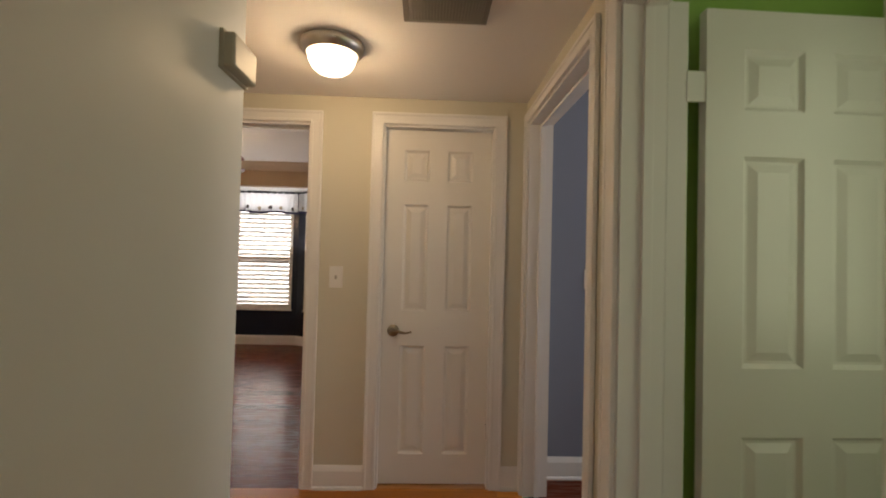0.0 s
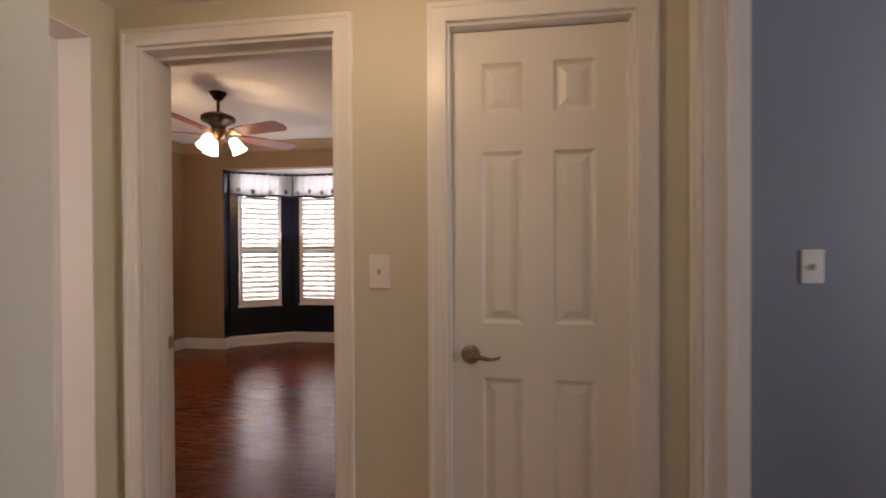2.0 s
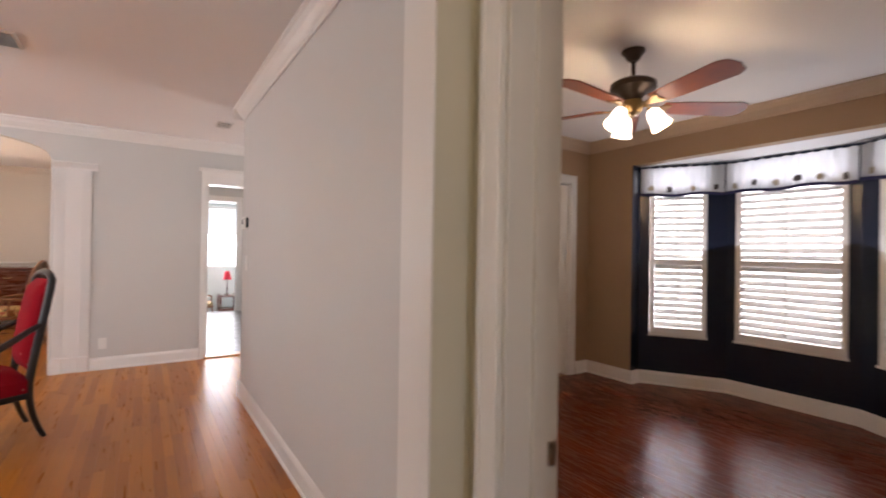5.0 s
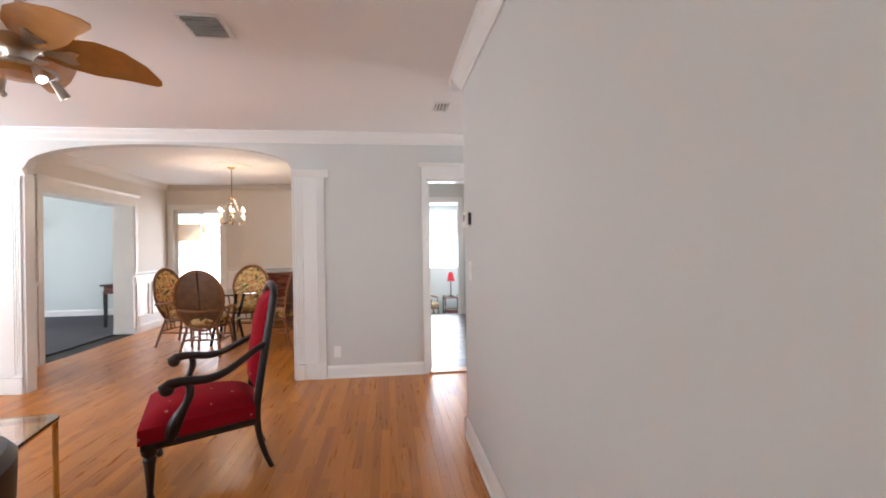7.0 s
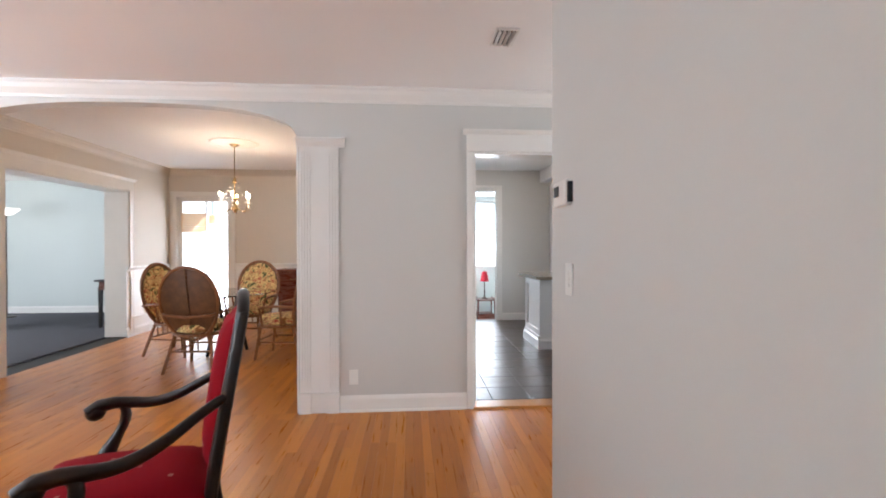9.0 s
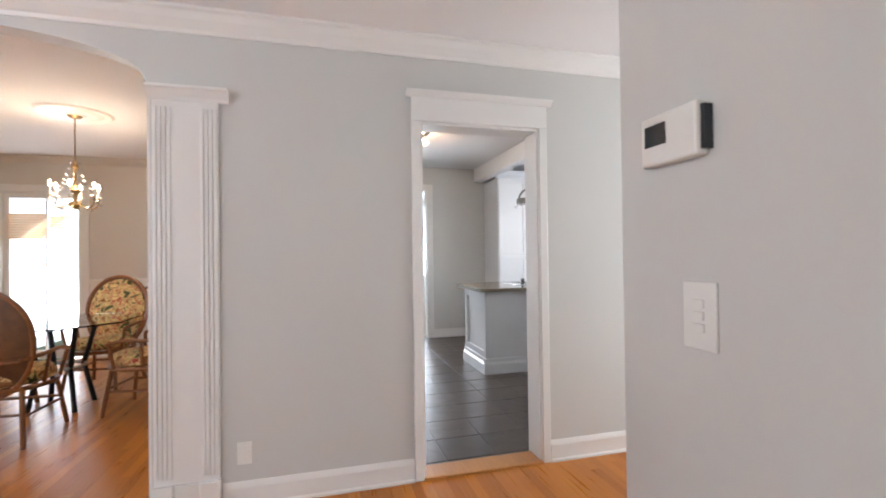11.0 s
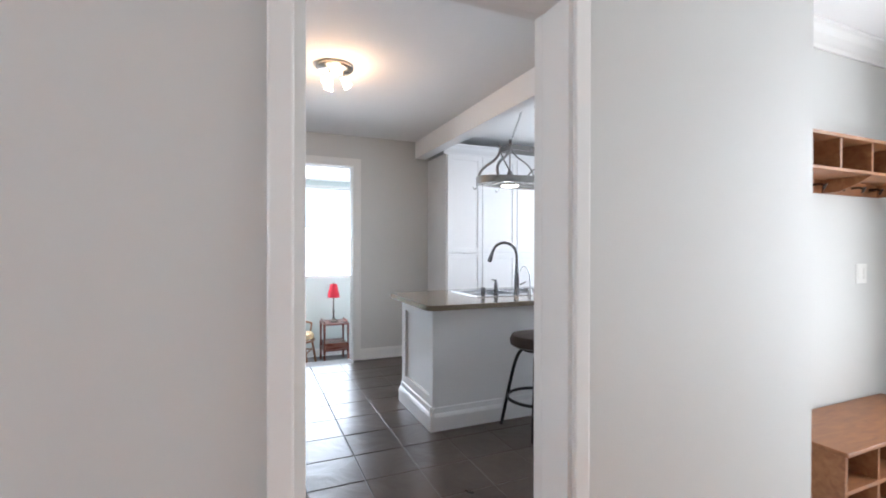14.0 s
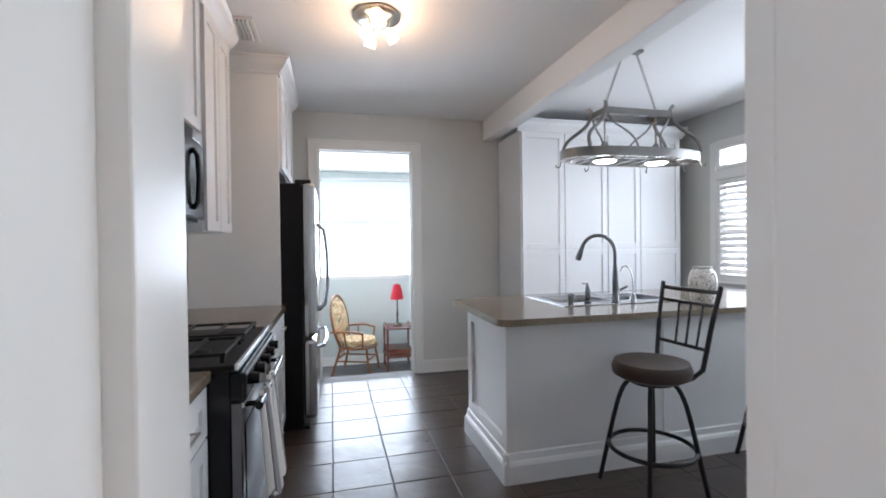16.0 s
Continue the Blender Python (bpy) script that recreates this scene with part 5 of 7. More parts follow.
slab(ct, [(-8.285, SY0), (SX0, SY0), (SX0, SY1), (-8.285, SY1)], 0.877, 0.915)
slab(ct, [(SX1, SY0), (-7.215, SY0), (-7.215, SY1), (SX1, SY1)], 0.877, 0.915)
slab(ct, [(-8.285, SY1), (-7.215, SY1), (-7.215, 6.4), (-8.285, 6.4)], 0.877, 0.915)
tagged(part("worktop", ct, M_STONE), "polished brown granite worktop on the kitchen island", "worktop")
sk = thing("kitchen_sink", "double stainless steel sink set in the island worktop", "sink", pose(0, 0, 0))
part("rim", boxes((SX0 - 0.02, SY0 - 0.02, 0.9155, SX0 + 0.03, SY1 + 0.02, 0.921), (SX1 - 0.09, SY0 - 0.02, 0.9155, SX1 + 0.02, SY1 + 0.02, 0.921), (SX0 + 0.03, SY0 - 0.02, 0.9155, SX1 - 0.09, SY0 + 0.03, 0.921), (SX0 + 0.03, SY1 - 0.03, 0.9155, SX1 - 0.09, SY1 + 0.02, 0.921), (SX0 + 0.03, 4.95, 0.9155, SX1 - 0.09, 4.99, 0.921), bevel=0.002), M_STEEL, sk)
for a, b in ((SY0 + 0.03, 4.95), (4.99, SY1 - 0.03)):
    part("bowl", boxes((SX0 + 0.03, a, 0.72, SX1 - 0.09, b, 0.725), (SX0 + 0.028, a, 0.72, SX0 + 0.031, b, 0.916), (SX1 - 0.092, a, 0.72, SX1 - 0.089, b, 0.916), (SX0 + 0.03, a - 0.002, 0.72, SX1 - 0.09, a + 0.002, 0.916), (SX0 + 0.03, b - 0.002, 0.72, SX1 - 0.09, b + 0.002, 0.916)), M_STEEL, sk)
fa = thing("kitchen_faucet", "tall dark steel gooseneck pull-down faucet on the sink rim", "faucet", pose(-7.63, 4.92, 0.921))
part("base", lathe(bmesh.new(), [(0.0, 0.0), (0.03, 0.0), (0.03, 0.008), (0.024, 0.016), (0.022, 0.09), (0.017, 0.20), (0.014, 0.24), (0.0, 0.24)], seg=20), M_FAUCET, fa, "", True)
neck = [Vector((0, 0, 0.22))] + [Vector((-0.11 * (1 - math.cos(a)) * 0.62, -0.11 * (1 - math.cos(a)) * 0.78, 0.33 + 0.12 * math.sin(a))) for a in (radians(q) for q in range(0, 166, 11))]
part("spout", tube(bmesh.new(), neck, 0.0125, 12), M_FAUCET, fa, "", True)
e = neck[-1]
d = (neck[-1] - neck[-2]).normalized()
part("spray_head", tube(bmesh.new(), [e, e + d * 0.03, e + d * 0.07, e + d * 0.085], [0.014, 0.018, 0.021, 0.018], 12), M_FAUCET, fa, "", True)
part("lever", tube(bmesh.new(), [(0.02, 0.02, 0.08), (0.05, 0.06, 0.11)], [0.008, 0.006], 8), M_FAUCET, fa, "", True)
sd = thing("soap_dispenser", "dark soap pump beside the faucet", "soap dispenser", pose(-7.645, 4.72, 0.921))
part("body", lathe(bmesh.new(), [(0.0, 0.0), (0.024, 0.0), (0.024, 0.01), (0.016, 0.02), (0.018, 0.08), (0.012, 0.11), (0.006, 0.125), (0.0, 0.14)], seg=16), M_FAUCET, sd, "", True)
part("nozzle", tube(bmesh.new(), [(0, 0, 0.125), (-0.02, -0.03, 0.13)], 0.005, 8), M_FAUCET, sd)
ft = thing("filter_tap", "slim chrome filtered-water tap with a curved neck", "faucet", pose(-7.635, 5.06, 0.921))
part("base", lathe(bmesh.new(), [(0.0, 0.0), (0.022, 0.0), (0.02, 0.03), (0.012, 0.05), (0.0, 0.05)], seg=16), M_STEEL, ft, "", True)
part("spout", tube(bmesh.new(), bez((0, 0, 0.04), (0.0, 0.02, 0.24), (-0.02, -0.06, 0.28), (-0.04, -0.07, 0.20), 14), 0.005, 8), M_STEEL, ft, "", True)
ss = thing("air_gap_cap", "short dark cylinder cap on the sink rim", "air gap", pose(-7.655, 4.60, 0.921))
part("body", lathe(bmesh.new(), [(0.0, 0.0), (0.018, 0.0), (0.018, 0.045), (0.024, 0.05), (0.022, 0.065), (0.0, 0.07)], seg=16), M_FAUCET, ss, "", True)
vs = thing("lidded_jar", "white pierced ceramic jar on the worktop", "vase", pose(-7.435, 5.44, 0.9155))
M_CERAMIC = blotches("pierced_ceramic", (0.72, 0.70, 0.66), ((0.30, 0.29, 0.28), (0.45, 0.43, 0.40), (0.34, 0.33, 0.32)), 22, 0.3)
part("body", lathe(bmesh.new(), [(0.0, 0.0), (0.055, 0.0), (0.07, 0.02), (0.085, 0.10), (0.085, 0.16), (0.07, 0.21), (0.055, 0.225), (0.06, 0.24), (0.0, 0.24)], seg=24), M_CERAMIC, vs, "", True)
part("handle", loop_tube(bmesh.new(), [(0.085 + 0.02 * math.cos(a), 0.0, 0.15 + 0.05 * math.sin(a)) for a in (2 * math.pi * k / 16 for k in range(16))], 0.006), M_CERAMIC, vs, "", True)

# tall pantry
pan = thing("pantry_cabinet", "tall white shaker pantry cabinet up to the beam", "cabinet", pose(-8.95, 4.82, 0, 0, 0, 90))
part("body", boxes((0, 0.001, 0.0, 1.80, 0.565, 2.40)), M_CAB, pan)
for u0, u1 in ((0.012, 0.455), (0.462, 0.925), (0.94, 1.305), (1.312, 1.788)):
    shaker(pan, "door", u0, u1, 1.265, 2.385)
    shaker(pan, "door", u0, u1, 0.12, 1.25)
bm = bmesh.new()
profile_run(bm, CROWN, (-0.03, 0.0, 2.39), (1.83, 0.0, 2.39), (0, -1, 0))
part("crown", bm, M_CAB, pan)

# left run: base cabinets, worktops, range, uppers, fridge
def base_unit(x0, x1, label, y=2.72):
    c = thing("base_cabinet", label, "cabinet", pose(x1, y, 0, 0, 0, 180), "base cabinets")
    w = x1 - x0
    part("body", boxes((0, 0.001, 0.10, w, y - 2.135, 0.872), (0.0, 0.06, 0.0, w, y - 2.135, 0.10)), M_CAB, c)
    shaker(c, "drawer_front", 0.008, w - 0.008, 0.70, 0.862, handle=(w / 2, 0.78, False))
    shaker(c, "door", 0.008, w - 0.008, 0.115, 0.69, handle=(0.06, 0.60, True))
    return c


base_unit(-6.617, -6.122, "white shaker base cabinet beside the range", 2.64)
base_unit(-8.295, -7.89, "white shaker base cabinet with a drawer")
base_unit(-7.885, -7.395, "white shaker base cabinet with a drawer")
base_unit(-6.117, -5.632, "white shaker base cabinet near the doorway", 2.64)
for x0, x1, y1 in ((-6.622, -5.632, 2.672), (-8.298, -7.393, 2.755)):
    tagged(part("worktop", boxes((x0, 2.135, 0.875, x1, y1, 0.912), bevel=0.006), M_STONE), "polished brown granite worktop along the wall", "worktop")
rg = thing("gas_range", "black and stainless gas range with a towel on its door", "range", pose(-6.625, 2.745, 0, 0, 0, 180))
part("body", boxes((0.002, 0.02, 0.09, 0.758, 0.605, 0.90)), M_BLACKGLOSS, rg)
part("cooktop", boxes((0.0, 0.0, 0.90, 0.76, 0.605, 0.922), bevel=0.006), M_IRON, rg)
part("front_trim", boxes((0.0, -0.012, 0.903, 0.76, 0.004, 0.926), bevel=0.004), M_STEEL, rg, "stainless front edge of the cooktop")
part("door_trim", boxes((0.004, -0.028, 0.772, 0.756, -0.018, 0.792), bevel=0.003), M_STEEL, rg, "stainless top edge of the oven door")
part("control_panel", boxes((0.0, -0.035, 0.80, 0.76, 0.02, 0.895), bevel=0.012), M_BLACKGLOSS, rg, "black control panel")
for k in range(5):
    part("knob", lathe(bmesh.new(), [(0.0, 0.0), (0.022, 0.0), (0.020, 0.03), (0.0, 0.032)], seg=16, m=pose(0.10 + 0.14 * k, -0.034, 0.847, 90)), M_BLACKGLOSS, rg, "black burner knob", True)
part("oven_door", boxes((0.005, -0.02, 0.27, 0.755, 0.02, 0.79), bevel=0.006), M_DARKSTEEL, rg, "dark mirror-finish oven door")
part("oven_window", boxes((0.05, -0.023, 0.32, 0.71, -0.019, 0.70)), M_BLACKGLOSS, rg, "black oven window")
part("drawer", boxes((0.005, -0.018, 0.095, 0.755, 0.02, 0.262), bevel=0.006), M_DARKSTEEL, rg, "dark mirror-finish lower drawer")
bm = tube(bmesh.new(), [(0.04, -0.068, 0.765), (0.72, -0.068, 0.765)], 0.015, 10)
for u in (0.07, 0.69):
    tube(bm, [(u, -0.068, 0.765), (u, -0.02, 0.765)], 0.01, 8)
part("door_handle", bm, M_BLACKGLOSS, rg, "black bar handle", True)
for cx in (0.2, 0.56):
    for cy in (0.17, 0.45):
        part("burner", lathe(bmesh.new(), [(0.0, 0.0), (0.05, 0.0), (0.05, 0.008), (0.03, 0.018), (0.0, 0.018)], (cx, cy, 0.922), 16), M_IRON, rg, "", True)
for cx in (0.2, 0.56):
    bm = bmesh.new()
    for u in (-0.15, 0.15):
        box(bm, cx + u - 0.006, 0.04, 0.945, cx + u + 0.006, 0.58, 0.957)
    for v in (0.05, 0.17, 0.31, 0.45, 0.57):
        box(bm, cx - 0.15, v - 0.006, 0.945, cx + 0.15, v + 0.006, 0.957)
    for u in (-0.15, 0.15):
        for v in (0.05, 0.57):
            box(bm, cx + u - 0.007, v - 0.007, 0.922, cx + u + 0.007, v + 0.007, 0.946)
    part("grate", bm, M_IRON, rg, "cast iron grate")
tw = thing("kitchen_towel", "grey and white striped towel bunched over the oven handle", "towel", pose(-6.625, 2.745, 0, 0, 0, 180))
M_STRIPE = mat("grey_towel_stripe", (0.30, 0.29, 0.30), 0.95, vary=0.1, scale=60, bump=0.4, bump_scale=200)


def towel_fold(name, material, u, yo, r, zt, zb, ph):
    """One hanging fold, folded over the bar and flaring towards its hem."""
    bm = bmesh.new()
    rings = []
    n = 14
    for k in range(9):
        f = k / 8
        z = zt + (zb - zt) * f
        w = r * (0.62 + 0.5 * f)
        cy = yo * (0.75 + 0.35 * f)
        rings.append([bm.verts.new((u + 0.010 * math.sin(3 * f + ph) + w * math.cos(a) * (1 + 0.22 * math.sin(3 * a + ph)), cy + 0.55 * w * math.sin(a) * (1 + 0.2 * math.cos(2 * a + ph)), z + 0.012 * f * math.sin(2 * a + ph))) for a in (2 * math.pi * i / n for i in range(n))])
    for p, q in zip(rings, rings[1:]):
        for i in range(n):
            bm.faces.new((p[i], p[(i + 1) % n], q[(i + 1) % n], q[i]))
    bm.faces.new(rings[0])
    bm.faces.new(rings[-1][::-1])
    bmesh.ops.recalc_face_normals(bm, faces=bm.faces)
    return part(name, bm, material, tw, "", True)


for k in range(9):
    towel_fold("fold", (M_TOWEL, M_STRIPE)[k % 3 == 1], 0.12 + 0.036 * k, -0.085 - 0.014 * (k % 2), 0.028, 0.79 - 0.004 * (k % 3), 0.42 - 0.03 * (k % 4) * 0.6, k * 1.7)


def upper_unit(x0, x1, z0, label, z1=2.52, y=2.46):
    c = thing("wall_cabinet", label, "cabinet", pose(x1, y, 0, 0, 0, 180), "wall cabinets")
    w = x1 - x0
    part("body", boxes((0, 0.001, z0, w, y - 2.132, z1)), M_CAB, c)
    n = 2 if w > 0.55 else 1
    for k in range(n):
        shaker(c, "door", 0.006 + k * w / n, (k + 1) * w / n - 0.006, z0 + 0.006, z1 - 0.006)
    return c


upper_unit(-7.96, -7.395, 1.40, "white shaker wall cabinet above the worktop")
upper_unit(-7.315, -6.555, 1.86, "white shaker wall cabinet above the microwave")
upper_unit(-6.622, -5.95, 1.40, "white shaker wall cabinet beside the microwave")
upper_unit(-5.945, -5.40, 1.40, "white shaker wall cabinet near the doorway")
bm = bmesh.new()
profile_run(bm, CROWN, (-7.99, 2.46, 2.519), (-5.39, 2.46, 2.519), (0, 1, 0))
tagged(part("cabinet_crown", bm, M_CAB), "white crown moulding on top of the wall cabinets", "trim", "", "structure")
mw = thing("microwave", "black and stainless microwave under the wall cabinet", "microwave", pose(-6.56, 2.462, 1.44, 0, 0, 180))
part("body", boxes((0, 0.002, 0, 0.75, 0.37, 0.415)), M_BLACKGLOSS, mw)
part("door", boxes((0.0, -0.03, 0.012, 0.58, 0.0, 0.405), bevel=0.008), M_BLACKGLOSS, mw, "black glass door")
part("top_vent", boxes((0.0, -0.024, 0.36, 0.75, 0.0, 0.414), bevel=0.004), M_STEEL, mw, "stainless vent strip")
part("control_panel", boxes((0.585, -0.026, 0.012, 0.75, 0.0, 0.355), bevel=0.004), M_BLACKGLOSS, mw)
part("handle", tube(bmesh.new(), [(0.56, -0.03, 0.05), (0.56, -0.05, 0.08), (0.56, -0.055, 0.18), (0.56, -0.05, 0.28), (0.56, -0.03, 0.31)], 0.011, 10), M_BLACKGLOSS, mw, "curved handle", True)
# fridge surround and fridge
tagged(part("fridge_panel", boxes((-8.325, 2.135, 0.0, -8.30, 2.72, 2.52), bevel=0.002), M_CAB), "tall white end panel beside the refrigerator", "panel")
oc = thing("wall_cabinet", "white shaker cabinet above the refrigerator", "cabinet", pose(-8.33, 2.72, 0, 0, 0, 180), "wall cabinets")
part("body", boxes((0, 0.001, 1.86, 0.93, 0.58, 2.52)), M_CAB, oc)
for k in range(2):
    shaker(oc, "door", 0.006 + 0.465 * k, 0.459 + 0.465 * k, 1.87, 2.51)
bm = bmesh.new()
rows = [[bm.verts.new(q) for q in ((-9.27, 2.721 + u, 2.519 + w), (-8.299 + u, 2.721 + u, 2.519 + w), (-8.299 + u, 2.135, 2.519 + w))] for u, w in CROWN]
for a, b in zip(rows, rows[1:]):
    for i in (0, 1):
        bm.faces.new((a[i], a[i + 1], b[i + 1], b[i]))
bmesh.ops.recalc_face_normals(bm, faces=bm.faces)
part("crown", bm, M_CAB, oc).matrix_parent_inverse = oc.matrix_world.inverted()
fr = thing("refrigerator", "stainless french-door refrigerator with black sides", "refrigerator", pose(-8.335, 2.88, 0, 0, 0, 180))
part("body", boxes((0.0, 0.02, 0.02, 0.91, 0.66, 1.77)), mat("black_fridge_side", (0.008, 0.008, 0.009), 0.55, vary=0.1, bump=0.1, bump_scale=220), fr, "black cabinet sides")
bpy.data.materials["black_fridge_side"].node_tree.nodes["Principled BSDF"].inputs["Specular IOR Level"].default_value = 0.2
for k in range(2):
    dr = part("door", boxes((0.002 + 0.456 * k, -0.075, 0.66, 0.453 + 0.456 * k, 0.015, 1.785), bevel=0.034), M_STEEL, fr, "stainless upper door")
    u = 0.41 if k == 0 else 0.50
    part("handle", tube(bmesh.new(), [(u, -0.075, 0.80), (u, -0.13, 0.85), (u, -0.15, 1.0), (u, -0.156, 1.15), (u, -0.15, 1.3), (u, -0.13, 1.45), (u, -0.075, 1.50)], 0.016, 10), M_STEEL, dr, "bowed steel handle", True).matrix_parent_inverse = Matrix()
part("dispenser", boxes((0.12, -0.079, 1.02, 0.34, -0.06, 1.38), bevel=0.004), M_BLACKGLOSS, fr, "black water dispenser")
fz_ = part("freezer_drawer", boxes((0.002, -0.075, 0.07, 0.909, 0.015, 0.65), bevel=0.034), M_STEEL, fr, "stainless freezer drawer")
part("handle", tube(bmesh.new(), [(0.06, -0.075, 0.585), (0.10, -0.125, 0.585), (0.455, -0.145, 0.585), (0.81, -0.125, 0.585), (0.85, -0.075, 0.585)], 0.014, 10), M_STEEL, fz_, "bowed steel handle", True)
for u in (0.05, 0.86):
    part("hinge_cover", boxes((u - 0.04, -0.05, 1.77, u + 0.04, 0.06, 1.80), bevel=0.006), M_BLACK, fr)
    part("foot", boxes((u - 0.03, -0.02, 0.0, u + 0.03, 0.5, 0.021)), M_BLACK, fr)

# kitchen ceiling light
kl = thing("ceiling_light", "round nickel ceiling light with three small spot lamps", "ceiling light", pose(-7.55, 3.335, KZ))
part("pan", lathe(bmesh.new(), [(0.0, -0.001), (0.13, -0.001), (0.132, -0.02), (0.115, -0.035), (0.05, -0.042), (0.0, -0.042)], seg=36), M_NICKEL, kl, "", True)
for k, a in enumerate((200, 310, 80)):
    mm = pose(0, 0, -0.04, 0, 0, a) @ pose(0.06, 0, 0)
    part("lamp_arm", tube(bmesh.new(), [mm @ Vector((0, 0, 0)), mm @ Vector((0.0, 0, -0.045))], 0.007, 8), M_NICKEL, kl, "", True)
    mm = mm @ pose(0, 0, -0.05, 0, -35, 0)
    part("glass_shade", lathe(bmesh.new(), [(0.0, 0.01), (0.018, 0.005), (0.024, -0.03), (0.034, -0.065), (0.0, -0.06)], seg=16, m=mm), glow("lit_warm_spot_glass", (1.0, 0.80, 0.56), 9.0) if k == 0 else bpy.data.materials["lit_warm_spot_glass"], kl, "lit frosted glass shade", True).visible_shadow = False

# pot rack lamp over the island
M_PEWTER = mat("brushed_pewter", (0.27, 0.26, 0.25), 0.32, 1.0, vary=0.15, scale=14)
pr = thing("pot_rack_light", "oval nickel pot rack with two lamps hung on chains", "pot rack", pose(-7.64, 5.055, 0, 0, 0, 90))
HB, LX, LY = 1.90, 0.51, 0.20


def oval(a, r=1.0):
    c, s = math.cos(a), math.sin(a)
    return (LX * r * math.copysign(abs(c) ** 0.8, c), LY * r * math.copysign(abs(s) ** 0.8, s))


K = 56
bm = bmesh.new()
rings = []
for k in range(K):
    a = 2 * math.pi * k / K
    (x, y), (xi, yi) = oval(a), oval(a, 0.985)
    rings.append([bm.verts.new(q) for q in ((x, y, HB - 0.03), (x, y, HB + 0.03), (xi, yi, HB + 0.03), (xi, yi, HB - 0.03))])
for k in range(K):
    c, d = rings[k], rings[(k + 1) % K]
    for i in range(4):
        j = (i + 1) % 4
        bm.faces.new((c[i], d[i], d[j], c[j]))
part("rim", bm, M_PEWTER, pr, "flat nickel band")
for i in range(-4, 5):
    x = i * 0.105
    y = LY * (1 - min(0.98, (abs(x) / LX)) ** 2.5) ** 0.4
    part("grid_bar", tube(bmesh.new(), [(x, -y, HB - 0.02), (x, y, HB - 0.02)], 0.004, 6), M_PEWTER, pr)
for y in (-0.07, 0.07):
    part("grid_bar", tube(bmesh.new(), [(-0.47, y, HB - 0.016), (0.47, y, HB - 0.016)], 0.004, 6), M_PEWTER, pr)
part("top_bar", boxes((-0.25, -0.09, 2.165, 0.25, -0.08, 2.205), (-0.25, 0.08, 2.165, 0.25, 0.09, 2.205), (-0.25, -0.08, 2.165, -0.24, 0.08, 2.205), (0.24, -0.08, 2.165, 0.25, 0.08, 2.205)), M_PEWTER, pr)
for x in (-0.245, 0.245):
    for y in (-0.085, 0.085):
        s, t = math.copysign(1, x), math.copysign(1, y)
        part("scroll", tube(bmesh.new(), [(x + s * 0.015, y + t * 0.015, 2.24), (x, y, 2.215), *bez((x, y, 2.20), (x + s * 0.02, y, 2.05), (x + s * 0.20, y + t * 0.05, 2.07), (x + s * 0.17, y + t * 0.085, HB + 0.02), 12)], 0.008, 6, squash=1.6), M_PEWTER, pr, "", True)
        part("scroll", tube(bmesh.new(), bez((x, y, 2.20), (x - s * 0.02, y, 2.06), (x - s * 0.16, y + t * 0.06, 2.08), (x - s * 0.16, y + t * 0.108, HB + 0.02), 12), 0.007, 6), M_PEWTER, pr, "", True)
for x in (-0.2, 0.2):
    part("lamp_stem", tube(bmesh.new(), [(x, 0, 2.20), (x, 0, 1.97)], 0.006, 8), M_PEWTER, pr)
    part("lamp_shade", lathe(bmesh.new(), [(0.012, 0.06), (0.02, 0.05), (0.03, 0.02), (0.06, -0.04), (0.085, -0.075), (0.08, -0.075), (0.055, -0.04), (0.012, 0.04)], (x, 0, 1.94), 20), M_PEWTER, pr, "nickel bell shade", True)
    part("lamp_lens", lathe(bmesh.new(), [(0.0, -0.068), (0.08, -0.068), (0.06, -0.082), (0.0, -0.085)], (x, 0, 1.94), 20), M_SPOT, pr, "lit lamp lens", True).visible_shadow = False
    part("bar_join", boxes((x - 0.008, -0.08, 2.195, x + 0.008, 0.08, 2.21)), M_PEWTER, pr)
for k in range(8):
    a = 2 * math.pi * (k + 0.4) / 8
    x, y = oval(a)
    part("hook", tube(bmesh.new(), bez((x, y, HB - 0.025), (x, y, HB - 0.07), (x * 1.06, y * 1.15, HB - 0.08), (x * 1.06, y * 1.2, HB - 0.045), 8), 0.004, 6), M_PEWTER, pr)
for s in (-1, 1):
    links = 9
    p0, p1 = Vector((s * 0.2, 0, 2.23)), Vector((0.05 * s, 0, KZ - 0.02))
    for k in range(links * 2):
        c = p0.lerp(p1, (k + 0.5) / (links * 2))
        ax = (p1 - p0).normalized()
        o = Vector((0, 1, 0)) if k % 2 else ax.cross(Vector((0, 1, 0)))
        part("chain_link", loop_tube(bmesh.new(), [c + ax * 0.016 * math.cos(2 * math.pi * q / 10) + o * 0.008 * math.sin(2 * math.pi * q / 10) for q in range(10)], 0.0022, 5), M_PEWTER, pr)
part("canopy", boxes((-0.09, -0.03, KZ - 0.022, 0.09, 0.03, KZ - 0.001), bevel=0.006), M_PEWTER, pr)


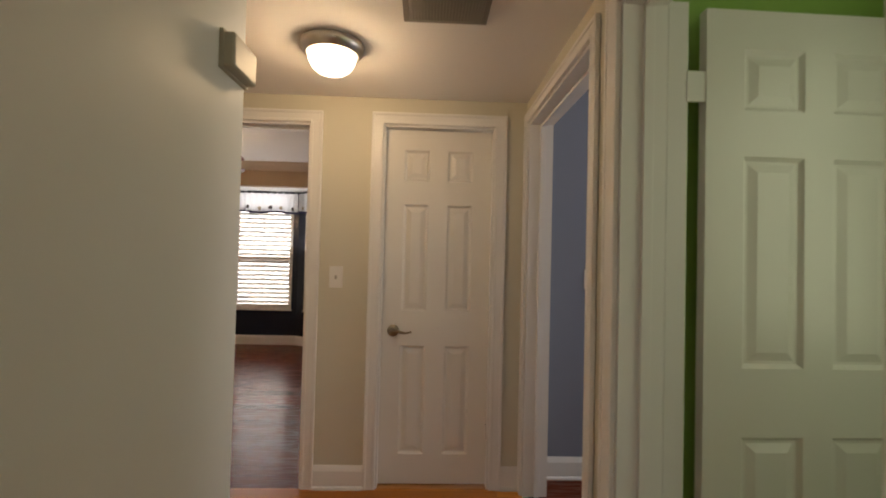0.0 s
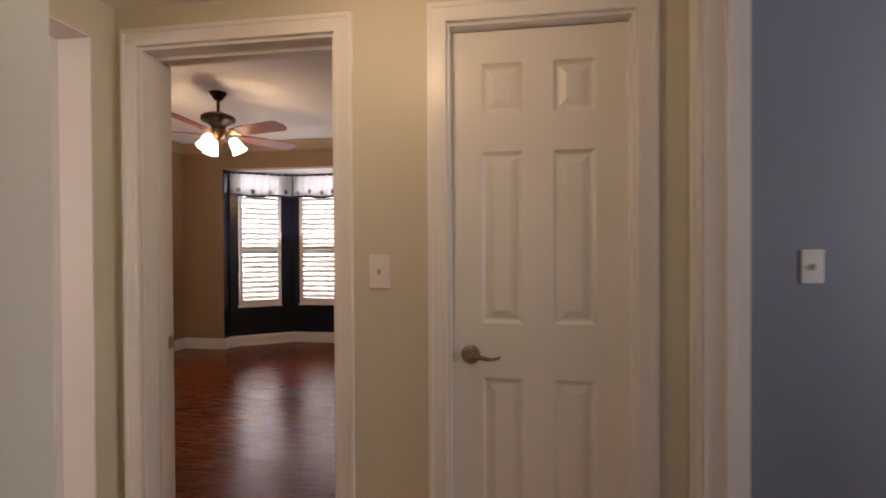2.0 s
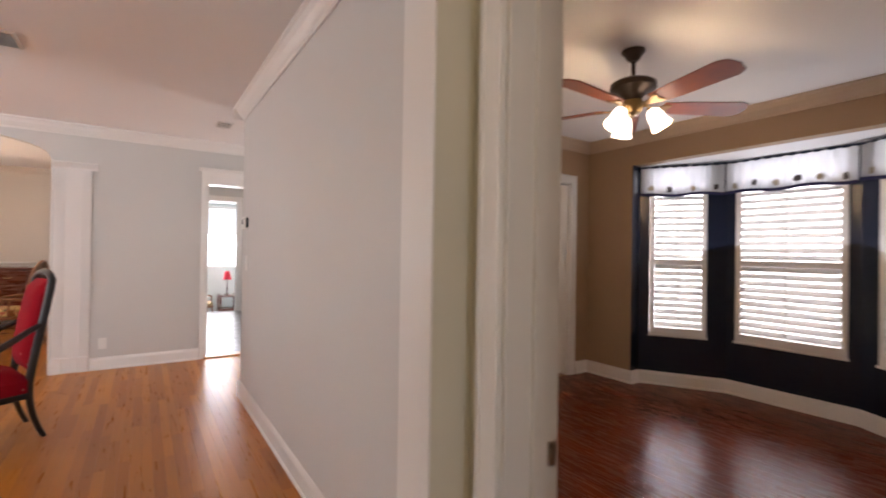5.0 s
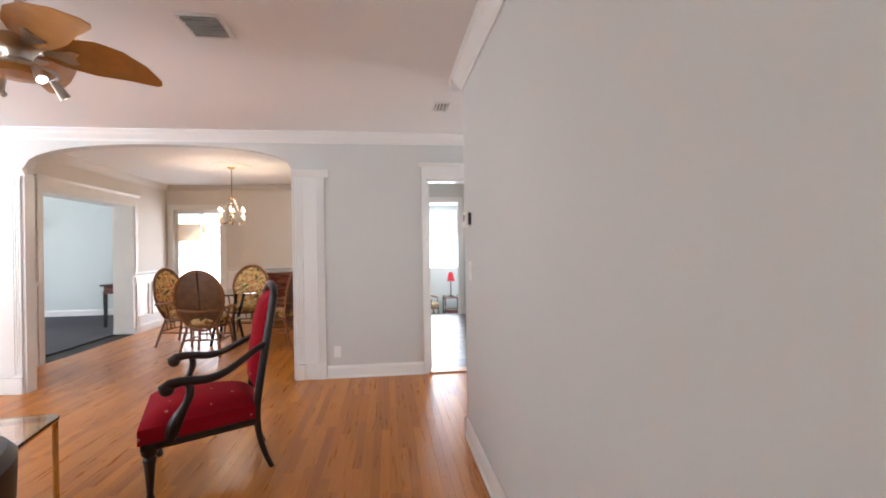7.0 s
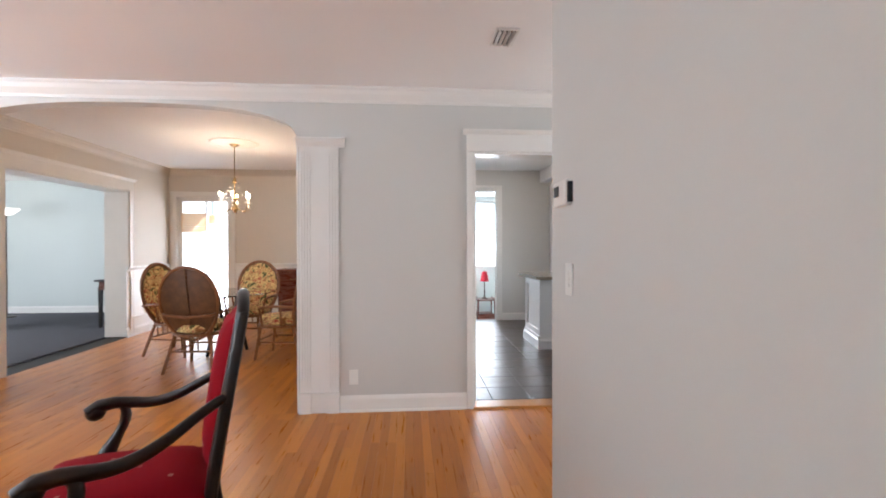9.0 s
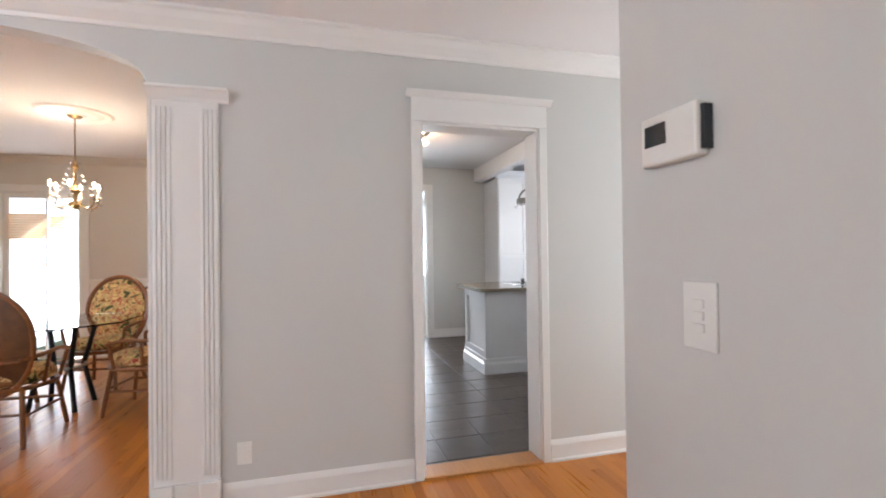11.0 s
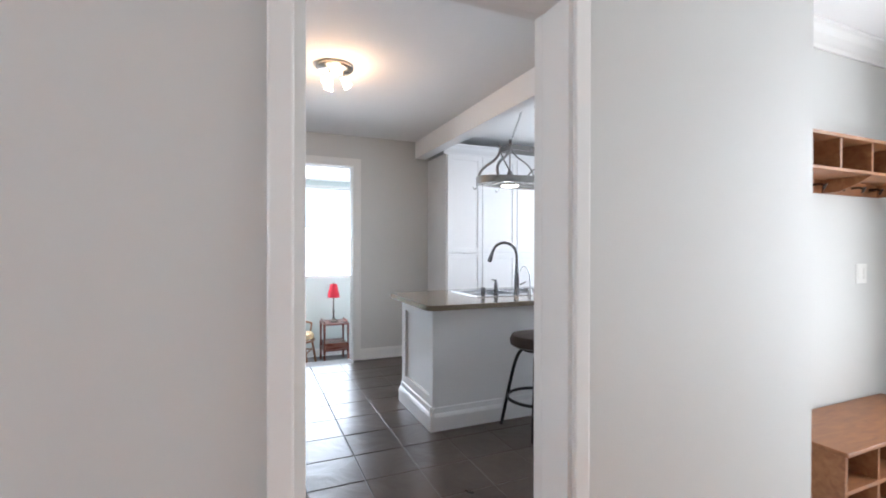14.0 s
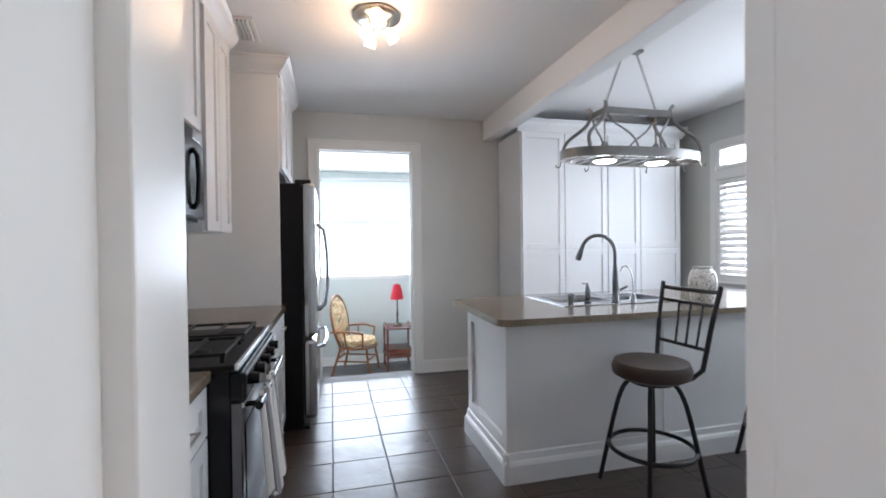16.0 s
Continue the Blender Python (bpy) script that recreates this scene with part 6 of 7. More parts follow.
def bar_stool(m):
    """Swivel stool; faces local -y, its back at +y."""
    s = thing("bar_stool", "black metal bar stool with a round brown padded seat", "bar stool", m, "bar stools")
    part("seat", lathe(bmesh.new(), [(0.0, 0.60), (0.16, 0.60), (0.195, 0.62), (0.20, 0.655), (0.185, 0.69), (0.12, 0.705), (0.0, 0.71)], seg=32), M_BROWNSEAT, s, "round brown padded seat", True)
    part("swivel_plate", lathe(bmesh.new(), [(0.0, 0.575), (0.11, 0.575), (0.11, 0.6), (0.0, 0.6)], seg=24), M_BLACK, s)
    for k in range(4):
        a = radians(45 + 90 * k)
        c, q = math.cos(a), math.sin(a)
        part("leg", tube(bmesh.new(), bez((0.06 * c, 0.06 * q, 0.585), (0.16 * c, 0.16 * q, 0.60), (0.17 * c, 0.17 * q, 0.45), (0.265 * c, 0.265 * q, 0.0), 14), 0.0125, 8), M_BLACK, s, "", True)
    part("foot_ring", loop_tube(bmesh.new(), [(0.214 * math.cos(2 * math.pi * k / 40), 0.214 * math.sin(2 * math.pi * k / 40), 0.23) for k in range(40)], 0.0115), M_BLACK, s, "", True)
    for x in (-1, 1):
        part("back_post", tube(bmesh.new(), [(x * 0.13, 0.13, 0.61), (x * 0.155, 0.185, 0.66), (x * 0.175, 0.225, 0.90), (x * 0.19, 0.27, 1.09)], [0.0125] * 4, 8), M_BLACK, s, "", True)
    for z, r in ((1.06, 0.012), (0.99, 0.01), (0.76, 0.01)):
        k = (z - 0.66) / 0.43
        w, y = 0.157 + 0.033 * k, 0.19 + 0.08 * k
        part("back_rail", tube(bmesh.new(), bez((-w, y, z), (-w / 2, y + 0.045, z - 0.012), (w / 2, y + 0.045, z - 0.012), (w, y, z), 10), r, 8), M_BLACK, s, "", True)
    for x in (-0.07, 0.0, 0.07):
        part("back_spindle", tube(bmesh.new(), [(x, 0.235, 0.755), (x * 1.12, 0.275, 0.985)], 0.0065, 6), M_BLACK, s)
    return s


bar_stool(pose(-7.03, 4.715, 0, 0, 0, 4))
bar_stool(pose(-7.0, 5.615, 0, 0, 0, -20))
# kitchen window
shutter_window("window_kitchen", pose(-8.66, 6.8, 0), 0.003, 0.90, 0.923, 1.917, "white plantation shutters in the kitchen window", 0.11, 1)
shutter_window("window_kitchen", pose(-8.66, 6.8, 0), 0.905, 2.457, 0.923, 1.917, "white plantation shutters in the kitchen window", 0.11, 1)
structure("window_kitchen_transom", boxes((-8.66, 6.795, 2.03, -8.62, 6.83, 2.25), (-6.24, 6.795, 2.03, -6.2, 6.83, 2.25), (-8.62, 6.795, 2.03, -6.24, 6.83, 2.06), (-8.62, 6.795, 2.22, -6.24, 6.83, 2.25), (-7.8, 6.795, 2.06, -7.77, 6.83, 2.22)), M_SHUTTER, "white frame of the narrow transom window", "window")
structure("backdrop_kitchen", boxes((-10.5, 8.0, -0.5, -4.6, 8.05, 4.0)), M_SKYGLOW, "bright overcast daylight beyond the kitchen window", "backdrop")
structure("trim_kitchen_window", boxes((-8.73, 6.785, 0.86, -8.66, 6.7995, 2.30), (-8.66, 6.785, 1.93, -6.2, 6.7995, 2.02), (-8.66, 6.785, 2.255, -6.2, 6.7995, 2.31), bevel=0.002), M_TRIM, "white painted window casing", "trim")

# ---- sunroom ----
M_FLORAL = blotches("floral_cotton", (0.66, 0.50, 0.20), ((0.22, 0.09, 0.025), (0.34, 0.05, 0.03), (0.07, 0.07, 0.02)), 11)
M_FLORAL2 = blotches("cream_floral_cotton", (0.68, 0.56, 0.33), ((0.22, 0.14, 0.05), (0.40, 0.13, 0.07), (0.10, 0.10, 0.04)), 11)
M_MAPLE = wood("honey_maple", (0.32, 0.13, 0.04), (0.50, 0.24, 0.08), 0.35, stretch=(4, 4, 1), per_piece=0.3)
M_MAHOG = wood("mahogany", (0.08, 0.018, 0.010), (0.18, 0.045, 0.022), 0.25, stretch=(6, 1, 6), per_piece=0.2, coat=0.3)
st = thing("side_table", "reddish wood side table with a shelf and drawer", "side table", pose(-11.5, 4.0, SZ))
part("top", boxes((-0.22, -0.2, 0.60, 0.22, 0.2, 0.625), bevel=0.006), M_MAHOG, st)
for y in (-0.18, 0.17):
    part("rail", boxes((-0.2, y, 0.625, 0.2, y + 0.01, 0.66)), M_MAHOG, st)
part("shelf", boxes((-0.21, -0.19, 0.20, 0.21, 0.19, 0.222), bevel=0.004), M_MAHOG, st)
part("drawer", boxes((-0.19, -0.17, 0.224, 0.205, 0.17, 0.32), bevel=0.004), M_MAHOG, st)
for x in (-0.2, 0.2):
    for y in (-0.18, 0.18):
        part("leg", lathe(bmesh.new(), [(0.012, 0.0), (0.018, 0.05), (0.014, 0.12), (0.02, 0.21), (0.013, 0.35), (0.018, 0.5), (0.018, 0.60)], (x, y, 0), 10), M_MAHOG, st, "", True)
lp = thing("table_lamp", "slim dark table lamp with a bright red shade", "lamp", pose(-11.5, 3.99, SZ + 0.6255))
part("base", lathe(bmesh.new(), [(0.0, 0.0), (0.07, 0.0), (0.072, 0.012), (0.04, 0.03), (0.015, 0.05), (0.012, 0.12), (0.018, 0.16), (0.01, 0.2), (0.009, 0.40), (0.0, 0.40)], seg=18), M_BRONZE, lp, "", True)
part("shade", lathe(bmesh.new(), [(0.095, 0.385), (0.085, 0.45), (0.06, 0.56), (0.05, 0.595), (0.048, 0.592), (0.058, 0.556), (0.083, 0.446), (0.092, 0.385)], seg=24), mat("red_shade_cloth", (0.55, 0.02, 0.04), 0.8, vary=0.05), lp, "bright red fabric shade", True)
part("finial", lathe(bmesh.new(), [(0.0, 0.59), (0.01, 0.60), (0.006, 0.62), (0.0, 0.625)], seg=10), M_BRASS, lp)
structure("window_sunroom", boxes((-11.96, 1.7, 0.81, -11.90, 4.9, 0.86), (-11.96, 1.7, 2.30, -11.90, 4.9, 2.35), (-11.96, 1.7, 0.86, -11.90, 1.75, 2.30), (-11.96, 4.85, 0.86, -11.90, 4.9, 2.30)), M_TRIM, "white frame of the wide sunroom window", "window")
bl = thing("roller_blind", "pale blue-white roller blind half lowered in the sunroom window", "blind", pose(-11.89, 1.72, 0, 0, 0, 90))
mb = bpy.data.materials.new("blind_cloth")
mb.use_nodes = True
nb, lb = mb.node_tree.nodes, mb.node_tree.links
tr = nb.new("ShaderNodeBsdfTranslucent")
tr.inputs["Color"].default_value = (0.70, 0.76, 0.80, 1)
nb["Principled BSDF"].inputs["Base Color"].default_value = (0.80, 0.82, 0.84, 1)
mx = nb.new("ShaderNodeMixShader")
mx.inputs["Fac"].default_value = 0.5
lb.new(nb["Principled BSDF"].outputs["BSDF"], mx.inputs[1])
lb.new(tr.outputs["BSDF"], mx.inputs[2])
lb.new(mx.outputs["Shader"], nb["Material Output"].inputs["Surface"])
part("cloth", boxes((0.0, -0.03, 1.66, 3.16, -0.028, 2.30)), mb, bl)
part("bottom_bar", boxes((0.0, -0.034, 1.64, 3.16, -0.024, 1.665), bevel=0.003), M_TRIM, bl)
part("roller", tube(bmesh.new(), [(0.0, -0.03, 2.30), (3.16, -0.03, 2.30)], 0.02, 12), M_TRIM, bl)
structure("backdrop_sunroom", boxes((-13.6, -1.0, -1.0, -13.55, 7.6, 4.0)), M_SKYGLOW, "bright overcast daylight beyond the sunroom", "backdrop")

# ---- dining room ----
M_RATTAN = wood("rattan_cane", (0.13, 0.042, 0.012), (0.30, 0.115, 0.032), 0.35, stretch=(12, 12, 12), per_piece=0.2)


def weave():
    m = bpy.data.materials.new("woven_cane_back")
    m.use_nodes = True
    n, l = m.node_tree.nodes, m.node_tree.links
    b = n["Principled BSDF"]
    tc = n.new("ShaderNodeTexCoord")
    nz = n.new("ShaderNodeTexNoise")
    nz.inputs["Scale"].default_value = 13
    l.new(tc.outputs["Object"], nz.inputs["Vector"])
    ck = n.new("ShaderNodeTexWave")
    ck.inputs["Scale"].default_value = 55
    ck.inputs["Distortion"].default_value = 3
    l.new(tc.outputs["Object"], ck.inputs["Vector"])
    mix = n.new("ShaderNodeMix")
    mix.data_type = "RGBA"
    mix.inputs[6].default_value, mix.inputs[7].default_value = (0.045, 0.017, 0.006, 1), (0.19, 0.082, 0.026, 1)
    l.new(nz.outputs["Fac"], mix.inputs[0])
    l.new(mix.outputs[2], b.inputs["Base Color"])
    bp = n.new("ShaderNodeBump")
    bp.inputs["Strength"].default_value = 0.2
    bp.inputs["Distance"].default_value = 0.0015
    l.new(ck.outputs["Fac"], bp.inputs["Height"])
    l.new(bp.outputs["Normal"], b.inputs["Normal"])
    b.inputs["Roughness"].default_value = 0.5
    return m


M_WEAVE = weave()


def rattan_chair(m, name="dining_chair", label="rattan balloon-back dining chair with floral yellow cushions", cat="chair", group="rattan chairs round the table", cloth=M_FLORAL):
    """Balloon-back cane armchair; faces local -y."""
    c = thing(name, label, cat, m, group)
    part("seat", lathe(bmesh.new(), [(0.0, 0.40), (0.23, 0.40), (0.26, 0.42), (0.262, 0.455), (0.24, 0.49), (0.15, 0.505), (0.0, 0.51)], seg=28), cloth, c, "floral yellow seat cushion", True)
    part("seat_ring", loop_tube(bmesh.new(), [(0.265 * math.cos(2 * math.pi * k / 32), 0.265 * math.sin(2 * math.pi * k / 32), 0.385) for k in range(32)], 0.017), M_RATTAN, c, "", True)
    tilt = pose(0, 0.27, 0.76, -10, 0, 0)
    oval_pts = [tilt @ Vector((0.293 * math.cos(a), 0, 0.335 * math.sin(a) * (1.0 if math.sin(a) > 0 else 1.3))) for a in (2 * math.pi * k / 40 for k in range(40))]
    part("back_hoop", loop_tube(bmesh.new(), oval_pts, 0.017), M_RATTAN, c, "", True)
    bm = lathe(bmesh.new(), [(0.0, 0.035), (0.18, 0.03), (0.245, 0.012), (0.25, 0.0), (0.0, 0.0)], seg=28, m=tilt @ pose(0, 0, 0, 90, 0, 0) @ pose(0, -0.03, 0) @ Matrix.Diagonal((1.08, 1.34, 1, 1)))
    part("back_cushion", bm, cloth, c, "floral yellow back cushion", True)
    bm = lathe(bmesh.new(), [(0.0, -0.012), (0.25, -0.006), (0.262, 0.0), (0.0, -0.001)], seg=28, m=tilt @ pose(0, 0, 0, 90, 0, 0) @ pose(0, -0.035, 0) @ Matrix.Diagonal((1.08, 1.4, 1, 1)))
    part("woven_back", bm, M_WEAVE, c, "dark woven cane back", True)
    part("back_spine", tube(bmesh.new(), [tilt @ Vector((0, 0.022, -0.36)), tilt @ Vector((0, 0.018, 0.33))], 0.007, 8), M_WEAVE, c, "", True)
    arms = [(-0.28, -0.16, 0.60), (-0.31, 0.0, 0.63), (-0.30, 0.18, 0.62), (-0.24, 0.30, 0.60), (0.0, 0.335, 0.585), (0.24, 0.30, 0.60), (0.30, 0.18, 0.62), (0.31, 0.0, 0.63), (0.28, -0.16, 0.60)]
    part("arm_hoop", tube(bmesh.new(), arms, 0.016, 8), M_RATTAN, c, "", True)
    for s in (-1, 1):
        part("arm_post", tube(bmesh.new(), [(s * 0.235, -0.14, 0.39), (s * 0.28, -0.16, 0.605)], 0.014, 8), M_RATTAN, c, "", True)
        part("arm_post", tube(bmesh.new(), [(s * 0.25, 0.08, 0.39), (s * 0.302, 0.10, 0.625)], 0.012, 8), M_RATTAN, c, "", True)
        part("front_leg", tube(bmesh.new(), [(s * 0.19, -0.18, 0.39), (s * 0.235, -0.235, 0.0)], 0.017, 8), M_RATTAN, c, "", True)
        part("back_leg", tube(bmesh.new(), [(s * 0.18, 0.19, 0.39), (s * 0.25, 0.30, 0.0)], 0.017, 8), M_RATTAN, c, "", True)
        part("stretcher", tube(bmesh.new(), [(s * 0.212, -0.205, 0.2), (s * 0.214, 0.245, 0.2)], 0.011, 8), M_RATTAN, c, "", True)
    for y0 in (-0.205, 0.245):
        part("stretcher", tube(bmesh.new(), [(-0.214, y0, 0.22), (0.214, y0, 0.22)], 0.011, 8), M_RATTAN, c, "", True)
    for k in range(3):
        x = -0.08 + 0.08 * k
        part("back_slat", tube(bmesh.new(), [(x, 0.245, 0.22), (x, 0.255, 0.38)], 0.008, 6), M_RATTAN, c)
    return c


chA = rattan_chair(pose(-6.767, 0.11, 0, 0, 0, -92))
copy_thing(chA, pose(-7.46, -0.45, 0, 0, 0, 168))
copy_thing(chA, pose(-8.03, 0.178, 0, 0, 0, 84))
copy_thing(chA, pose(-7.20, 0.85, 0, 0, 0, -8))
rattan_chair(pose(-11.45, 3.42, SZ, 0, 0, 158), "armchair", "rattan balloon-back armchair with cream floral cushions", "armchair", "", M_FLORAL2)
dt = thing("dining_table", "octagonal glass dining table on a metal pedestal", "table", pose(-7.39, 0.133, 0))
part("glass_top", slab(bmesh.new(), [(0.56 * math.cos(radians(22.5 + 45 * k)), 0.56 * math.sin(radians(22.5 + 45 * k))) for k in range(8)], 0.735, 0.747), M_GLASS, dt, "clear glass top")
for k in range(4):
    a = radians(45 + 90 * k)
    part("leg", tube(bmesh.new(), [(0.24 * math.cos(a), 0.24 * math.sin(a), 0.0), (0.16 * math.cos(a), 0.16 * math.sin(a), 0.36), (0.26 * math.cos(a), 0.26 * math.sin(a), 0.733)], 0.02, 10), M_BLACK, dt, "", True)
part("ring", loop_tube(bmesh.new(), [(0.165 * math.cos(2 * math.pi * k / 24), 0.165 * math.sin(2 * math.pi * k / 24), 0.36) for k in range(24)], 0.015), M_NICKEL, dt, "", True)
ch2 = thing("chandelier", "brass chandelier with lit candle bulbs and crystal drops", "chandelier", pose(-7.53, 0.17, 0.0))
part("chain", tube(bmesh.new(), [(0, 0, DZ - 0.03), (0, 0, 2.16)], 0.006, 8), M_BRASS, ch2)
part("canopy", lathe(bmesh.new(), [(0.0, DZ - 0.05), (0.04, DZ - 0.045), (0.06, DZ - 0.026), (0.0, DZ - 0.0245)], seg=20), M_BRASS, ch2, "", True)
part("stem", lathe(bmesh.new(), [(0.0, 1.72), (0.02, 1.735), (0.035, 1.77), (0.015, 1.81), (0.02, 1.86), (0.045, 1.90), (0.015, 1.95), (0.012, 2.08), (0.03, 2.11), (0.01, 2.17), (0.0, 2.18)], seg=16), M_BRASS, ch2, "", True)
M_CANDLE = glow("lit_candle_bulb", (1.0, 0.86, 0.6), 22.0)
M_CRYSTAL = clear("crystal", (1, 1, 1), 0.0, 1.5)
for k in range(6):
    a = radians(60 * k + 12)
    c, s = math.cos(a), math.sin(a)
    part("arm", tube(bmesh.new(), bez((0.02 * c, 0.02 * s, 1.80), (0.12 * c, 0.12 * s, 1.70), (0.195 * c, 0.195 * s, 1.74), (0.18 * c, 0.18 * s, 1.85), 10), 0.006, 6), M_BRASS, ch2, "", True)
    part("candle", lathe(bmesh.new(), [(0.03, 0.0), (0.025, 0.008), (0.009, 0.01), (0.009, 0.07), (0.0, 0.07)], (0.18 * c, 0.18 * s, 1.85), 10), M_PLASTIC, ch2, "cream candle sleeve")
    part("bulb", lathe(bmesh.new(), [(0.0, 0.0), (0.012, 0.015), (0.012, 0.03), (0.004, 0.055), (0.0, 0.06)], (0.18 * c, 0.18 * s, 1.92), 10), M_CANDLE, ch2, "lit flame bulb", True).visible_shadow = False
    for r, z in ((0.18, 1.84), (0.12, 1.755), (0.20, 1.81)):
        part("crystal_drop", lathe(bmesh.new(), [(0.0, 0.0), (0.008, -0.012), (0.01, -0.022), (0.0, -0.045)], (r * c, r * s, z), 8), M_CRYSTAL, ch2)
    bm = bmesh.new()
    for q in range(9):
        f = q / 8
        r, z = 0.035 + 0.125 * f, 2.15 - 0.24 * f - 0.07 * math.sin(math.pi * f)
        lathe(bm, [(0.0, 0.008), (0.0055, 0.0), (0.0, -0.008)], (r * c, r * s, z), 6)
    part("bead_strand", bm, M_CRYSTAL, ch2, "swag of clear crystal beads")
md = structure("ceiling_medallion", lathe(bmesh.new(), [(0.0, DZ - 0.022), (0.06, DZ - 0.024), (0.09, DZ - 0.014), (0.16, DZ - 0.018), (0.22, DZ - 0.010), (0.27, DZ - 0.016), (0.295, DZ - 0.001), (0.0, DZ - 0.001)], (-7.53, 0.17, 0), 40), M_CREAM, "round cream plaster medallion above the chandelier", "medallion")
# wainscot with chair rail and picture-frame panels
RAIL = [(0.001, -0.01), (0.016, -0.01), (0.02, 0.015), (0.036, 0.03), (0.045, 0.05), (0.042, 0.065), (0.001, 0.065)]
bm = bmesh.new()
for p0, p1, o in (((-9.6, -1.69, 0.95), (-8.45, -1.69, 0.95), (0, 1, 0)), ((-6.43, -1.69, 0.95), (-5.415, -1.69, 0.95), (0, 1, 0)), ((-9.6, -0.595, 0.95), (-9.6, 1.90, 0.95), (1, 0, 0))):
    profile_run(bm, RAIL, p0, p1, o)
structure("trim_chair_rail", bm, M_TRIM, "white chair rail around the dining room", "trim")
bm = boxes((-9.6, -1.689, 0.13, -8.455, -1.684, 0.95), (-6.43, -1.689, 0.13, -5.415, -1.684, 0.95), (-9.599, -0.595, 0.13, -9.594, 1.90, 0.95))
structure("trim_wainscot", bm, M_TRIM, "white painted wainscot below the chair rail", "trim")
frames = [(-9.5, -9.02), (-8.94, -8.53), (-6.36, -5.94), (-5.86, -5.49)]
for a, b in frames:
    t = 0.03
    structure("trim_panel_frame", boxes((a, -1.6845, 0.26, a + t, -1.664, 0.84), (b - t, -1.6845, 0.26, b, -1.664, 0.84), (a + t, -1.6845, 0.26, b - t, -1.664, 0.26 + t), (a + t, -1.6845, 0.84 - t, b - t, -1.664, 0.84), bevel=0.004), M_TRIM, "white picture-frame moulding on the wainscot", "trim")
for a, b in ((-0.4, 0.25), (0.35, 1.0), (1.1, 1.75)):
    t = 0.03
    structure("trim_panel_frame", boxes((-9.5945, a, 0.26, -9.574, a + t, 0.84), (-9.5945, b - t, 0.26, -9.574, b, 0.84), (-9.5945, a + t, 0.26, -9.574, b - t, 0.26 + t), (-9.5945, a + t, 0.84 - t, -9.574, b - t, 0.84), bevel=0.004), M_TRIM, "white picture-frame moulding on the wainscot", "trim")
sb = thing("sideboard", "carved reddish wood sideboard against the dining room wall", "sideboard", pose(-9.30, 0.97, 0, 0, 0, 90))
part("body", boxes((-0.72, -0.22, 0.12, 0.72, 0.25, 0.90), bevel=0.006), M_MAHOG, sb)
part("top", boxes((-0.76, -0.26, 0.90, 0.76, 0.26, 0.935), bevel=0.01), M_MAHOG, sb)
for k in range(3):
    u = -0.70 + 0.47 * k
    d = part("door", boxes((u, -0.24, 0.16, u + 0.455, -0.22, 0.66), bevel=0.006), M_MAHOG, sb)
    part("raised_panel", boxes((u + 0.06, -0.25, 0.22, u + 0.395, -0.24, 0.60), bevel=0.006), M_MAHOG, d)
    d = part("drawer", boxes((u, -0.24, 0.68, u + 0.455, -0.22, 0.88), bevel=0.006), M_MAHOG, sb)
    part("pull", tube(bmesh.new(), bez((u + 0.18, -0.24, 0.79), (u + 0.19, -0.275, 0.76), (u + 0.265, -0.275, 0.76), (u + 0.275, -0.24, 0.79), 8), 0.005, 6), M_BRASS, d)
for x in (-0.66, 0.66):
    for y in (-0.17, 0.2):
        part("foot", lathe(bmesh.new(), [(0.02, 0.0), (0.04, 0.03), (0.025, 0.07), (0.045, 0.12)], (x, y, 0), 12), M_MAHOG, sb, "", True)
# glazed door with a woven shade
gd = thing("door_6", "white glazed patio door with a half-lowered woven shade", "door", pose(-9.66, -1.56, 0, 0, 0, 90), "", "structure")
part("stile_frame", boxes((0.003, 0, 0.01, 0.06, 0.04, 2.13), (0.80, 0, 0.01, 0.857, 0.04, 2.13), (0.06, 0, 0.01, 0.80, 0.04, 0.12), (0.06, 0, 2.07, 0.80, 0.04, 2.13), (0.44, 0.004, 0.12, 0.46, 0.036, 2.07), bevel=0.003), M_TRIM, gd)
pp = part("pane", boxes((0.06, 0.017, 0.12, 0.80, 0.023, 2.07)), M_PANE, gd, "clear door glass")
pp.visible_shadow = False
M_BAMBOO = mat("woven_bamboo", (0.78, 0.62, 0.42), 0.8, vary=0.2, scale=40, bump=0.5, bump_scale=120)
nb, lb = M_BAMBOO.node_tree.nodes, M_BAMBOO.node_tree.links
tr = nb.new("ShaderNodeBsdfTranslucent")
tr.inputs["Color"].default_value = (0.80, 0.62, 0.42, 1)
mx = nb.new("ShaderNodeMixShader")
mx.inputs["Fac"].default_value = 0.6
lb.new(nb["Principled BSDF"].outputs["BSDF"], mx.inputs[1])
lb.new(tr.outputs["BSDF"], mx.inputs[2])
lb.new(mx.outputs["Shader"], nb["Material Output"].inputs["Surface"])
ws = thing("woven_shade", "tan woven bamboo shade over the upper patio door glass", "blind", pose(-9.655, -1.56, 0, 0, 0, 90))
for k in range(10):
    z = 1.55 + 0.032 * k
    part("slat", boxes((0.05, -0.012, z, 0.46, -0.006, z + 0.028)), M_BAMBOO, ws)
for k in range(5):
    z = 1.68 + 0.032 * k
    part("slat", boxes((0.50, -0.012, z, 0.80, -0.006, z + 0.028)), M_BAMBOO, ws)
part("cord", boxes((0.1, -0.009, 1.55, 0.104, -0.007, 2.1), (0.7, -0.009, 1.68, 0.704, -0.007, 2.1)), M_BAMBOO, ws)
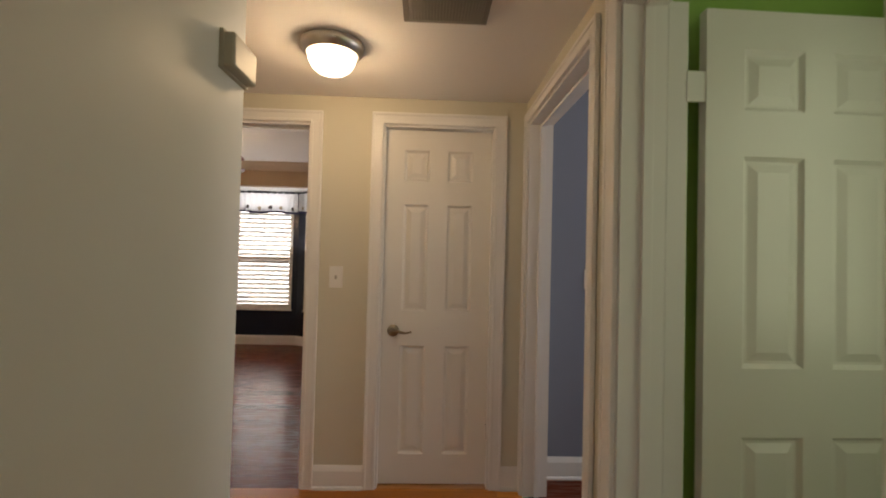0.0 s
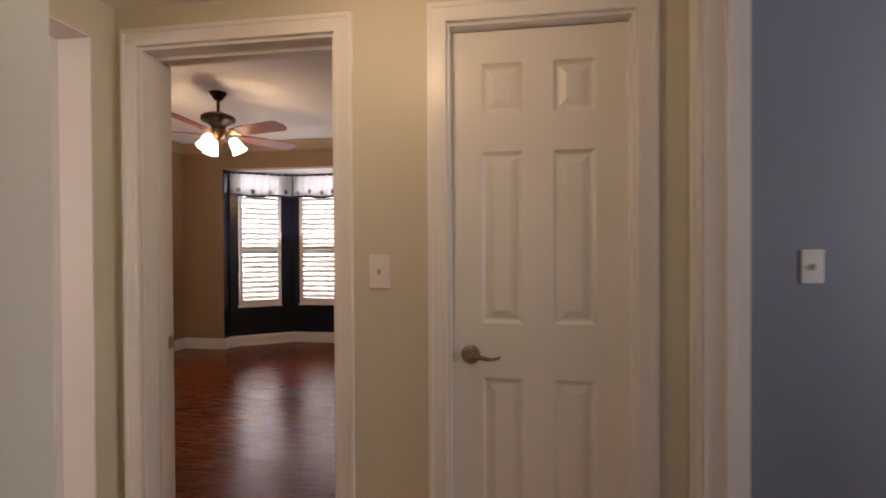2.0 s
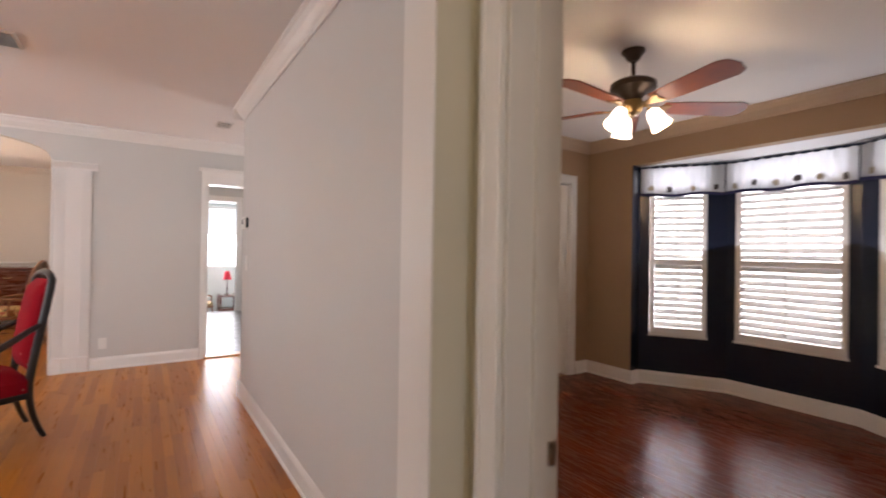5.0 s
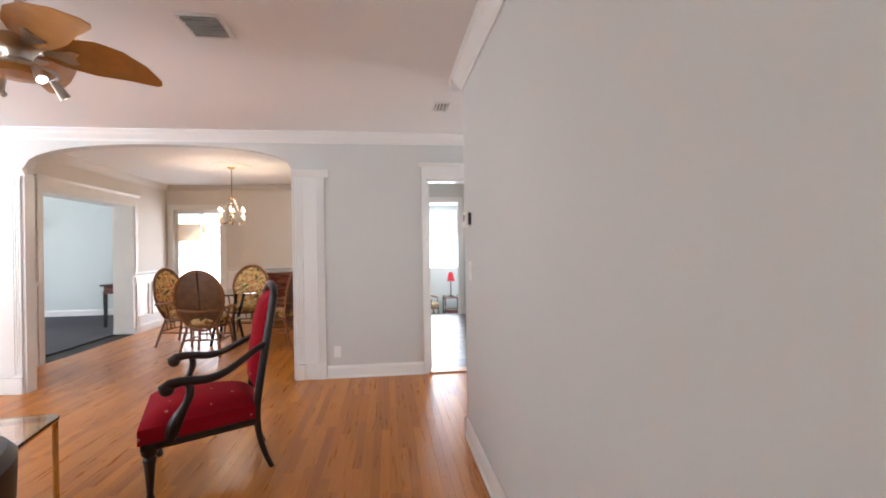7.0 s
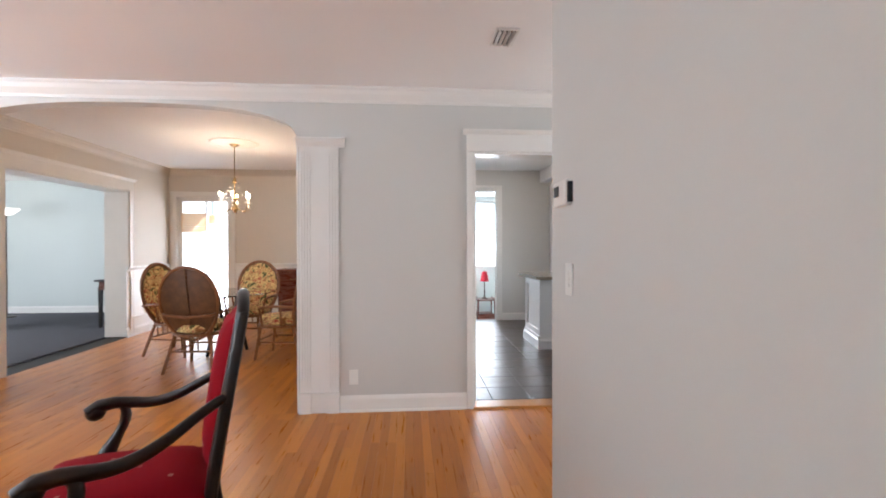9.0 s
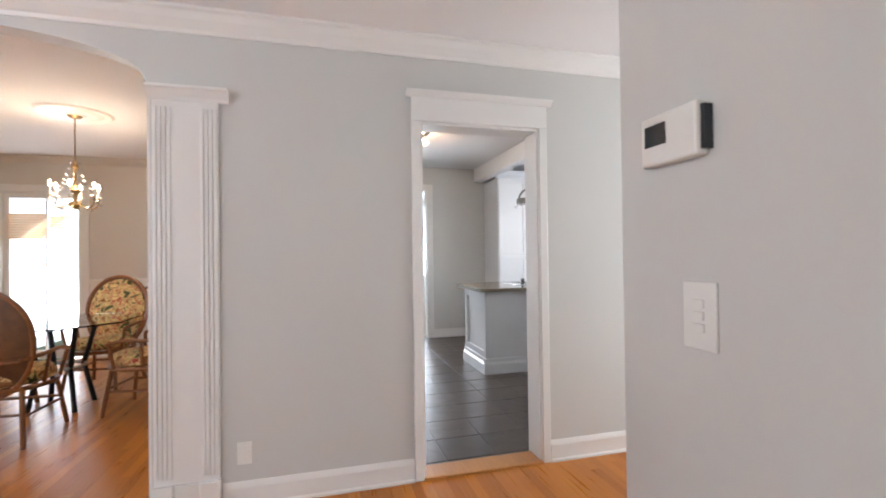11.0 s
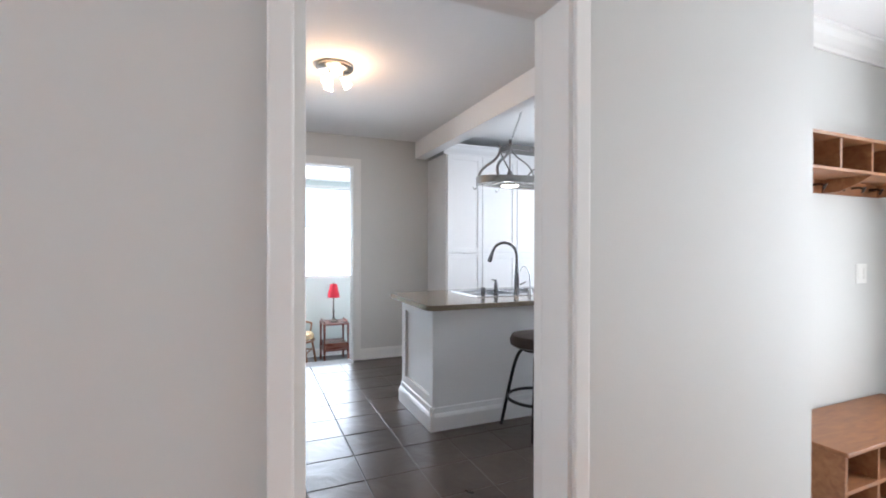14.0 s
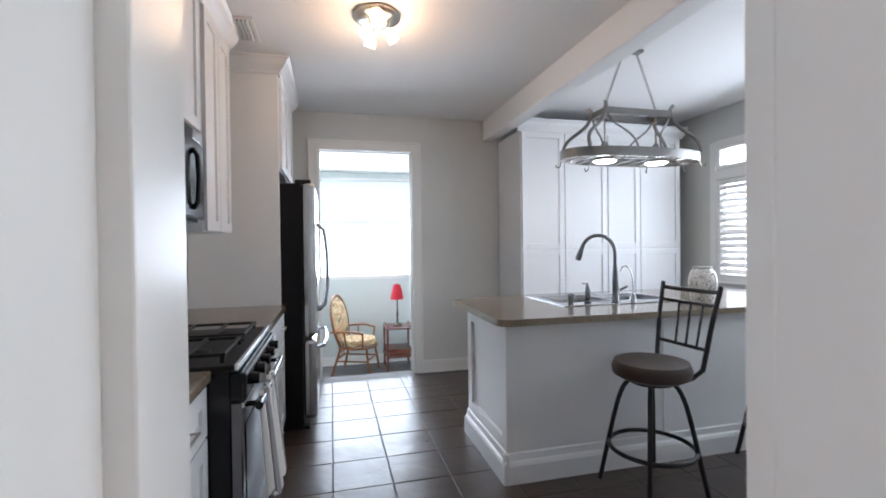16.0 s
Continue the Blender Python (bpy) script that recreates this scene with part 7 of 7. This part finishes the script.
structure("backdrop_dining", boxes((-11.08, -1.55, -0.5, -11.04, 1.3, 3.0)), M_SKYGLOW, "bright daylight beyond the patio door", "backdrop")

# ---- carpeted room ----
lt = thing("writing_desk", "dark wood desk on slim square legs standing on the carpet", "desk", pose(-9.84, -2.34, 0.006))
part("top", boxes((-0.75, -0.3, 0.74, 0.62, 0.3, 0.77), bevel=0.006), M_EBONY, lt)
part("apron", boxes((-0.70, -0.26, 0.60, 0.57, 0.26, 0.74), bevel=0.004), M_MAHOG, lt)
for x in (-0.68, 0.54):
    for y in (-0.25, 0.25):
        part("leg", tube(bmesh.new(), [(x, y, 0), (x, y, 0.65)], [0.026, 0.036], 4), M_EBONY, lt)
fl = thing("floor_lamp", "torchiere floor lamp with a lit white glass bowl", "lamp", pose(-10.55, -5.05, 0.006))
part("base", lathe(bmesh.new(), [(0.0, 0.0), (0.14, 0.0), (0.14, 0.02), (0.03, 0.04), (0.0, 0.04)], seg=24), M_BRONZE, fl, "", True)
part("pole", tube(bmesh.new(), [(0, 0, 0.03), (0, 0, 1.9)], 0.012, 8), M_BRONZE, fl)
part("bowl", lathe(bmesh.new(), [(0.02, 1.88), (0.08, 1.9), (0.17, 1.97), (0.19, 2.0), (0.18, 2.0), (0.07, 1.915), (0.0, 1.9)], seg=28), glow("lit_bowl_glass", (1.0, 0.9, 0.75), 2.5), fl, "lit white glass bowl", True)
ac = thing("lounge_chair", "dark upholstered chair on the grey carpet", "chair", pose(-9.1, -4.42, 0.006, 0, 0, 60))
part("seat", cushion(bmesh.new(), -0.27, -0.27, 0.28, 0.27, 0.27, 0.43), M_LEATHER, ac, "", True)
part("backrest", cushion(bmesh.new(), -0.26, 0.0, 0.0, 0.26, 0.62, 0.07, m=pose(0, 0.28, 0.40, 80, 0, 0)), M_LEATHER, ac, "", True)
for x in (-0.22, 0.22):
    for y in (-0.22, 0.22):
        part("leg", tube(bmesh.new(), [(x, y, 0), (x, y, 0.29)], [0.014, 0.02], 8), M_EBONY, ac)
# frame of the assumed lounge window, out of view
structure("window_lounge", boxes((-10.0, -6.622, 0.7, -9.94, -6.5, 2.3), (-7.26, -6.622, 0.7, -7.2, -6.5, 2.3), (-9.94, -6.622, 0.7, -7.26, -6.5, 0.76), (-9.94, -6.622, 2.24, -7.26, -6.5, 2.3), (-8.63, -6.622, 0.76, -8.57, -6.5, 2.24)), M_TRIM, "white frame of the unseen, assumed window in the carpeted room", "window")
# frame for the assumed living room window, out of view
structure("window_living", boxes((-4.4, -4.08, 0.65, -4.33, -4.02, 2.35), (-2.27, -4.08, 0.65, -2.2, -4.02, 2.35), (-4.33, -4.08, 0.65, -2.27, -4.02, 0.72), (-4.33, -4.08, 2.28, -2.27, -4.02, 2.35), (-3.33, -4.08, 0.72, -3.27, -4.02, 2.28)), M_TRIM, "white frame of the unseen, assumed living room window", "window")

# ---- foyer ----
M_PINE = wood("stained_pine", (0.175, 0.062, 0.022), (0.40, 0.185, 0.078), 0.4, stretch=(9, 2, 9), per_piece=0.35)
be = thing("cubby_bench", "brown stained pine bench with eight open cubbies", "bench", pose(-5.715, 5.112, 0, 0, 0, 90))
W, D, H = 1.13, 0.36, 0.46
part("top", boxes((-0.012, -D - 0.015, H - 0.02, W + 0.012, 0.0, H), bevel=0.004), M_PINE, be)
for u in (0.0, W / 2 - 0.009, W - 0.018):
    bm = bmesh.new()
    box(bm, u, -D, 0.085, u + 0.018, -0.002, H - 0.02)
    for v0, v1 in ((-D, -D + 0.08), (-0.082, -0.002)):
        box(bm, u, v0, 0.0, u + 0.018, v1, 0.0855)
    part("side_panel", bm, M_PINE, be)
for u0, u1 in ((0.018, W / 2 - 0.009), (W / 2 + 0.009, W - 0.018)):
    for z in (0.085, 0.262):
        part("shelf", boxes((u0, -D + 0.006, z, u1, -0.008, z + 0.018)), M_PINE, be)
    part("divider", boxes(((u0 + u1) / 2 - 0.007, -D + 0.008, 0.103, (u0 + u1) / 2 + 0.007, -0.008, 0.262)), M_PINE, be)
    part("divider", boxes(((u0 + u1) / 2 - 0.007, -D + 0.008, 0.28, (u0 + u1) / 2 + 0.007, -0.008, H - 0.02)), M_PINE, be)
part("back_panel", boxes((0.018, -0.008, 0.085, W - 0.018, -0.002, H - 0.02)), M_PINE, be)
wsf = thing("wall_shelf", "brown stained pine cubby shelf with coat hooks on the wall", "shelf", pose(-5.734, 5.108, 0.012, 0, 0, 90))
W, D = 1.13, 0.225
part("top", boxes((-0.012, -D - 0.012, 1.848, W + 0.012, -0.001, 1.866), bevel=0.003), M_PINE, wsf)
part("bottom", boxes((0.0, -D, 1.69, W, -0.001, 1.704)), M_PINE, wsf)
for k in range(5):
    u = (W - 0.015) * k / 4
    bm = boxes((u, -D, 1.704, u + 0.015, -0.001, 1.848))
    if k % 2 == 0:
        slabpts = [(-0.001, 1.618), (-0.08, 1.618), (-0.16, 1.648), (-D, 1.69), (-0.001, 1.69)]
        a = [bm.verts.new((u, y, z)) for y, z in slabpts]
        b = [bm.verts.new((u + 0.015, y, z)) for y, z in slabpts]
        bm.faces.new(a)
        bm.faces.new(b[::-1])
        for i in range(5):
            bm.faces.new((a[i], b[i], b[(i + 1) % 5], a[(i + 1) % 5]))
    part("divider", bm, M_PINE, wsf)
part("back_panel", boxes((0.015, -0.012, 1.618, W - 0.015, -0.001, 1.848)), M_PINE, wsf)
for k in range(6):
    u = 0.1 + 0.186 * k
    part("coat_hook", tube(bmesh.new(), [(u, -0.012, 1.66), (u, -0.05, 1.66), (u, -0.07, 1.645), (u, -0.06, 1.63), (u, -0.075, 1.66)], 0.006, 6), M_BRONZE, wsf, "bronze coat hook", True)

# ---- floors, piece by piece ----
rng = random.Random(7)


def plank_mesh(name, material):
    bm = boxes((-0.5, -0.5, -0.5, 0.5, 0.5, 0.5))
    me = bpy.data.meshes.new(name)
    bm.to_mesh(me)
    bm.free()
    me.materials.append(material)
    return me


def plank_floor(name, areas, near, wid, lmin, lmax, m_near, m_rest, label):
    """Boards along x. Areas are (x0, x1, y0, y1); boards inside the near stretch are parts, the rest one mesh."""
    fl_ = thing(name, label, "floor", None, "", "structure")
    unit = plank_mesh("board", m_near)
    verts, faces, count = [], [], 0
    for x0, x1, y0, y1 in areas:
        for r in range(math.ceil((y1 - y0) / wid - 1e-6)):
            ya = y0 + r * wid
            yb = min(ya + wid, y1) - 0.0006
            x = x0 - rng.uniform(0, lmax)
            while x < x1:
                x2 = x + rng.uniform(lmin, lmax)
                a, b = max(x, x0), min(x2, x1) - 0.0005
                x = x2
                if b - a < 0.02:
                    continue
                h = rng.uniform(-0.0001, 0.0001)
                cx, cy = (a + b) / 2, (ya + yb) / 2
                if near[0] < cx < near[1] and near[2] < cy < near[3] and count < 300:
                    ob = new("board", unit)
                    ob.parent = fl_
                    ob.location, ob.scale = (cx, cy, -0.008 + h), (b - a, yb - ya, 0.016)
                    count += 1
                    continue
                n = len(verts)
                verts += [(a, ya, -0.016), (b, ya, -0.016), (b, yb, -0.016), (a, yb, -0.016), (a, ya, h), (b, ya, h), (b, yb, h), (a, yb, h)]
                faces += [(n + 4, n + 5, n + 6, n + 7), (n, n + 1, n + 5, n + 4), (n + 1, n + 2, n + 6, n + 5), (n + 2, n + 3, n + 7, n + 6), (n + 3, n, n + 4, n + 7)]
    me = bpy.data.meshes.new("boards")
    me.from_pydata(verts, [], faces)
    me.materials.append(m_rest)
    ob = new("boards", me)
    ob.parent = fl_
    ob["kind"] = "stuff"
    return fl_


plank_floor("floor_oak", [(-0.31, 1.93, -4.0, 2.86), (-5.295, -0.31, -4.0, 2.985), (-5.295, -3.665, 2.985, 4.65), (-9.6, -5.295, -1.69, 1.90), (-5.415, -5.295, 2.86, 3.66)], (-5.3, -3.0, 0.6, 3.6), 0.057, 0.45, 1.5, M_OAK, M_OAK_REST, "honey oak strip floor with a satin finish")
plank_floor("floor_bedroom", [(BX, 1.48, 3.012, BY), (-2.1, 0.2, BY, 6.88), (-0.08, 0.72, 2.86, 3.012)], (-2.2, 0.9, 3.0, 5.4), 0.125, 0.8, 1.4, M_CHERRY_O, M_CHERRY, "glossy dark cherry board floor")


def slate():
    m = bpy.data.materials.new("slate_tile")
    m.use_nodes = True
    n, l = m.node_tree.nodes, m.node_tree.links
    b = n["Principled BSDF"]
    geo = n.new("ShaderNodeNewGeometry")
    info = n.new("ShaderNodeObjectInfo")
    nz = n.new("ShaderNodeTexNoise")
    nz.inputs["Scale"].default_value, nz.inputs["Detail"].default_value, nz.inputs["Distortion"].default_value = 3.2, 7, 1.2
    l.new(geo.outputs["Position"], nz.inputs["Vector"])
    add = n.new("ShaderNodeMath")
    add.operation = "MULTIPLY_ADD"
    add.inputs[1].default_value = 0.3
    l.new(info.outputs["Random"], add.inputs[0])
    l.new(nz.outputs["Fac"], add.inputs[2])
    mix = n.new("ShaderNodeMix")
    mix.data_type = "RGBA"
    mix.inputs[6].default_value, mix.inputs[7].default_value = (0.022, 0.016, 0.0125, 1), (0.098, 0.071, 0.055, 1)
    l.new(add.outputs["Value"], mix.inputs[0])
    l.new(mix.outputs[2], b.inputs["Base Color"])
    rr = n.new("ShaderNodeMapRange")
    rr.inputs["To Min"].default_value, rr.inputs["To Max"].default_value = 0.22, 0.42
    l.new(nz.outputs["Fac"], rr.inputs["Value"])
    l.new(rr.outputs["Result"], b.inputs["Roughness"])
    bp = n.new("ShaderNodeBump")
    bp.inputs["Strength"].default_value, bp.inputs["Distance"].default_value = 0.8, 0.009
    l.new(nz.outputs["Fac"], bp.inputs["Height"])
    l.new(bp.outputs["Normal"], b.inputs["Normal"])
    return m


M_SLATE = slate()
kf = thing("floor_kitchen", "dark slate-look tile floor with grey grout", "floor", None, "", "structure")
part("grout_bed", boxes((-9.64, 2.13, -0.1, -5.415, 6.8, -0.004)), M_GROUT, kf, "grey grout between the tiles")
tb = boxes((-0.161, -0.161, -0.012, 0.161, 0.161, 0.0), bevel=0.003)
tile = bpy.data.meshes.new("tile")
tb.to_mesh(tile)
tb.free()
tile.materials.append(M_SLATE)
T = 0.328
for i in range(13):
    for j in range(14):
        x, y = -7.78 - T / 2 + T * (i - 5), 3.057 + T / 2 + T * (j - 3)
        if -9.56 < x < -5.4 and 2.1 < y < 6.75:
            ob = new("tile", tile)
            ob.parent = kf
            ob.location = (x, y, rng.uniform(-0.0006, 0.0006))
# foyer: pale octagon tiles with small dark diamonds
M_MARBLE = mat("pale_foyer_tile", (0.62, 0.61, 0.60), 0.18, vary=0.07, scale=5)
M_DIAMOND = mat("dark_diamond_tile", (0.17, 0.165, 0.175), 0.25, vary=0.5, scale=45)
ff = thing("floor_foyer", "pale glazed octagon tile floor with small dark diamonds", "floor", None, "", "structure")
part("grout_bed", boxes((-5.735, 4.65, -0.1, -3.665, 6.39, -0.004)), mat("pale_grout", (0.24, 0.23, 0.22), 0.8), ff, "pale grout")
Q, c = 0.34, 0.066
bm = slab(bmesh.new(), [(-Q / 2 * 1.0 + c, -Q / 2 + 0.002), (Q / 2 - c, -Q / 2 + 0.002), (Q / 2 - 0.002, -Q / 2 + c), (Q / 2 - 0.002, Q / 2 - c), (Q / 2 - c, Q / 2 - 0.002), (-Q / 2 + c, Q / 2 - 0.002), (-Q / 2 + 0.002, Q / 2 - c), (-Q / 2 + 0.002, -Q / 2 + c)], -0.01, 0.0)
octo = bpy.data.meshes.new("tile")
bm.to_mesh(octo)
bm.free()
octo.materials.append(M_MARBLE)
bm = slab(bmesh.new(), [(c - 0.004, 0), (0, c - 0.004), (-c + 0.004, 0), (0, -c + 0.004)], -0.01, -0.0005)
dia = bpy.data.meshes.new("diamond_tile")
bm.to_mesh(dia)
bm.free()
dia.materials.append(M_DIAMOND)
turn = radians(45)
for i in range(-8, 9):
    for j in range(-8, 9):
        for me, o in ((octo, 0.0), (dia, 0.5)):
            u, v = (i + o) * Q, (j + o) * Q
            x, y = -5.15 + u * math.cos(turn) - v * math.sin(turn), 5.535 - Q / math.sqrt(2) + u * math.sin(turn) + v * math.cos(turn)
            if -5.735 < x < -3.6 and 4.68 < y < 6.43:
                ob = new("tile" if me is octo else "diamond_tile", me)
                ob.parent = ff
                ob.location = (x, y, 0)
                ob.rotation_euler = (0, 0, turn)
structure("trim_foyer_threshold", boxes((-5.295, 4.62, -0.004, -3.665, 4.67, 0.012), bevel=0.004), M_NICKEL, "metal strip between oak floor and foyer tile", "threshold")
structure("ground", boxes((-400, -400, -2.1, 400, 400, -2.0)), mat("outdoor_ground", (0.10, 0.12, 0.06), 0.95, vary=0.3, scale=0.4), "grassy ground outside the house", "ground")
